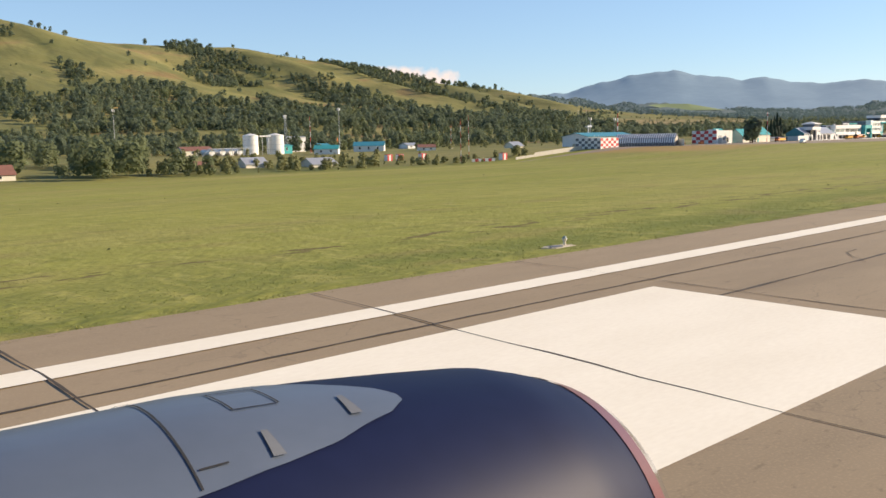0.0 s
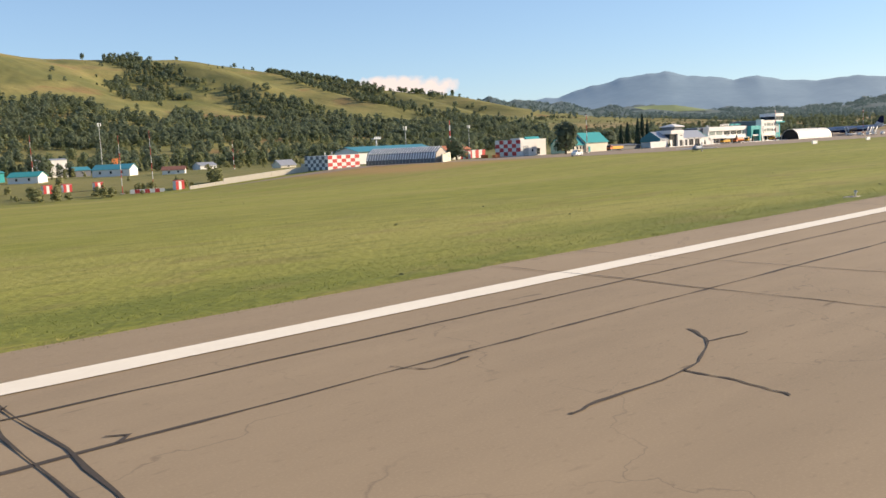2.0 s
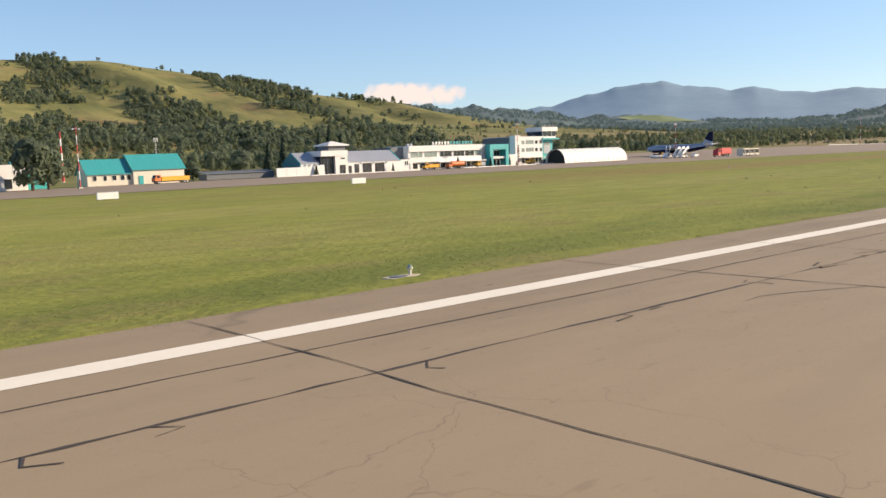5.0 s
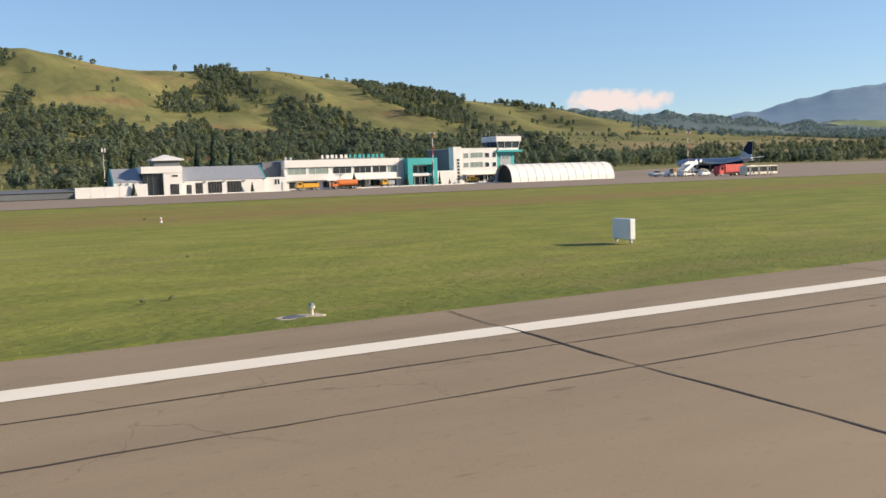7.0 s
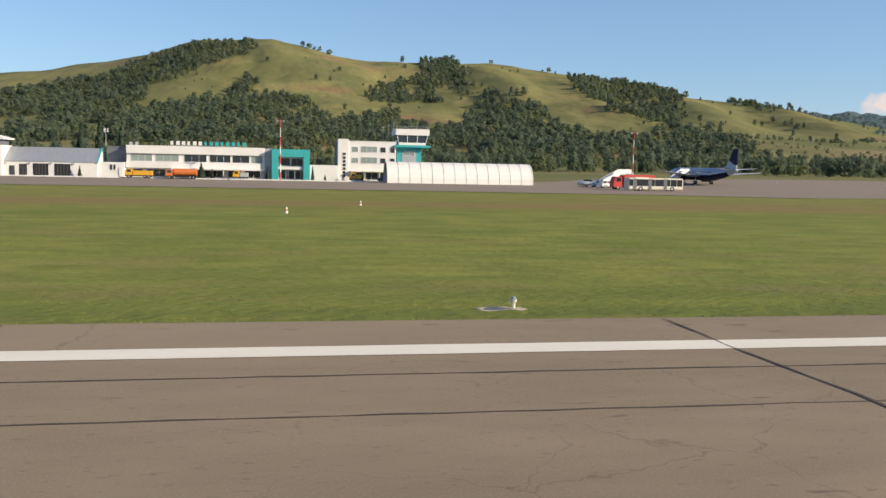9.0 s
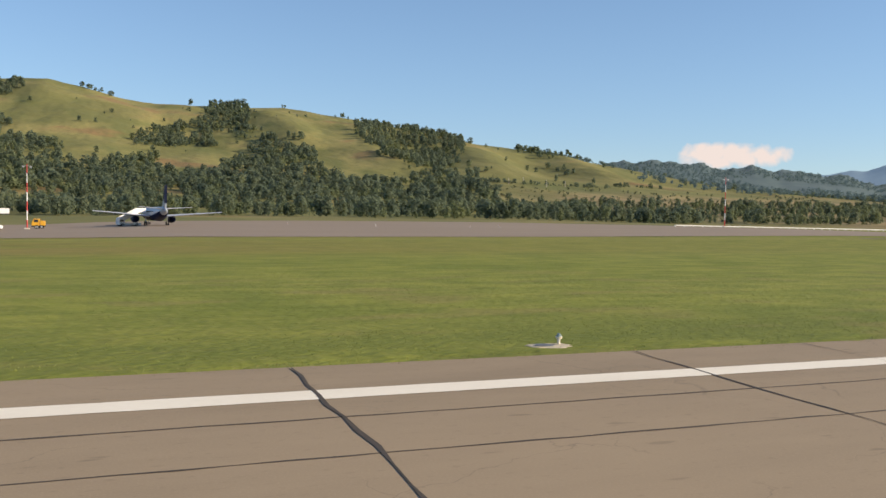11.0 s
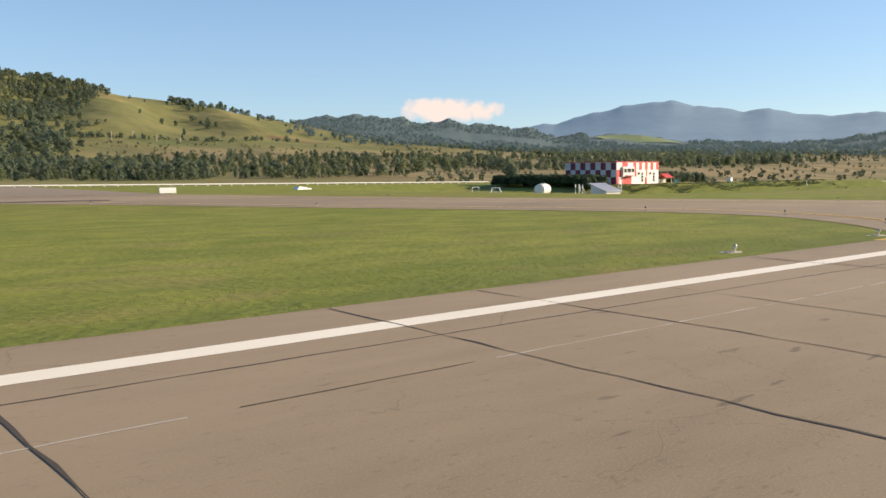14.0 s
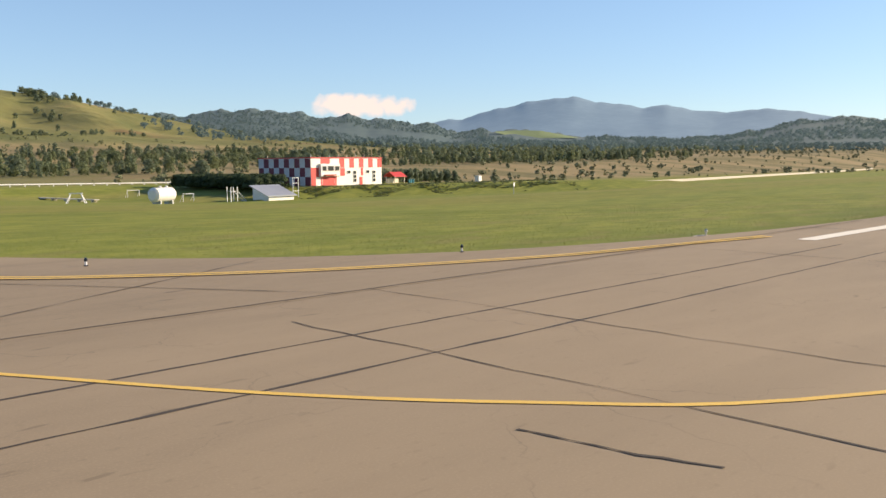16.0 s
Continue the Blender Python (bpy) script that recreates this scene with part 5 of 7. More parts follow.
for i in range(9):
    bm = bmesh.new()
    q = (.3 + 1.9 * i, .2) if i < 8 else (.2, 9)
    tube(bm, (q[0], q[1], 4.1), (q[0], q[1], 4.5), .03, n=5)
    part("roof_pin", bm, WHITE, station)

SZ = land_at(544, 92)
tk = thing("horizontal_tank", "white horizontal water tank on a steel frame", "tank", (543.4, 92.0, SZ), 24)
bm = bmesh.new()
tube(bm, (-1.55, 0, 1.15), (1.35, 0, 1.15), .82, n=24)
tube(bm, (-1.75, 0, 1.15), (-1.55, 0, 1.15), .55, .82, n=24)
tube(bm, (1.35, 0, 1.15), (1.55, 0, 1.15), .82, .55, n=24)
part("shell", bm, TANKWHITE, tk)
for q in (-1.0, 1.0):
    block("cradle", STEEL, tk, q - .12, q + .12, -.6, .6, 0, .5)
for q in (-.4, .7):
    bm = bmesh.new()
    tube(bm, (q, 0, 1.9), (q, 0, 2.15), .16, n=10)
    part("hatch", bm, TANKWHITE, tk)
sh = thing("lean_to_shed", "low white shed with a broad grey sloping roof", "shed", (557.0, 91.2, land_at(558, 92)), 8)
bm = bmesh.new()
prism(bm, [(0, 0), (3.0, 0), (3.0, 1.75), (0, .62)], "x", 0, 4.2)
part("wall", bm, WHITE, sh)
bm = bmesh.new()
prism(bm, [(-.3, .53), (3.2, 1.86), (3.2, 1.94), (-.3, .61)], "x", -.4, 4.5)
part("roof", bm, GREYROOF, sh)
pf = thing("service_steps", "white steel service steps with a platform", "steps", (553.0, 93.4, land_at(553, 93)), 10)
block("platform", STEEL, pf, 0, 1.1, 0, .8, 1.25, 1.32)
for q in ((0, 0), (1.02, 0), (0, .72), (1.02, .72)):
    block("leg", WHITEP, pf, q[0], q[0] + .08, q[1], q[1] + .08, 0, 1.85)
bm = bmesh.new()
for y in (0.05, .75):
    tube(bm, (1.1, y, 1.3), (2.5, y, 0), .05, n=6)
for i in range(6):
    box(bm, 1.2 + i * .22, 1.36 + i * .22, .05, .75, 1.1 - i * .205, 1.13 - i * .205)
part("flight", bm, WHITEP, pf)
tb = thing("low_bench", "long low pale plank lying on short blocks in grass", "bench", (540.9, 114.0, land_at(541, 114)), 94)
block("plank", CONCRETE, tb, -8.2, 8.2, -.35, .35, .24, .36)
for q in (-7.5, -3.8, 0, 3.8, 7.5):
    block("support", CONCRETE, tb, q - .2, q + .2, -.3, .3, -.25, .24)
tr_ = thing("trestle", "white tubular trestle stand in the grass", "stand", (533.5, 91.7, land_at(533.5, 91.7)), -30)
block("top_bar", WHITEP, tr_, -.7, .7, -.08, .08, 1.0, 1.12)
for q in (-.5, .5):
    for y in (-.55, .55):
        bm = bmesh.new()
        tube(bm, (q, 0, 1.05), (q * 1.9, y, 0), .06, n=6)
        part("leg", bm, WHITEP, tr_)
bm = bmesh.new()
tube(bm, (-.75, -.28, .5), (.75, -.28, .5), .04, n=6)
part("brace", bm, WHITEP, tr_)
for x, y, w, h in ((550.2, 116.5, 1.9, 1.25), (549.0, 98, 1.6, 1.1)):
    g = thing("goal_frame", "small white tubular goal frame", "goal", (x, y, land_at(x, y) - .02), 10, "goal frames")
    bm = bmesh.new()
    tube(bm, (0, 0, 0), (0, 0, h), .04, n=6)
    tube(bm, (w, 0, 0), (w, 0, h), .04, n=6)
    tube(bm, (-.04, 0, h), (w + .04, 0, h), .04, n=6)
    part("frame", bm, WHITEP, g)
    bm = bmesh.new()
    tube(bm, (0, 0, h), (0, .7, 0), .025, n=5)
    tube(bm, (w, 0, h), (w, .7, 0), .025, n=5)
    part("back_stay", bm, WHITEP, g)
fr = thing("lattice_frame", "tall white ladder frame beside the hedge", "frame", (561.6, 92.6, land_at(561.6, 92.6)), 10)
bm = bmesh.new()
for q in (0, 1.0):
    tube(bm, (q, 0, 0), (q, 0, 2.9), .05, n=6)
for z in (1.1, 2.1, 2.8):
    tube(bm, (0, 0, z), (1.0, 0, z), .04, n=6)
part("frame", bm, WHITEP, fr)
ks = thing("red_roofed_kiosk", "small open kiosk with a red roof", "kiosk", (588.6, 103.5, land_at(589, 103)), 8)
for q in ((0, 0), (2.4, 0), (0, 1.8), (2.4, 1.8)):
    block("post", CREAM, ks, q[0], q[0] + .1, q[1], q[1] + .1, 0, 1.15)
bm = bmesh.new()
gable(bm, 0, 2.5, 0, 1.9, 1.15, 1.75, .25)
part("roof", bm, REDP, ks)
block("counter", CREAM, ks, .1, 2.4, 1.2, 1.8, 0, .7)
for q in (3.4, 3.8, 4.3):
    br = thing("blue_barrel", "blue plastic barrel beside the kiosk", "barrel", (588.6 + q, 103.8, land_at(592, 104)), 0, "barrels")
    bm = bmesh.new()
    tube(bm, (0, 0, 0), (0, 0, .55), .17, n=10)
    part("body", bm, BLUEROOF, br)
    bm = bmesh.new()
    tube(bm, (0, 0, .55), (0, 0, .58), .15, n=10)
    part("lid", bm, BLUEROOF, br)
bx_ = thing("white_cabinet", "white equipment cabinet in the grass", "cabinet", (603.2, 98.8, land_at(603, 99)), 12)
block("body", WHITE, bx_, -.5, .5, -.4, .4, 0, 1.0)
block("roof", WHITE, bx_, -.55, .55, -.45, .45, 1.0, 1.08)
ps = thing("marker_post", "white sign plate on a short post", "sign", (577.5, 68.6, land_at(577, 68)), 20)
bm = bmesh.new()
tube(bm, (0, 0, 0), (0, 0, .9), .035, n=6)
part("post", bm, STEEL, ps)
block("plate", WHITE, ps, -.2, .2, -.06, -.02, .85, 1.4)
wl_ = thing("concrete_panel_wall", "long low pale concrete wall across the plain", "wall")
for i in range(120):
    f = i / 120
    x0, y0 = 630.5 + 280 * f, 92 + 50 * f
    bm = bmesh.new()
    box(bm, 0, 2.36, 0, .15, -.3, .55)
    ob = part("panel", bm, CONCRETE, wl_)
    ob.matrix_basis = pose(x0, y0, land_at(x0, y0), 0, 0, math.degrees(math.atan2(50, 280)))
# ---- trees ----
def leaf_cloud(seed, n, size, slim=1.0, taper=0.0):
    """Vertices and triangles of a tree one metre high: stacked, uneven lobes of leaf sprays with gaps between them."""
    rs = np.random.RandomState(seed)
    lean = rs.uniform(-.04, .04, 2)
    lobes = [(0, 0, .34, .20), (lean[0], lean[1], .58, .21), (lean[0] * 2, lean[1] * 2, .80, .15)]
    for k in range(7):
        a, h = k * 2.4 + rs.uniform(-.5, .5), rs.uniform(.2, .82)
        q = .17 * (1.15 - .6 * h) * rs.uniform(.7, 1.3)
        lobes.append((q * math.cos(a), q * math.sin(a), h, rs.uniform(.08, .15)))
    weight = np.array([q[3] ** 2 for q in lobes])
    pick = rs.choice(len(lobes), n, p=weight / weight.sum())
    verts, faces = [], []
    for k in range(n):
        cx_, cy_, cz_, r = lobes[pick[k]]
        d = rs.normal(size=3)
        d[2] = d[2] * .9 + .2
        d /= np.linalg.norm(d)
        c = np.array([cx_ * slim, cy_ * slim, cz_]) + d * r * rs.uniform(.82, 1.06) * (slim, slim, 1.15)
        if taper:
            h = rs.uniform(.06, 1)
            a, rr = rs.uniform(0, 6.28), taper * (1.02 - h) * rs.uniform(.5, 1.05)
            c = np.array([rr * math.cos(a), rr * math.sin(a), h])
            d = np.array([math.cos(a), math.sin(a), -.25])
        e = d + np.array([cx_, cy_, .1]) * 1.5 + rs.normal(size=3) * .20
        e /= np.linalg.norm(e)
        u = np.cross(e, rs.normal(size=3))
        u /= np.linalg.norm(u)
        v = np.cross(e, u)
        s = size * rs.uniform(.6, 1.3)
        b = len(verts)
        verts += [c + u * s, c - u * s * .5 + v * s * .87, c - u * s * .5 - v * s * .87]
        faces.append((b, b + 1, b + 2))
    return np.array(verts), np.array(faces)


def scatter(name, label, category, spots, templates, mat, seed, height, spread=(0.8, 1.15)):
    """Many small trees as one mesh."""
    rs = np.random.RandomState(seed)
    vs, fs, base = [], [], 0
    for x, y in spots:
        tv, tf = templates[rs.randint(len(templates))]
        h = height[0] + (height[1] - height[0]) * rs.uniform(0, 1) ** 1.4
        w = h * rs.uniform(*spread)
        a = rs.uniform(0, 6.28)
        c, s = math.cos(a), math.sin(a)
        v = np.empty_like(tv)
        v[:, 0] = (tv[:, 0] * c - tv[:, 1] * s) * w + x
        v[:, 1] = (tv[:, 0] * s + tv[:, 1] * c) * w + y
        v[:, 2] = tv[:, 2] * h + land_at(x, y) - .05 * h
        vs.append(v)
        fs.append(tf + base)
        base += len(v)
    if not vs:
        return None
    return tagged(new(name, raw_mesh(name, np.concatenate(vs), np.concatenate(fs), mat)), label, category, kind="stuff")


BROAD = [leaf_cloud(i, 230, .070, slim=1.3 - .16 * (i % 3)) for i in range(9)]
BROAD_FAR = [leaf_cloud(20 + i, 130, .092, slim=1.35 - .16 * (i % 3)) for i in range(9)]
BROAD_DIST = [leaf_cloud(60 + i, 64, .128, slim=1.4) for i in range(6)]
LOW_BUSH = [leaf_cloud(70 + i, 34, .17, slim=1.4) for i in range(6)]

# outlines of the woods on the slopes, in plan
RIDGE_WOOD = [(118, 950), (139, 1008), (183, 1057), (225, 1090), (258, 1078), (266, 970), (236, 930), (235, 875), (208, 869), (206, 826), (180, 788), (198, 670), (167, 655), (60, 640), (40, 900)]
SLOPE_WOOD = [(150, 647), (195, 653), (216, 659), (231, 686), (249, 741), (267, 706), (300, 733), (328, 726), (332, 635), (341, 612), (371, 655), (394, 695), (388, 623), (401, 600), (401, 548),
              (441, 635), (458, 715), (480, 763), (503, 777), (518, 770), (520, 717), (510, 675), (500, 630), (515, 570), (505, 502), (489, 440), (300, 440), (150, 450)]
KNOLL_WOOD = [(371, 815), (414, 895), (448, 937), (462, 1050), (505, 1052), (494, 960), (494, 900), (473, 794), (449, 780), (424, 780), (398, 750), (378, 765)]
SPUR_WOOD = [(592, 865), (630, 965), (665, 992), (705, 968), (742, 950), (690, 800), (612, 642), (576, 575), (568, 610), (565, 660), (568, 710), (580, 790)]
LOWER_WOOD = [(400, 602), (431, 556), (459, 511), (500, 505), (551, 562), (576, 556), (585, 511), (577, 457), (558, 426), (520, 400), (400, 380)]
SMALL_WOODS = [[(254, 780), (263, 846), (276, 857), (277, 814), (269, 760), (257, 755)], [(480, 770), (492, 805), (500, 785), (486, 745)], [(584, 584), (603, 549), (570, 490), (545, 490)],
               [(436, 1058), (448, 1060), (445, 1070), (434, 1068)], [(320, 1100), (338, 1092), (346, 1098), (330, 1106)]]


def inside(x, y, outline):
    hit = False
    for (xa, ya), (xb, yb) in zip(outline, outline[1:] + outline[:1]):
        if (ya > y) != (yb > y) and x < (xb - xa) * (y - ya) / (yb - ya) + xa:
            hit = not hit
    return hit


# open heath between the woods: centre and half axes
GLADES = [(338, 680, 13, 50), (412, 665, 15, 75), (458, 790, 14, 60), (536, 495, 9, 26)]


def in_glade(x, y):
    return any(((x - a) / c) ** 2 + ((y - b) / d) ** 2 < 1 for a, b, c, d in GLADES)


def wooded(outlines, seed, spacing):
    """Spots on a shaken grid inside outlines whose edges wander."""
    rs = np.random.RandomState(seed)
    pts = [q for o in outlines for q in o]
    out = []
    for gx_ in np.arange(min(q[0] for q in pts) - 10, max(q[0] for q in pts) + 10, spacing):
        for gy_ in np.arange(min(q[1] for q in pts) - 12, max(q[1] for q in pts) + 12, spacing * 1.25):
            x, y = gx_ + rs.uniform(-.5, .5) * spacing, gy_ + rs.uniform(-.5, .5) * spacing
            u = x + 9 * noise.noise(Vector((x * .06, y * .05, seed))) + rs.normal() * 2.2
            v = y + 16 * noise.noise(Vector((x * .05, y * .04, seed + 9))) + rs.normal() * 3
            if any(inside(u, v, o) for o in outlines) and not in_glade(u, v) and noise.noise(Vector((x * .05, y * .03, seed + 5))) > -.20 - .2 * rs.uniform():
                out.append((x, y))
    return out


west_ = wooded([RIDGE_WOOD, SLOPE_WOOD, KNOLL_WOOD] + SMALL_WOODS[:2] + SMALL_WOODS[3:], 3, 5.6)
east_ = wooded([SPUR_WOOD, LOWER_WOOD] + SMALL_WOODS[2:3], 4, 5.4)
rs_ = np.random.RandomState(15)
for xa, ya, xb, yb, n_, w_ in ((806, 905, 786, 800, 62, 6), (836, 880, 822, 800, 16, 6), (768, 760, 752, 700, 9, 6), (640, 640, 600, 580, 16, 10)):
    east_ += [(xa + (xb - xa) * f + rs_.normal() * w_, ya + (yb - ya) * f + rs_.normal() * 8) for f in rs_.uniform(0, 1, n_)]
def mixed(name, label, spots, templates, seed, height, spread, share=.22):
    """A wood of dark and paler trees, each sort one mesh."""
    rs = np.random.RandomState(seed)
    pale = [noise.noise(Vector((x * .03, y * .03, seed))) + rs.normal() * .3 > .45 - share for x, y in spots]
    scatter(name, label, "woods", [q for q, k in zip(spots, pale) if not k], templates, LEAF, seed, height, spread)
    scatter(name, label + ", paler birches among them", "woods", [q for q, k in zip(spots, pale) if k], templates, BIRCH, seed + 50, (height[0], height[1] * .85), spread)


mixed("woodland", "mixed birch and poplar woods on the western slope", west_, BROAD_FAR, 5, (2.4, 9.6), (.95, 1.4))
mixed("woodland", "mixed green woods in clumps on the eastern slope", east_, BROAD_FAR, 6, (2.4, 9.2), (.95, 1.4))
rs_ = np.random.RandomState(11)
belt = [(x, y) for x, y in zip(rs_.uniform(-80, 560, 3400), 236 + 230 * rs_.uniform(0, 1, 3400) ** 1.15) if noise.noise(Vector((x * .022, y * .02, 4))) > -.14 - .22 * (y < 290)]
mixed("woodland", "belt of leafy trees along the valley floor", belt, BROAD, 7, (1.6, 7.4), (.9, 1.3), .3)
belt2 = [(x, y) for x, y in zip(rs_.uniform(500, 900, 2300), rs_.uniform(215, 410, 2300)) if noise.noise(Vector((x * .025, y * .02, 9))) > -.16 and abs(y - 300) < 95 - 90 * (y > 400)]
mixed("woodland", "belt of leafy trees before the terrace", belt2, BROAD, 8, (1.4, 6.2), (.8, 1.4), .5)
belt3 = [(x, y) for x, y in zip(rs_.uniform(900, 1400, 1500), rs_.uniform(330, 800, 1500)) if noise.noise(Vector((x * .012, y * .01, 6))) > -.12 and y > 330 + .1 * (x - 740)]
scatter("woodland", "leafy woods filling the valley mouth", "woods", belt3, BROAD_DIST, LEAF, 28, (2.5, 5.5), (.9, 1.4))
lone = [(x, y) for x, y in zip(rs_.uniform(100, 1000, 230), rs_.uniform(520, 1040, 230)) if rs_.uniform() < .45 or noise.noise(Vector((x * .03, y * .03, 8))) > .12]
scatter("scattered_trees", "single trees and bushes on open pasture", "trees", lone, BROAD_FAR, LEAF, 9, (1.6, 6.5), (.9, 1.4))
knoll_ = [(464, 1046), (470, 1050), (476, 1044), (483, 1051), (489, 1046), (496, 1050), (502, 1044), (479, 1036), (492, 1037), (468, 1037)]
scatter("knoll_trees", "tall dark trees crowning the knoll", "trees", knoll_, BROAD, LEAF, 43, (8, 12.5), (.9, 1.25))
for label_, x, y, h in (("single bushy tree on the open ridge", 819, 951, 10), ("small round tree on the ridge", 546, 1030, 6), ("small tree on the ridge line", 612, 1006, 7), ("dark tree near the hill top", 352, 1080, 8)):
    scatter("ridge_tree", label_, "tree", [(x, y), (x + 3, y + 2)], BROAD, LEAF, 41 + x, (h * .8, h), (.9, 1.1))
terrace = [(x, float(np.interp(x, [570, 620, 655, 690, 760], [532, 556, 556, 553, 585])) + q) for x, q in zip(rs_.uniform(560, 770, 130), rs_.normal(size=130) * 5)]
scatter("terrace_bushes", "row of bushes along the edge of a grass terrace", "bushes", terrace, BROAD_FAR, LEAF, 19, (1.2, 4.6), (1.0, 1.6))
for x, y in ((622, 546), (640, 560), (647, 537), (664, 541)):
    po_ = thing("white_post", "slim white concrete post on the terrace", "post", (x, y, land_at(x, y) - .1), 0, "terrace posts")
    bm = bmesh.new()
    tube(bm, (0, 0, 0), (0, 0, 4.6), .22, .16, n=6)
    part("shaft", bm, CONCRETE, po_)
    bm = bmesh.new()
    tube(bm, (-.5, 0, 4.5), (.5, 0, 4.5), .08, n=5)
    part("crossarm", bm, CONCRETE, po_)
scrub = [(x, y) for x, y in zip(rs_.uniform(560, 1500, 5600), rs_.uniform(20, 520, 5600)) if y > 130 - (x - 600) * .08 and noise.noise(Vector((x * .02, y * .02, 2))) > -.15]
scatter("scrub", "dry bushes dotted over the plain", "bushes", scrub, LOW_BUSH, SHRUB, 10, (.5, 2.3), (1.0, 1.7))
forest2 = [(x, y) for x, y in zip(rs_.uniform(800, 2200, 5000), rs_.uniform(150, 1500, 5000)) if math.hypot(x - 500, y) > 620 and noise.noise(Vector((x * .006, y * .006, 7))) > -.1]
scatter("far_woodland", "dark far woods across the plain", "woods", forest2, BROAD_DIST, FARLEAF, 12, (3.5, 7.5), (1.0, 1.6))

# woods on the far foothills, standing on their slopes
rs_ = np.random.RandomState(77)
rows_, cols_ = hill_rows.shape[0] - 2, hill_rows.shape[1] - 1
fv, ff, base_ = [], [], 0
for _ in range(9000):
    j, i = rs_.uniform(1.5, rows_ - 1.01), rs_.uniform(0, cols_ - .01)
    j0, i0 = int(j), int(i)
    a, b = j - j0, i - i0
    c = hill_rows[j0, i0] * (1 - a) * (1 - b) + hill_rows[j0 + 1, i0] * a * (1 - b) + hill_rows[j0, i0 + 1] * (1 - a) * b + hill_rows[j0 + 1, i0 + 1] * a * b
    if noise.noise(Vector((c[0] * .003, c[1] * .003, 1))) < -.3 or (j > 7.5 and .400 < i / cols_ < .485):
        continue
    tv, tf = BROAD_DIST[rs_.randint(6)]
    h = rs_.uniform(6, 12)
    fv.append(tv[:72] * (h * 1.3, h * 1.3, h) + c - (0, 0, 2))
    ff.append(tf[:24] + base_)
    base_ += 72
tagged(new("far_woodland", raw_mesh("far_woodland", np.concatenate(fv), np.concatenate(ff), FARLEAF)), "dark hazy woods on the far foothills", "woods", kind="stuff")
# ---- masts, lights, signs ----
def striped_mast(x, y, top, label="red and white striped lighting mast", lamps=True, r=.075, name="light_mast"):
    gz = land_at(x, y)
    m = thing(name, label, "mast", (x, y, gz), 0, "striped masts")
    h, n = top - gz, 7
    for i in range(n):
        bm = bmesh.new()
        a, b = h * i / n, h * (i + 1) / n
        tube(bm, (0, 0, a), (0, 0, b), r * (1.2 - .6 * a / h), r * (1.2 - .6 * b / h), n=8)
        part("segment", bm, REDP if i % 2 == 0 else WHITEP, m)
    block("foot", CONCRETE, m, -.3, .3, -.3, .3, 0, .18)
    if lamps:
        bm = bmesh.new()
        tube(bm, (-.45, 0, h - .25), (.45, 0, h - .25), .03, n=6)
        part("crossarm", bm, STEEL, m)
        for q in (-.42, .42):
            block("lamp", STEEL, m, q - .12, q + .12, -.12, .1, h - .45, h - .22)
    return m


for x, y, top in ((308.0, 121.0, 7.76), (358.5, 118.0, 7.36), (468.0, 122.1, 9.0), (221.5, 118.4, 7.4)):
    striped_mast(x, y, top)
for x, y, top, r in ((130.2, 142.5, 6.3, .05), (137.8, 148.0, 7.4, .05), (136.6, 214, 9.2, .07), (183.5, 205, 6.5, .06), (238.6, 181.4, 9.3, .22)):
    striped_mast(x, y, top, "thin red and white aerial mast", False, r, "aerial_mast")


def plain_mast(x, y, top, lattice=False):
    gz = land_at(x, y)
    m = thing("aerial_mast", "grey steel aerial mast with panel antennas", "mast", (x, y, gz), 0, "grey aerial masts")
    h = top - gz
    bm = bmesh.new()
    if lattice:
        for q in ((-.5, -.5), (.5, -.5), (0, .5)):
            tube(bm, (q[0], q[1], 0), (q[0] * .3, q[1] * .3, h), .05, n=5)
        for i in range(9):
            z, k = h * i / 9, 1 - .7 * i / 9
            tube(bm, (-.5 * k, -.5 * k, z), (.5 * k * .9, -.5 * k * .9, z + h / 9), .03, n=4)
            tube(bm, (.5 * k, -.5 * k, z), (0, .5 * k * .9, z + h / 9), .03, n=4)
    else:
        tube(bm, (0, 0, 0), (0, 0, h), .11, .06, n=8)
    part("pole", bm, STEEL, m)
    for i in range(3):
        a = 2.1 * i
        bm = bmesh.new()
        cx_, cy_ = .45 * math.cos(a), .45 * math.sin(a)
        box(bm, cx_ - .1, cx_ + .1, cy_ - .06, cy_ + .06, h - .9, h)
        part("antenna", bm, WHITEP, m)
    return m


plain_mast(159.2, 232.0, 12.6)
plain_mast(129.5, 216.0, 9.6, True)
plain_mast(112, 300, 14.5)
plain_mast(268, 205, 8.5)
plain_mast(219.5, 177.7, 7.8)
fl = thing("floodlight_gantry", "white floodlight platform on a lattice stem", "mast", (196.5, 160, land_at(196, 160)), 0)
bm = bmesh.new()
tube(bm, (0, 0, 0), (0, 0, 5.4), .25, .2, n=6)
part("stem", bm, STEEL, fl)
block("platform", WHITEP, fl, -1.0, 1.0, -.5, .5, 5.4, 5.6)
for q in (-.8, -.3, .2, .7):
    block("lamp", WHITEP, fl, q - .15, q + .15, -.6, -.4, 5.6, 5.95)

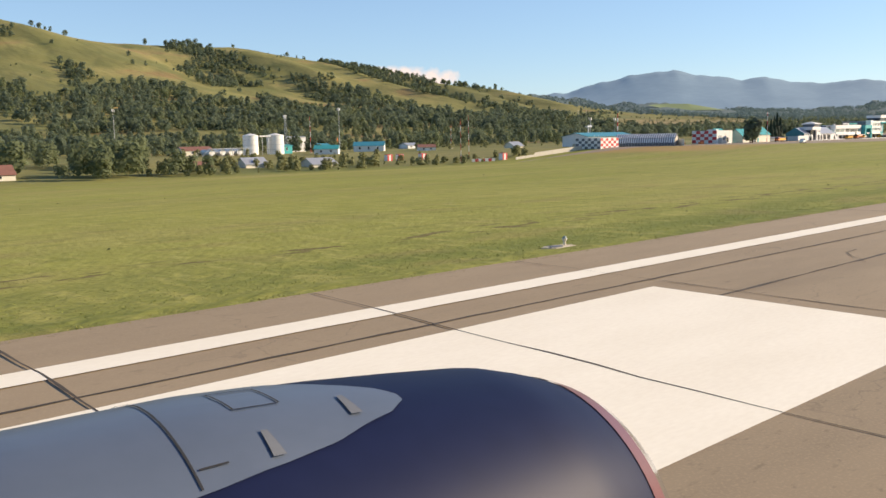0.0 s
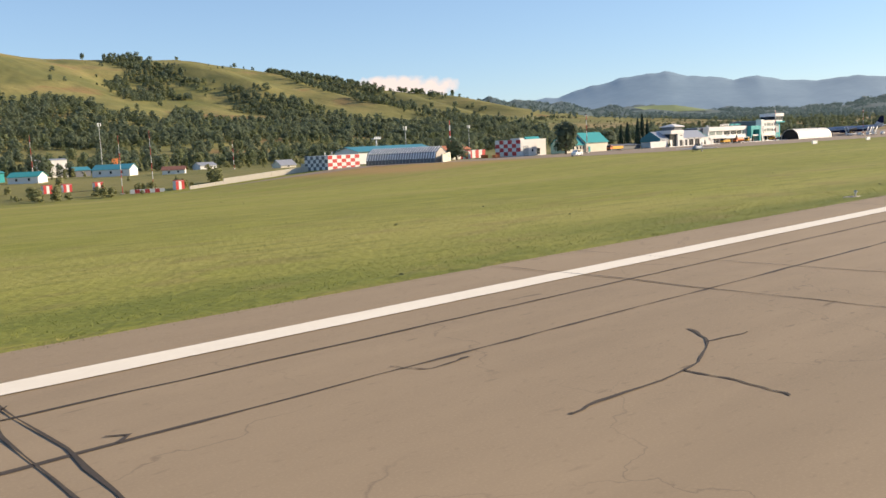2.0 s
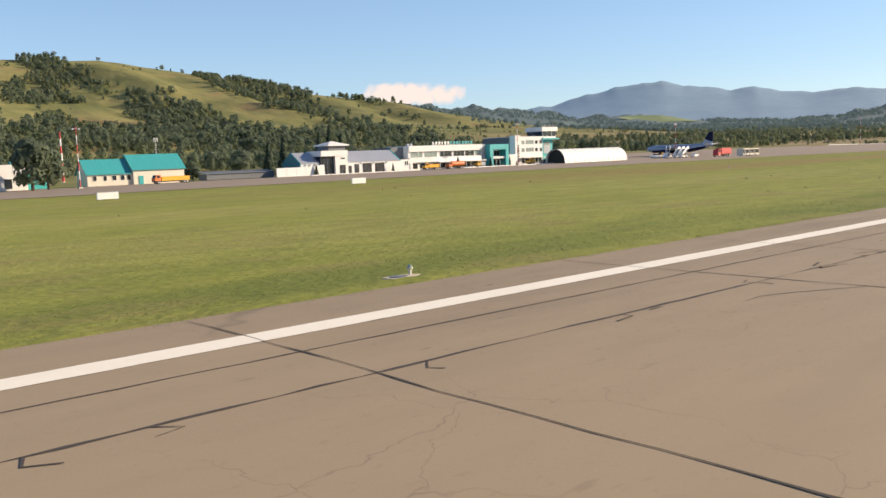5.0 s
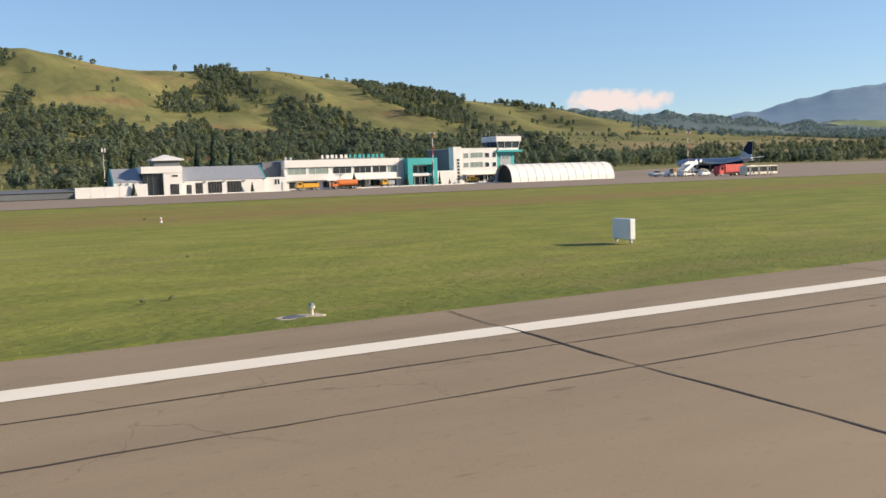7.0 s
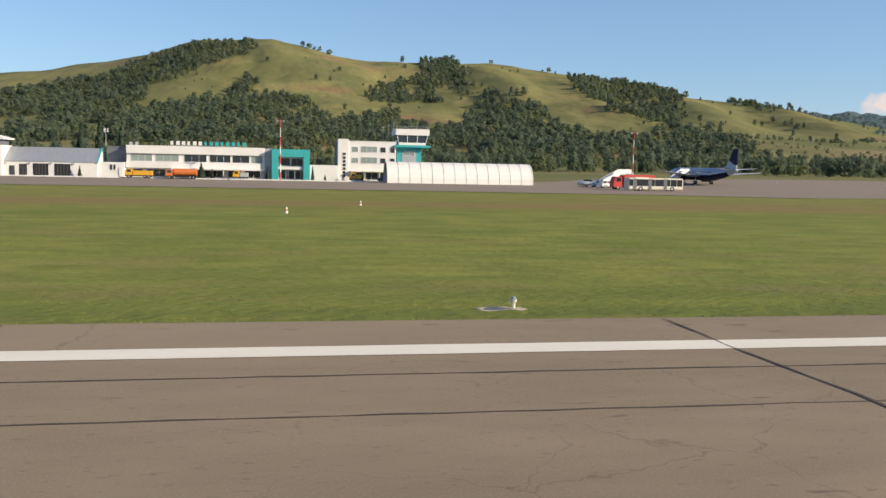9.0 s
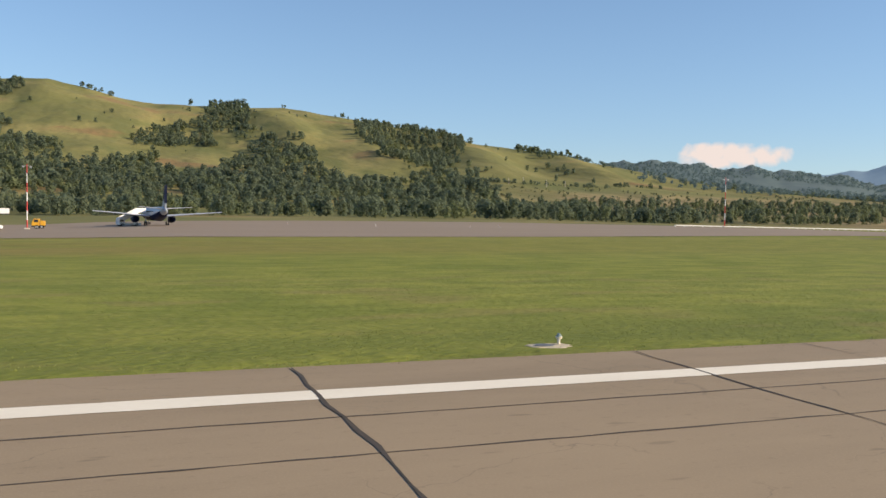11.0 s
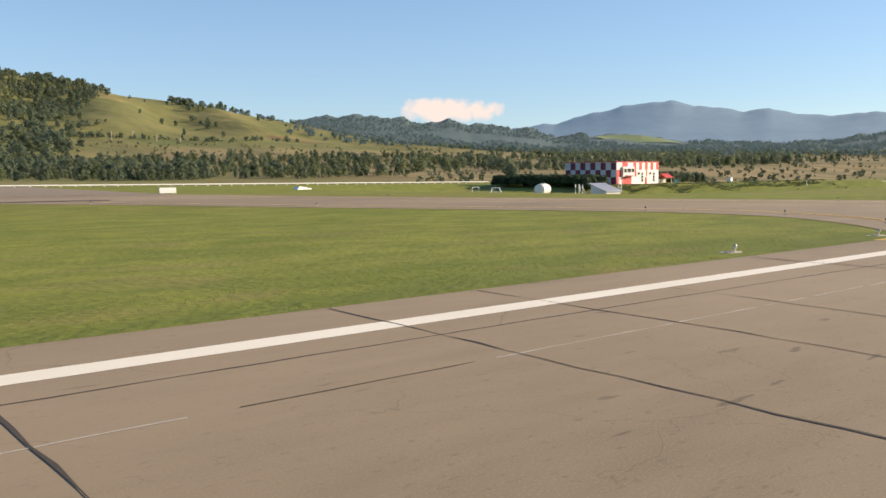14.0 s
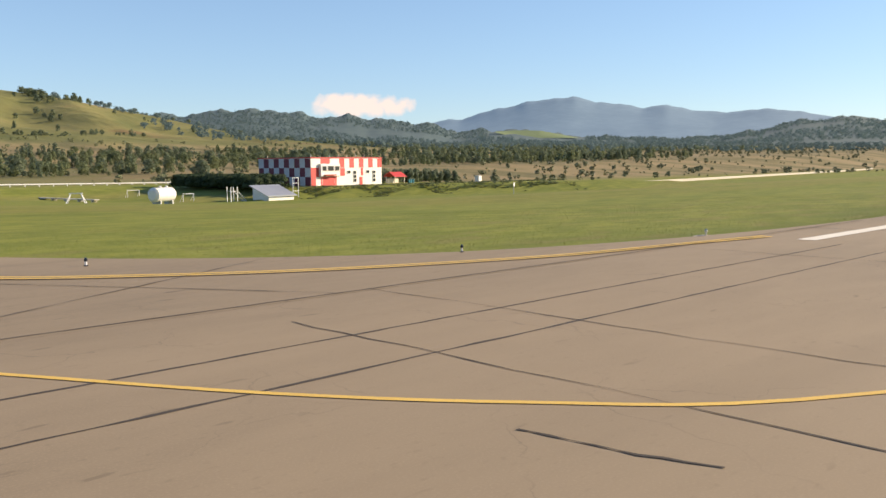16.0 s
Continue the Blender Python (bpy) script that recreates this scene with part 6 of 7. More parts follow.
PADMAT = material("sandy_broken_concrete", (.60, .53, .41), (.40, .34, .23), .9, scale=3, fine=18, bump=.3, wear=.4)
light_proto = None
for x, y in [(q, 11.2) for q in (11.9, 41.6, 72.4, 101.9, 132.1, 162.4, 192, 221, 250.4, 281.3, 312.5, 344.2, 376.1, 407.3, 437.6, 468.5, 475.8)] + [(519.4, 11.3), (549, 11.3), (579, 11.3)]:
    at_ = Matrix.Translation((x, y, land_at(x, y) - .02))
    if light_proto is None:
        light_proto = thing("runway_light", "small elevated runway light on a broken sandy concrete pad", "runway light", (0, 0, 0), 0, "runway edge lights")
        bm = bmesh.new()
        rp = random.Random(5)
        ring = [(math.cos(k * math.pi / 12), math.sin(k * math.pi / 12), rp.uniform(.75, 1.1)) for k in range(24)]
        low = [bm.verts.new((.42 * c * r, .27 * q * r, -.05)) for c, q, r in ring]
        top = [bm.verts.new((.38 * c * r, .23 * q * r, .016 + rp.uniform(-.006, .006))) for c, q, r in ring]
        hub = bm.verts.new((.02, 0, .024))
        for k in range(24):
            bm.faces.new((low[k], low[(k + 1) % 24], top[(k + 1) % 24], top[k]))
            bm.faces.new((top[k], top[(k + 1) % 24], hub))
        part("concrete_pad", bm, PADMAT, light_proto, "broken sandy concrete pad")
        bm = bmesh.new()
        ring = [(.16 * math.cos(k * math.pi / 9) - .08, .10 * math.sin(k * math.pi / 9)) for k in range(18)]
        low, top = [bm.verts.new((u, v, .01)) for u, v in ring], [bm.verts.new((u, v, .030)) for u, v in ring]
        for k in range(18):
            bm.faces.new((low[k], low[(k + 1) % 18], top[(k + 1) % 18], top[k]))
        bm.faces.new(top)
        part("cover_plate", bm, DARKWALL, light_proto, "dark oval cover plate")
        bm = bmesh.new()
        tube(bm, (.17, .02, .03), (.17, .02, .11), .025, n=8)
        part("stem", bm, CREAM, light_proto)
        bm = bmesh.new()
        tube(bm, (.17, .02, .11), (.17, .02, .15), .042, .055, n=10)
        part("housing", bm, CREAM, light_proto)
        bm = bmesh.new()
        tube(bm, (.17, .02, .15), (.17, .02, .19), .047, .026, n=10)
        part("lens", bm, PALEGLASS, light_proto, "clear glass lens")
        light_proto.matrix_basis = at_
    else:
        copy_thing(light_proto, at_)


taxi_proto = None
for x, y in ((481.3, 13.4), (484.3, 18.9), (483.2, 25.3), (474.3, 40.6), (505, 17.3), (512, 13.3), (500.7, 24.9), (466, 53), (487, 52)):
    at_ = Matrix.Translation((x, y, land_at(x, y) + .004))
    if taxi_proto is None:
        taxi_proto = thing("taxiway_light", "small white-stemmed taxiway light with a black top", "taxiway light", (0, 0, 0), 0, "taxiway edge lights")
        bm = bmesh.new()
        tube(bm, (0, 0, 0), (0, 0, .02), .05, .045, n=10)
        part("base", bm, BLACK, taxi_proto)
        bm = bmesh.new()
        tube(bm, (0, 0, .02), (0, 0, .10), .028, .022, n=8)
        part("stem", bm, WHITEP, taxi_proto)
        bm = bmesh.new()
        tube(bm, (0, 0, .10), (0, 0, .135), .034, .040, n=10)
        part("housing", bm, BLACK, taxi_proto)
        bm = bmesh.new()
        tube(bm, (0, 0, .135), (0, 0, .175), .036, .022, n=10)
        part("lens", bm, GLASS, taxi_proto)
        taxi_proto.matrix_basis = at_
    else:
        copy_thing(taxi_proto, at_)


def field_sign(x, y, w, h, turn, label):
    s_ = thing("runway_sign", label, "sign", (x, y, land_at(x, y) - .03), turn, "field signs")
    block("face", WHITEP, s_, -w / 2, w / 2, -.08, .08, .1, .1 + h)
    block("frame_top", GREYWALL, s_, -w / 2 - .02, w / 2 + .02, -.1, .1, .1 + h, .12 + h)
    for q in (-w * .35, w * .35):
        block("leg", STEEL, s_, q - .03, q + .03, -.04, .04, 0, .1)


for x, y in ((204.8, 61.0), (227.4, 62.5), (456.7, 60.4), (478.3, 73.1)):
    field_sign(x, y, 1.5, .5, 0, "white rectangular airfield sign standing in grass")
OLIVE = material("olive_sign_face", (.34, .31, .17), (.27, .245, .13), .7, scale=2, fine=14)
SIGNGREY = material("cream_sign_face", (.62, .56, .41), (.52, .47, .34), .7, scale=2, fine=14)
for x, y, face in ((170.4, 16.3, OLIVE), (260.7, 16.9, WHITEP), (450.2, 16.4, SIGNGREY)):
    s_ = thing("distance_sign", "white box sign with a dark olive end face on short legs" if face is OLIVE else "plain white box sign on short legs", "sign", (x, y, -.03), 0, "distance signs")
    block("cabinet", WHITEP, s_, -.09, .09, -.35, .35, .08, .60)
    block("face_panel", face, s_, -.105, -.09, -.31, .31, .12, .56)
    for a_, b_ in ((-.13, -.05), (.01, .08)) if face is not WHITEP else ():
        block("faded_mark", DARKWALL, s_, -.110, -.105, a_, b_, .30, .43)
    for q in (-.28, .28):
        block("leg", STEEL, s_, -.03, .03, q - .03, q + .03, 0, .09)
ln_ = thing("bent_lamp_post", "small white bent-top lamp post in the grass", "lamp post", (171.2, 31.0, land_at(171, 31) - .02))
bm = bmesh.new()
tube(bm, (0, 0, 0), (0, 0, .5), .024, n=8)
for a in range(5):
    p0, p1 = math.pi * a / 5, math.pi * (a + 1) / 5
    tube(bm, (-.12 + .12 * math.cos(p0), 0, .5 + .12 * math.sin(p0)), (-.12 + .12 * math.cos(p1), 0, .5 + .12 * math.sin(p1)), .024, n=8)
part("pole", bm, WHITEP, ln_)
bm = bmesh.new()
tube(bm, (-.24, 0, .36), (-.24, 0, .5), .07, .04, n=10)
part("shade", bm, WHITEP, ln_)
for x, y in ((424, 120), (406, 126), (418, 117), (395, 140), (348, 104), (313.1, 43.9), (309.4, 35.6), (253.5, 41.7)):
    c_ = thing("marker_cone", "small white and orange ground marker", "marker", (x, y, land_at(x, y) + .02), 0, "ground markers")
    bm = bmesh.new()
    tube(bm, (0, 0, 0), (0, 0, .26), .065, .025, n=10)
    part("cone", bm, WHITEP, c_)
    bm = bmesh.new()
    tube(bm, (0, 0, .10), (0, 0, .16), .053, .045, n=10)
    part("band", bm, ORANGE, c_)
wd = thing("white_wedge", "low white wedge marker lying in the grass", "marker", (497.7, 84.0, land_at(498, 84)), 20)
bm = bmesh.new()
prism(bm, [(-1.2, 0), (1.2, 0), (1.2, .1), (-.9, .38)], "y", -.3, .3)
part("body", bm, WHITEP, wd)

gr = thing("guard_rail", "pale steel guard rail on posts beside the far road", "guard rail")
rail_pts = [(463.9 + 104.5 * f, 130.4 + 2.1 * f, .62 - .92 * f) for f in np.linspace(0, 1, 52)]
for (xa, ya, za), (xb, yb, zb) in zip(rail_pts, rail_pts[1:]):
    n_ = math.hypot(xb - xa, yb - ya)
    bm = bmesh.new()
    prism(bm, [(0, za - .17), (n_ - .05, zb - .17), (n_ - .05, zb), (0, za)], "y", 0, .1)
    ob = part("beam", bm, TANKWHITE, gr)
    ob.matrix_basis = pose(xa, ya, 0, 0, 0, math.degrees(math.atan2(yb - ya, xb - xa)))
    bm = bmesh.new()
    box(bm, -.08, .08, .12, .28, min(land_at(xa, ya), za - .4) - .1, za - .06)
    ob2 = part("post", bm, TANKWHITE, gr)
    ob2.location = (xa, ya, 0)

# ---- vehicles and aircraft ----
def wheel(parent, x, y, r, w=.14):
    bm = bmesh.new()
    tube(bm, (x, y - w / 2, r), (x, y + w / 2, r), r, n=16)
    t_ = part("tyre", bm, BLACK, parent)
    bm = bmesh.new()
    tube(bm, (x, y - w / 2 - .01, r), (x, y + w / 2 + .01, r), r * .55, n=12)
    ob = part("rim", bm, STEEL, t_)


def truck(x, y, turn, cab, body, length=3.2, label="yellow airport truck", tank=False, name="truck"):
    t_ = thing(name, label, "truck", (x, y, land_at(x, y) + .02), turn, "apron vehicles")
    block("chassis", BLACK, t_, 0, length, -.5, .5, .28, .42)
    bm = bmesh.new()
    prism(bm, [(0, .42), (.95, .42), (.95, 1.3), (.28, 1.3), (.02, .85)], "y", -.52, .52)
    bmesh.ops.bevel(bm, geom=bm.edges[:], offset=.03, segments=1, affect="EDGES")
    c_ = part("cab", bm, cab, t_)
    for y_ in (-.53, .51):
        bm = bmesh.new()
        box(bm, .3, .8, y_, y_ + .02, .85, 1.2)
        part("side_window", bm, GLASS, t_)
    bm = bmesh.new()
    prism(bm, [(-.01, .88), (.0, .86), (.27, 1.26), (.25, 1.28)], "y", -.45, .45)
    part("windscreen", bm, GLASS, t_)
    if tank:
        bm = bmesh.new()
        tube(bm, (1.1, 0, .95), (length, 0, .95), .48, n=16)
        part("tank", bm, body, t_)
    else:
        block("body", body, t_, 1.05, length, -.52, .52, .42, 1.05)
    for q in (.55, length - .9, length - .4):
        for s_ in (-.45, .45):
            wheel(t_, q, s_, .24)
    return t_


truck(286.7, 125.2, 0, YELLOWP, YELLOWP, 3.6, "yellow airport service truck")
truck(292.2, 124.6, 0, ORANGE, ORANGE, 4.2, "orange tank truck on the apron", True, "tank_truck")
truck(301.2, 126.2, 0, YELLOWP, GREYWALL, 2.2, "small yellow airport truck")
truck(232.8, 121.5, 6, ORANGE, YELLOWP, 5.6, "orange and yellow tipper truck")
truck(358.6, 122.6, 0, YELLOWP, YELLOWP, 1.6, "small yellow ground power unit")
truck(318.0, 127.8, 0, YELLOWP, YELLOWP, 1.8, "small yellow apron tug")


def car(x, y, turn, label, paint=WHITEP):
    c_ = thing("car", label, "car", (x, y, land_at(x, y) + .02), turn, "apron vehicles")
    bm = bmesh.new()
    prism(bm, [(0, .2), (2.4, .2), (2.42, .5), (2.3, .62), (1.9, .66), (1.62, .98), (.72, 1.0), (.5, .66), (.04, .58)], "y", -.45, .45)
    bmesh.ops.bevel(bm, geom=bm.edges[:], offset=.03, segments=1, affect="EDGES")
    part("body", bm, paint, c_)
    for y_ in (-.46, .44):
        bm = bmesh.new()
        prism(bm, [(.62, .68), (1.7, .68), (1.55, .92), (.8, .94)], "y", y_, y_ + .02)
        part("side_window", bm, GLASS, c_)
    for q in (.45, 1.95):
        for s_ in (-.4, .4):
            wheel(c_, q, s_, .2, .12)
    return c_


car(183.4, 90.2, 12, "white off-road car at the apron edge")
car(354.2, 110.6, 10, "white apron car beside the stairs")
car(351.6, 116.4, 0, "white apron car beside the stairs")
car(322.2, 127.9, 0, "dark car before the office block", DARKWALL)

bus = thing("apron_bus", "cream-white low-floor apron bus with large dark windows", "bus", (348.5, 95.6, land_at(352, 95) + .02), 1.5, "apron vehicles")
bm = bmesh.new()
box(bm, 0, 6.9, -.75, .75, .16, 1.52)
bmesh.ops.bevel(bm, geom=bm.edges[:], offset=.07, segments=2, affect="EDGES")
part("body", bm, CREAM, bus)
for a, b in ((.08, .5), (1.0, 2.42), (2.48, 3.24), (3.3, 4.42), (4.48, 5.24), (5.3, 6.04), (6.1, 6.75)):
    for y_ in (-.765, .745):
        bm = bmesh.new()
        box(bm, a, b, y_, y_ + .02, .58, 1.36)
        part("window", bm, GLASS, bus)
block("roof_unit", CREAM, bus, .9, 2.6, -.6, .6, 1.5, 1.6, label="low cream roof unit")
for a in (.55, 2.45, 4.4):
    bm = bmesh.new()
    box(bm, a, a + .42, -.775, -.745, .22, 1.42)
    part("door", bm, DARKWALL, bus)
for q in (1.5, 5.5):
    for s_ in (-.68, .68):
        wheel(bus, q, s_, .27, .16)
red = thing("red_fuel_truck", "red fuel tanker parked behind the bus", "truck", (349.0, 101.6, land_at(351, 101) + .02), 1.5, "apron vehicles")
bm = bmesh.new()
box(bm, 1.2, 5.6, -.7, .7, .5, 1.85)
bmesh.ops.bevel(bm, geom=bm.edges[:], offset=.15, segments=2, affect="EDGES")
part("tank", bm, REDP, red)
bm = bmesh.new()
prism(bm, [(0, .3), (1.1, .3), (1.1, 1.6), (.25, 1.6), (0, 1.0)], "y", -.65, .65)
bmesh.ops.bevel(bm, geom=bm.edges[:], offset=.04, segments=1, affect="EDGES")
part("cab", bm, REDP, red)
block("chassis", BLACK, red, .3, 5.5, -.5, .5, .3, .5)
for y_ in (-.66, .64):
    bm = bmesh.new()
    box(bm, .35, .95, y_, y_ + .02, 1.0, 1.5)
    part("side_window", bm, GLASS, red)
for q in (.6, 3.9, 4.7):
    for s_ in (-.55, .55):
        wheel(red, q, s_, .28)


def stairs(x, y, turn, reach=1.0):
    s_ = thing("passenger_stairs", "white mobile passenger stairs truck on the apron", "stairs", (x, y, land_at(x, y) + .02), turn, "passenger stairs")
    block("chassis", WHITEP, s_, 0, 3.4, -.45, .45, .22, .5)
    block("cab", WHITEP, s_, 0, .8, -.5, .5, .5, 1.0)
    block("cab_window", GLASS, s_, .1, .7, -.51, -.5, .65, .92)
    bm = bmesh.new()
    prism(bm, [(.2, .55), (3.2, 2.0 * reach), (4.1, 2.0 * reach), (4.1, 2.6 * reach), (3.1, 2.6 * reach), (.1, 1.15)], "y", -.5, -.44)
    part("side_panel", bm, WHITEP, s_)
    bm = bmesh.new()
    prism(bm, [(.2, .55), (3.2, 2.0 * reach), (4.1, 2.0 * reach), (4.1, 2.6 * reach), (3.1, 2.6 * reach), (.1, 1.15)], "y", .44, .5)
    part("side_panel", bm, WHITEP, s_)
    for i in range(12):
        block("tread", STEEL, s_, .25 + i * .24, .5 + i * .24, -.44, .44, .55 + i * .12 * reach, .58 + i * .12 * reach)
    block("landing", STEEL, s_, 3.2, 4.1, -.44, .44, 1.94 * reach, 2.0 * reach)
    bm = bmesh.new()
    tube(bm, (2.9, -.35, .5), (2.9, -.35, 1.8 * reach), .06, n=6)
    tube(bm, (2.9, .35, .5), (2.9, .35, 1.8 * reach), .06, n=6)
    part("strut", bm, STEEL, s_)
    for q in (.5, 2.7):
        for w_ in (-.4, .4):
            wheel(s_, q, w_, .22)


stairs(351.4, 112.0, 12)
stairs(352.8, 114.2, 12)
stairs(369.0, 127.5, 30)


def revolve(profile, n=24, arc=(0, 2 * math.pi), squash=1.0):
    """A body of revolution about x from (x, radius) pairs."""
    bm = bmesh.new()
    rings = []
    for x, r in profile:
        rings.append([bm.verts.new((x, r * math.cos(a), r * math.sin(a) * squash)) for a in np.linspace(*arc, n + 1)[:-1]])
    for a, b in zip(rings, rings[1:]):
        for i in range(n):
            bm.faces.new((a[i], a[(i + 1) % n], b[(i + 1) % n], b[i]))
    bm.faces.new(rings[0][::-1]), bm.faces.new(rings[-1])
    return bm


def wing_panel(root, tip, chord0, chord1, thick):
    """A tapered, swept slab with a rounded nose."""
    bm = bmesh.new()
    def section(c, chord, t):
        return [bm.verts.new(Vector(c) + Vector(q)) for q in ((0, 0, 0), (-chord * .08, 0, t * .8), (-chord * .4, 0, t), (-chord, 0, t * .1), (-chord * .4, 0, -t * .5), (-chord * .08, 0, -t * .6))]
    a, b = section(root, chord0, thick), section(tip, chord1, thick * .4)
    for i in range(6):
        bm.faces.new((a[i], a[(i + 1) % 6], b[(i + 1) % 6], b[i]))
    bm.faces.new(a[::-1]), bm.faces.new(b)
    return bm


PALESILVER = material("pale_silver_aircraft_paint", (.36, .41, .49), (.31, .35, .43), .35, metal=.15, scale=.8, fine=10)
PALEWING = material("pale_grey_wing_paint", (.58, .60, .62), (.50, .52, .54), .4, scale=.8, fine=10)


def airliner(x, y, turn):
    p = thing("airliner", "parked twin-engine airliner, dark blue and silver", "aircraft", (x, y, land_at(x, y) + .03), turn)
    R = .98
    bm = revolve([(9.2, .06), (9.05, .28), (8.6, .58), (7.8, .84), (6.6, R), (-3.5, R), (-6.0, .78), (-8.2, .42), (-9.4, .16)], 24)
    for v in bm.verts:
        if v.co.x < -3.5:
            v.co.z += (-3.5 - v.co.x) * .10
        v.co.z += 1.62
    part("fuselage", bm, PALESILVER, p, "silver upper fuselage", True)
    bm = revolve([(9.1, .05), (8.6, .56), (7.8, .83), (6.6, R + .012), (-3.5, R + .012), (-6.0, .79), (-8.0, .45)], 24)
    for v in bm.verts:
        if v.co.x < -3.5:
            v.co.z += (-3.5 - v.co.x) * .10
        crown = -.42 + .9 * max(0.0, min(1.0, (-2.0 - v.co.x) / 6.0))
        if v.co.z > crown:
            v.co.z = crown + (v.co.z - crown) * .05
        v.co.z += 1.62
    part("belly", bm, NAVY, p, "dark blue lower fuselage", True)
    for s_ in (1, -1):
        part("wing", wing_panel((2.4, .85 * s_, 1.25), (-2.9, 8.6 * s_, 1.95), 3.6, .75, .22), PALEWING, p)
        part("tailplane", wing_panel((-7.2, .3 * s_, 2.35), (-9.0, 3.4 * s_, 2.6), 1.7, .6, .1), WHITEP, p)
        bm = revolve([(3.6, .44), (3.4, .54), (2.4, .56), (1.4, .46), (.9, .30)], 20)
        for v in bm.verts:
            v.co.y += 2.5 * s_
            v.co.z += .88
        e = part("engine", bm, NAVY, p, "dark blue engine nacelle", True)
        bm = revolve([(3.64, .42), (3.5, .44)], 20)
        for v in bm.verts:
            v.co.y += 2.5 * s_
            v.co.z += .88
        part("intake", bm, BLACK, e)
        part("pylon", wing_panel((2.6, 2.5 * s_ - .05, 1.3), (2.4, 2.5 * s_ + .05, 1.5), 2.0, 1.9, .1), SILVER, p)
        bm = bmesh.new()
        tube(bm, (-.6, 1.45 * s_, .28), (-.6, 1.45 * s_, 1.3), .07, n=8)
        part("gear_leg", bm, STEEL, p)
        for q in (1.33, 1.6):
            wheel(p, -.6, q * s_, .28, .16)
    bm = bmesh.new()
    prism(bm, [(-5.2, 2.45), (-6.7, 2.9), (-8.4, 5.5), (-9.4, 5.5), (-9.2, 2.5)], "y", -.09, .09)
    fin_ = part("fin", bm, PALESILVER, p, "silver tail fin with a dark blue upper half")
    bm = bmesh.new()
    prism(bm, [(-7.3, 3.8), (-8.4, 5.52), (-9.42, 5.52), (-9.3, 3.1), (-8.7, 3.1)], "y", -.1, .1)
    part("blue_tip", bm, NAVY, fin_, "dark blue upper half")
    bm = bmesh.new()
    tube(bm, (7.0, 0, .22), (7.0, 0, 1.0), .05, n=8)
    part("nose_gear", bm, STEEL, p)
    for q in (-.1, .1):
        wheel(p, 7.0, q, .2, .1)
    for i in range(26):
        for s_ in (1, -1):
            bm = bmesh.new()
            box(bm, 5.6 - i * .38, 5.72 - i * .38, s_ * R * .955 - .03, s_ * R * .955 + .03, 1.85, 2.02)
            part("cabin_window", bm, GLASS, p)
    return p


airliner(374.1, 127.6, 96)


def light_plane(x, y, turn, paint, label):
    p = thing("light_aircraft", label, "aircraft", (x, y, land_at(x, y) - .02), turn, "light aircraft")
    bm = revolve([(1.7, .12), (1.55, .3), (.9, .38), (-.2, .36), (-1.9, .12), (-2.1, .05)], 14)
    for v in bm.verts:
        v.co.z += .56
    part("fuselage", bm, paint, p, smooth=True)
    for s_ in (1, -1):
        part("wing", wing_panel((.75, .3 * s_, .42), (.6, 2.9 * s_, .50), .85, .6, .1), WHITEP, p)
        part("tailplane", wing_panel((-1.55, .05 * s_, .64), (-1.65, 1.1 * s_, .66), .5, .35, .05), paint, p)
        wheel(p, .3, .6 * s_, .12, .08)
        bm = bmesh.new()
        tube(bm, (.3, .6 * s_, .12), (.3, .45 * s_, .46), .03, n=6)
        part("gear_leg", bm, STEEL, p)
    bm = bmesh.new()
    prism(bm, [(-1.4, .64), (-1.75, 1.3), (-2.1, 1.3), (-2.1, .6)], "y", -.03, .03)
    part("fin", bm, paint, p)
    bm = bmesh.new()
    prism(bm, [(.85, .84), (.5, 1.1), (-.3, 1.08), (-.7, .82)], "y", -.25, .25)
    part("canopy", bm, GLASS, p)
    wheel(p, -1.9, 0, .12, .06)
    return p


light_plane(183.3, 67.5, 195, material("grey_blue_aircraft_paint", (.20, .24, .30), (.15, .18, .24), .5, scale=1, fine=12), "grey-blue light aircraft parked on grass")
light_plane(352.2, 119.0, 150, WHITEP, "white light aircraft parked on the apron")

# ---- single trees near the buildings ----
def tree(x, y, h, w, seed, label="leafy green tree with rounded uneven crown", fir=False, n=700, mat=None, dz=0.0):
    t_ = thing("fir_tree" if fir else "tree", label, "tree", (x, y, land_at(x, y) - .05 + dz), 0, "trees by the buildings")
    rs = random.Random(seed)
    bm = bmesh.new()
    tube(bm, (0, 0, 0), (rs.uniform(-.02, .02) * h, 0, h * (.95 if fir else .55)), .035 * h, .012 * h, n=8)
    if not fir:
        for _ in range(5):
            a = rs.uniform(0, 6.28)
            tube(bm, (0, 0, h * rs.uniform(.2, .45)), (.25 * w * math.cos(a), .25 * w * math.sin(a), h * rs.uniform(.55, .75)), .015 * h, .005 * h, n=5)
    part("trunk", bm, BARK, t_)
    v, f = leaf_cloud(seed, n, .058 if not fir else .045, slim=1.45, taper=.3 if fir else 0)
    v = np.array(v) * (w, w, h)
    ob = new("crown", raw_mesh("crown", v, f, mat or (FIR if fir else LEAF)))
    ob.parent = t_
    return t_


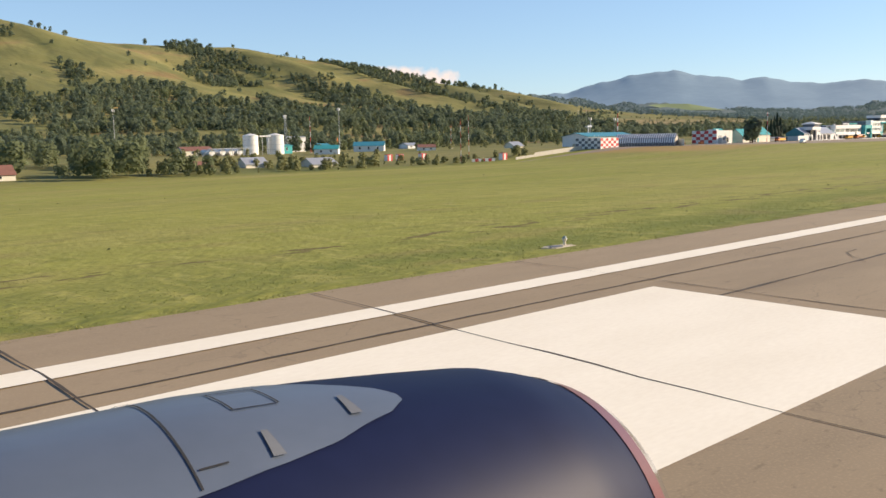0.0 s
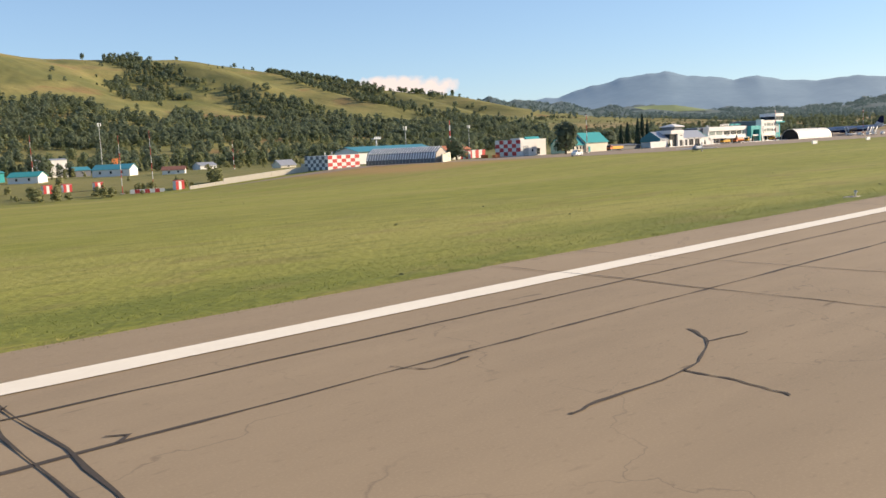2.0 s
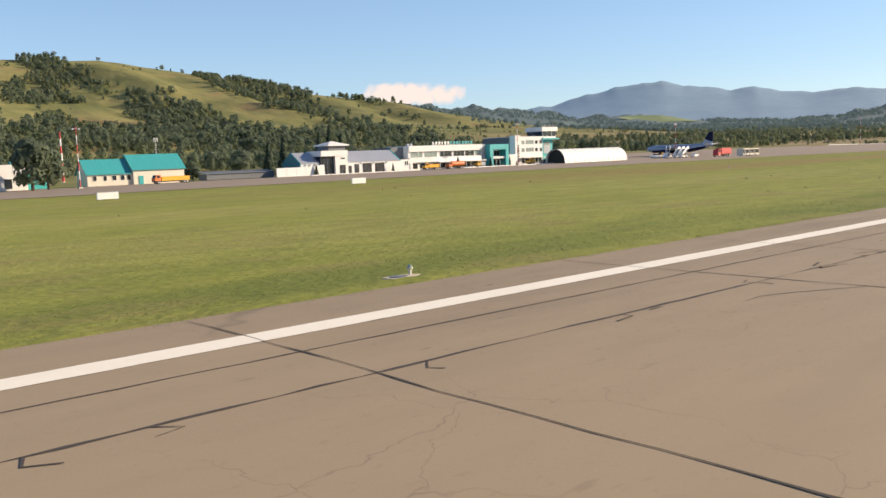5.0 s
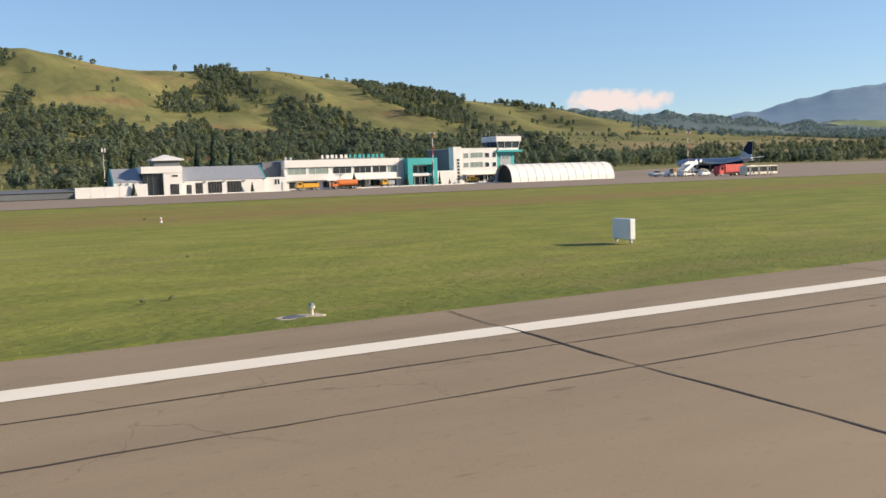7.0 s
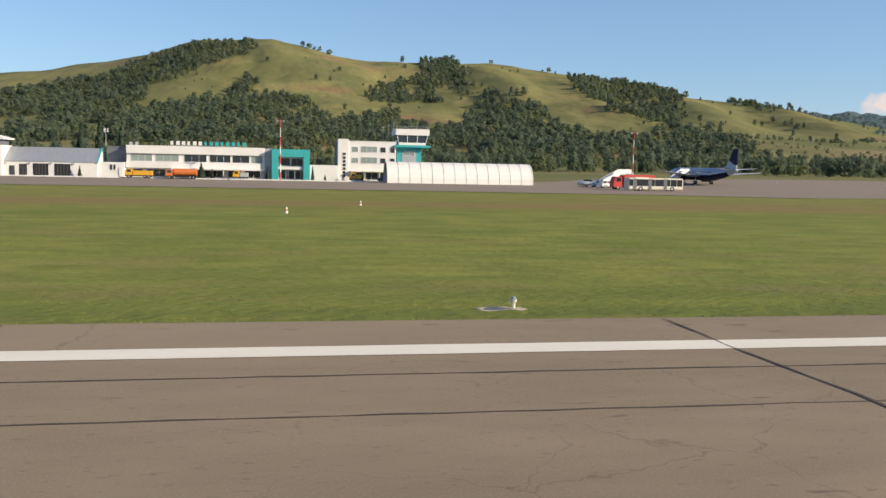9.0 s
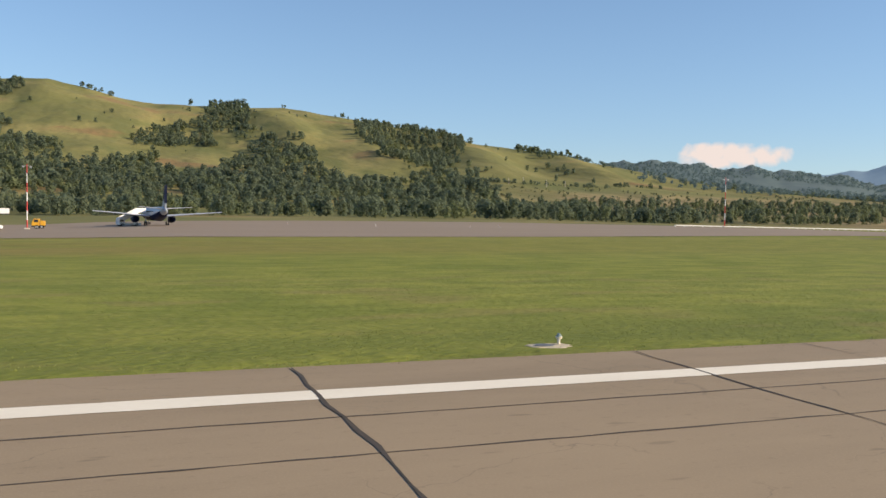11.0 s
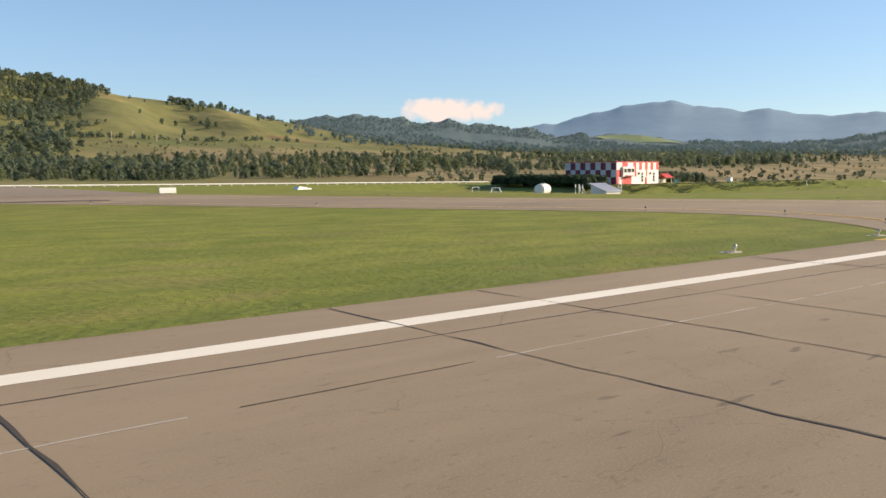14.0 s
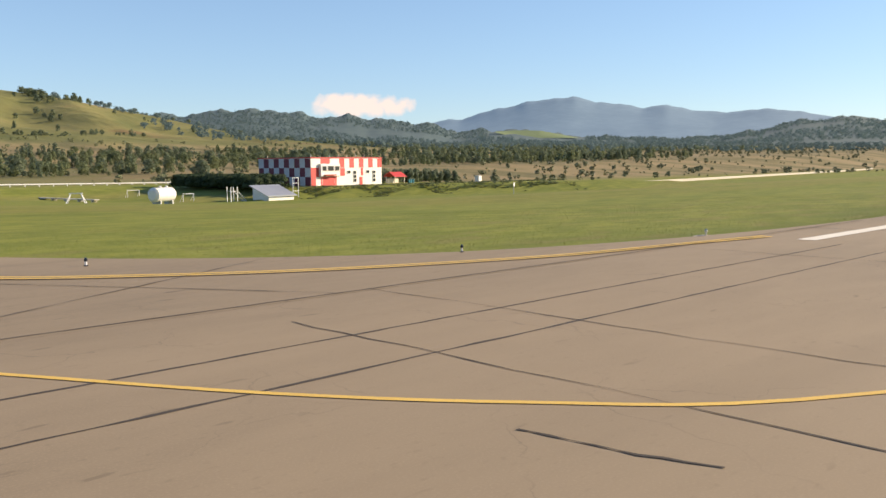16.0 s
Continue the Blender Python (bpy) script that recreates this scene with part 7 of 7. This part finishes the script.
for i, (x, y, h, w) in enumerate(((215.9, 119.6, 7.0, 7.6), (218.4, 121.6, 5.6, 6.0), (199.5, 136, 5.0, 6.0), (256.5, 140, 5.2, 6.6), (245.5, 136, 3.4, 4.6), (340, 150, 4, 4))):
    tree(x, y, h, w, 60 + i, n=1100)
for i, (x, y, h, w) in enumerate(((262.2, 140, 6.4, 5.0), (265.6, 140.5, 7.0, 5.6), (276.4, 145, 8.0, 5.4), (279.2, 145.5, 9.2, 5.8), (282.3, 146, 7.6, 5.0), (263.6, 126.2, 1.9, 1.7), (280.4, 126.4, 1.6, 1.3), (296.8, 126.6, 2.3, 2.6),
                                 (298.3, 126.6, 1.5, 1.4), (306.1, 126.9, 2.0, 1.7), (318.6, 128.2, 1.3, 1.0), (320.0, 128.3, 1.6, 1.1), (312.6, 127.8, 2.2, 1.2), (314.4, 127.6, 1.0, 1.0))):
    tree(x, y, h, w, 80 + i, "dark green conifer beside the building", True, 700)
rs_ = np.random.RandomState(31)
lows = [(x, y) for x, y in zip(rs_.uniform(-10, 70, 130), rs_.uniform(138, 200, 130))]
scatter("valley_trees", "leafy trees and bushes below the field edge", "trees", lows, [leaf_cloud(200 + i, 420, .062, slim=1.4) for i in range(5)], BIRCH, 14, (2.6, 7.0), (.9, 1.3))
lows = [(x, y) for x, y in zip(rs_.uniform(60, 150, 190), rs_.uniform(136, 168, 190)) if not (118 < x < 150 and y > 150)]
scatter("valley_bushes", "bushes and rank weeds below the field edge", "bushes", lows, [leaf_cloud(210 + i, 200, .08) for i in range(5)], BUSH, 15, (.5, 2.8), (1.0, 2.1))
lows = [(x, y) for x, y in zip(rs_.uniform(90, 250, 260), rs_.uniform(168, 240, 260)) if noise.noise(Vector((x * .05, y * .05, 3))) > .16 or y > 230]
scatter("valley_bushes", "bushes between the village houses", "bushes", lows, [leaf_cloud(220 + i, 160, .085) for i in range(5)], BUSH, 16, (1.0, 2.8), (1.0, 1.6))
hedge = [(x, y) for x, y in zip(rs_.uniform(559.5, 563.5, 230), rs_.uniform(97, 121, 230))]
HEDGE = translucent(material("dark_hedge_foliage", (0.070, 0.098, 0.042), (0.042, 0.064, 0.030), 0.8, scale=0.2, fine=2, random_tint=0.12, island=True), .25, 1.3)
scatter("hedge", "dense dark clipped hedge beside the station", "hedge", hedge, [leaf_cloud(230 + i, 280, .078, slim=1.5) for i in range(4)], HEDGE, 17, (1.8, 2.15), (1.2, 1.5))
ditch = [(x, 98 - (x - 555) * .6 + q) for x, q in zip(rs_.uniform(562, 598, 1500), rs_.uniform(-1.5, 5.5, 1500))]
scatter("ditch_weeds", "rough green weeds along a shallow grass bank", "weeds", ditch, [leaf_cloud(240 + i, 50, .14, slim=1.6) for i in range(4)], BIRCH, 34, (.06, .24), (2.5, 5.0))
tree(564.5, 121.4, 4.2, 4.6, 171, "dark bushy tree at the end of a hedge", n=900)
edge_ = [(x, y) for x, y in zip(rs_.uniform(590, 606, 90), rs_.uniform(106, 109, 90))]
scatter("hedge", "row of young dark green trees behind the kiosk", "hedge", edge_, [leaf_cloud(230 + i, 200, .08) for i in range(4)], LEAF, 18, (1.8, 2.6), (.8, 1.0))

# ---- turf blades along the runway ----
def tufts(name, x0, x1, y0, y1, n, seed, h, skip=None, mat=None, label="short uneven grass blades along the runway edge"):
    rs = np.random.RandomState(seed)
    x, y = rs.uniform(x0, x1, n), y0 + (y1 - y0) * rs.uniform(0, 1, n) ** 1.5
    keep = np.ones(n, bool)
    if skip is not None:
        keep = ~skip(x, y)
    x, y = x[keep], y[keep]
    n = len(x)
    z = land(x, y) - .055
    a, s, hh = rs.uniform(0, 6.28, n), rs.uniform(.005, .014, n), rs.uniform(*h, n)
    lx, ly = rs.uniform(-.07, .07, n), rs.uniform(-.07, .07, n)
    v = np.empty((n, 3, 3))
    v[:, 0] = np.stack([x - s * np.cos(a), y - s * np.sin(a), z], -1)
    v[:, 1] = np.stack([x + s * np.cos(a), y + s * np.sin(a), z], -1)
    v[:, 2] = np.stack([x + lx, y + ly, z + .05 + hh], -1)
    f = np.arange(n * 3).reshape(-1, 3)
    return tagged(new(name, raw_mesh(name, v.reshape(-1, 3), f, mat or BLADES)), label, "grass", kind="stuff")


BLADES = material("grass_blades", (.240, .262, .052), (.160, .192, .034), .8, scale=.4, fine=5, random_tint=.10, island=True)
STRAW = material("dry_grass_blades", (.330, .285, .110), (.215, .190, .070), .85, scale=.5, fine=5, random_tint=.14, island=True)


def in_taxi(x, y):
    lo = np.interp(y, [p[1] for p in TAXI_L], [p[0] for p in TAXI_L])
    hi = np.interp(y, [p[1] for p in TAXI_R][::1], [p[0] for p in TAXI_R])
    return (x > lo - .1) & (x < hi + .1)


tufts("grass", -8, 478, 10.27, 13.5, 190000, 21, (.0, .022), in_taxi)
tufts("grass", -8, 478, 10.24, 10.75, 60000, 24, (.0, .026), in_taxi, STRAW, "fringe of dry straw-coloured grass at the asphalt edge")
tufts("grass", -8, 500, 12, 24, 110000, 22, (.0, .020), in_taxi)
tufts("grass", 500, 560, 10.3, 30, 50000, 23, (.0, .035), in_taxi)


def turf_lip(x0, x1, seed):
    """Raised, lumpy turf overgrowing the asphalt's edge in an uneven line."""
    gx, gy = np.meshgrid(np.arange(x0, x1, .14), np.array([10.08, 10.18, 10.27, 10.36, 10.46, 10.58, 10.74, 10.95, 11.2, 11.5]), indexing="ij")
    lump = np.array([noise.noise(Vector((q * 1.3, r * 2.6, seed))) + .8 * noise.noise(Vector((q * 3.4, r * 5.0, seed + 3))) for q, r in zip(gx.ravel(), gy.ravel())]).reshape(gx.shape)
    wave = np.array([noise.noise(Vector((q * .35, 0, seed + 8))) + .5 * noise.noise(Vector((q * 1.1, 0, seed + 8))) for q in gx[:, 0]])[:, None]
    cover = ease((gy - 10.22 + .09 * wave) / .30) * (1 - ease((gy - 11.0) / .5))
    gz = land(gx, gy) - .028 + cover * (.026 + .030 * lump)
    idx = np.arange(gx.size).reshape(gx.shape)
    faces = np.stack([idx[:-1, :-1], idx[1:, :-1], idx[1:, 1:], idx[:-1, 1:]], -1).reshape(-1, 4)
    return tagged(new("grass", raw_mesh("turf_lip", np.stack([gx, gy, gz], -1).reshape(-1, 3), faces, TURF, True)), "lumpy turf overgrowing the asphalt edge", "grass", kind="stuff")


turf_lip(-8, 471, 4)


# ---- the airliner's engine, as it stands at the start ----
ENG_X = [-1.6, -.8, 0, .5, 1.0, 1.4, 1.7, 2.0, 2.2, 2.35, 2.42, 2.45]
ENG_R = [.50, .62, .74, .79, .78, .745, .71, .67, .61, .55, .51, .48]


def cowl(x_of, angles, grow, nx=40):
    """A patch of the cowl, its keel flattened: for each angle the stations between two ends."""
    bm = bmesh.new()
    rows = []
    for a in angles:
        lo, hi = x_of(a)
        row = []
        for x in np.linspace(lo, hi, nx):
            r = float(np.interp(x, ENG_X, ENG_R)) + grow
            row.append(bm.verts.new((x, 2.85 - r * .93 * math.sin(a - .13), max(.5 + r * math.cos(a - .13), .012 - grow))))
        rows.append(row)
    for p, q in zip(rows, rows[1:]):
        for i in range(nx - 1):
            bm.faces.new((p[i], p[i + 1], q[i + 1], q[i]))
    return bm


def silver_end(a):
    return float(np.interp(a, [-.9, -.3, .14, .24, .32, .37, .44, .48, .54, .58, .61, .70, .80], [.5, 1.05, 1.38, 1.48, 1.52, 1.515, 1.44, 1.34, 1.22, 1.06, .88, .1, -1.4]))


ROUND = np.linspace(-math.pi, math.pi, 97)
# silver darkened: the missing fuselage's shadow is put into the base colour
SHADE_SILVER = material("shaded_silver_cowl_paint", (.15, .18, .23), (.125, .155, .20), .38, metal=.3, scale=1.5, fine=14)
eng = thing("engine_nacelle", "dark blue and grey-silver jet engine nacelle over the runway", "engine", (-.10, 0, .045))
part("intake_cowl", cowl(lambda a: (-1.6, 2.36), ROUND, 0.0, 60), NAVY, eng, "glossy dark blue intake cowl", True)
part("fan_cowl", cowl(lambda a: (-1.6, silver_end(a)), np.linspace(-1.0, .80, 190), .005), SHADE_SILVER, eng, "silver fan cowl, darkened as in shade, with panel seams", True)
part("red_band", cowl(lambda a: (2.27, 2.35), ROUND, .004, 6), material("dull_red_band", (.16, .05, .06), (.11, .04, .05), .3, scale=2, fine=20), eng, "dull red band", True)
part("lip", cowl(lambda a: (2.36, 2.45), ROUND, .002, 8), CHROME, eng, "polished metal intake lip", True)
bm = bmesh.new()
tube(bm, (2.0, 2.85, .5), (2.2, 2.85, .5), .45, n=40)
part("fan_face", bm, BLACK, eng)
for x0, a0, a1 in ((.87, -.9, .60), (-.2, -.9, .72)):
    part("seam", cowl(lambda a: (x0 - .05 * max(a, 0), x0 + .006 - .05 * max(a, 0)), np.linspace(a0, a1, 40), .008, 2), BLACK, eng, "dark panel seam")
for x0, x1, a in ((1.04, 1.17, .25), (1.04, 1.17, .04), (.86, .93, .52)):
    part("seam", cowl(lambda q: (x0, x1), np.linspace(a, a + .008, 2), .008, 6), BLACK, eng, "thin dark hatch seam")
for x0, a in ((1.04, .04), (1.17, .04)):
    part("seam", cowl(lambda q: (x0, x0 + .006), np.linspace(a, a + .21, 8), .008, 2), BLACK, eng, "thin dark hatch seam")
for x0, a0, a1 in ((1.335, .28, .42), (1.05, .42, .55)):
    part("latch", cowl(lambda q: (x0 - .02 * (q - a0) / .15, x0 + .018), np.linspace(a0, a1, 6), .010, 3), DARKWALL, eng, "dark flush latch")

weeds = [(x, y) for x, y in zip(rs_.uniform(-5, 260, 160), 10.9 + rs_.uniform(0, 1, 160) ** 1.6 * 55)]
scatter("weeds", "low weed clumps in the mown turf", "weeds", weeds, [leaf_cloud(300 + i, 90, .09) for i in range(4)], SHRUB, 33, (.03, .09), (2.0, 4.0))
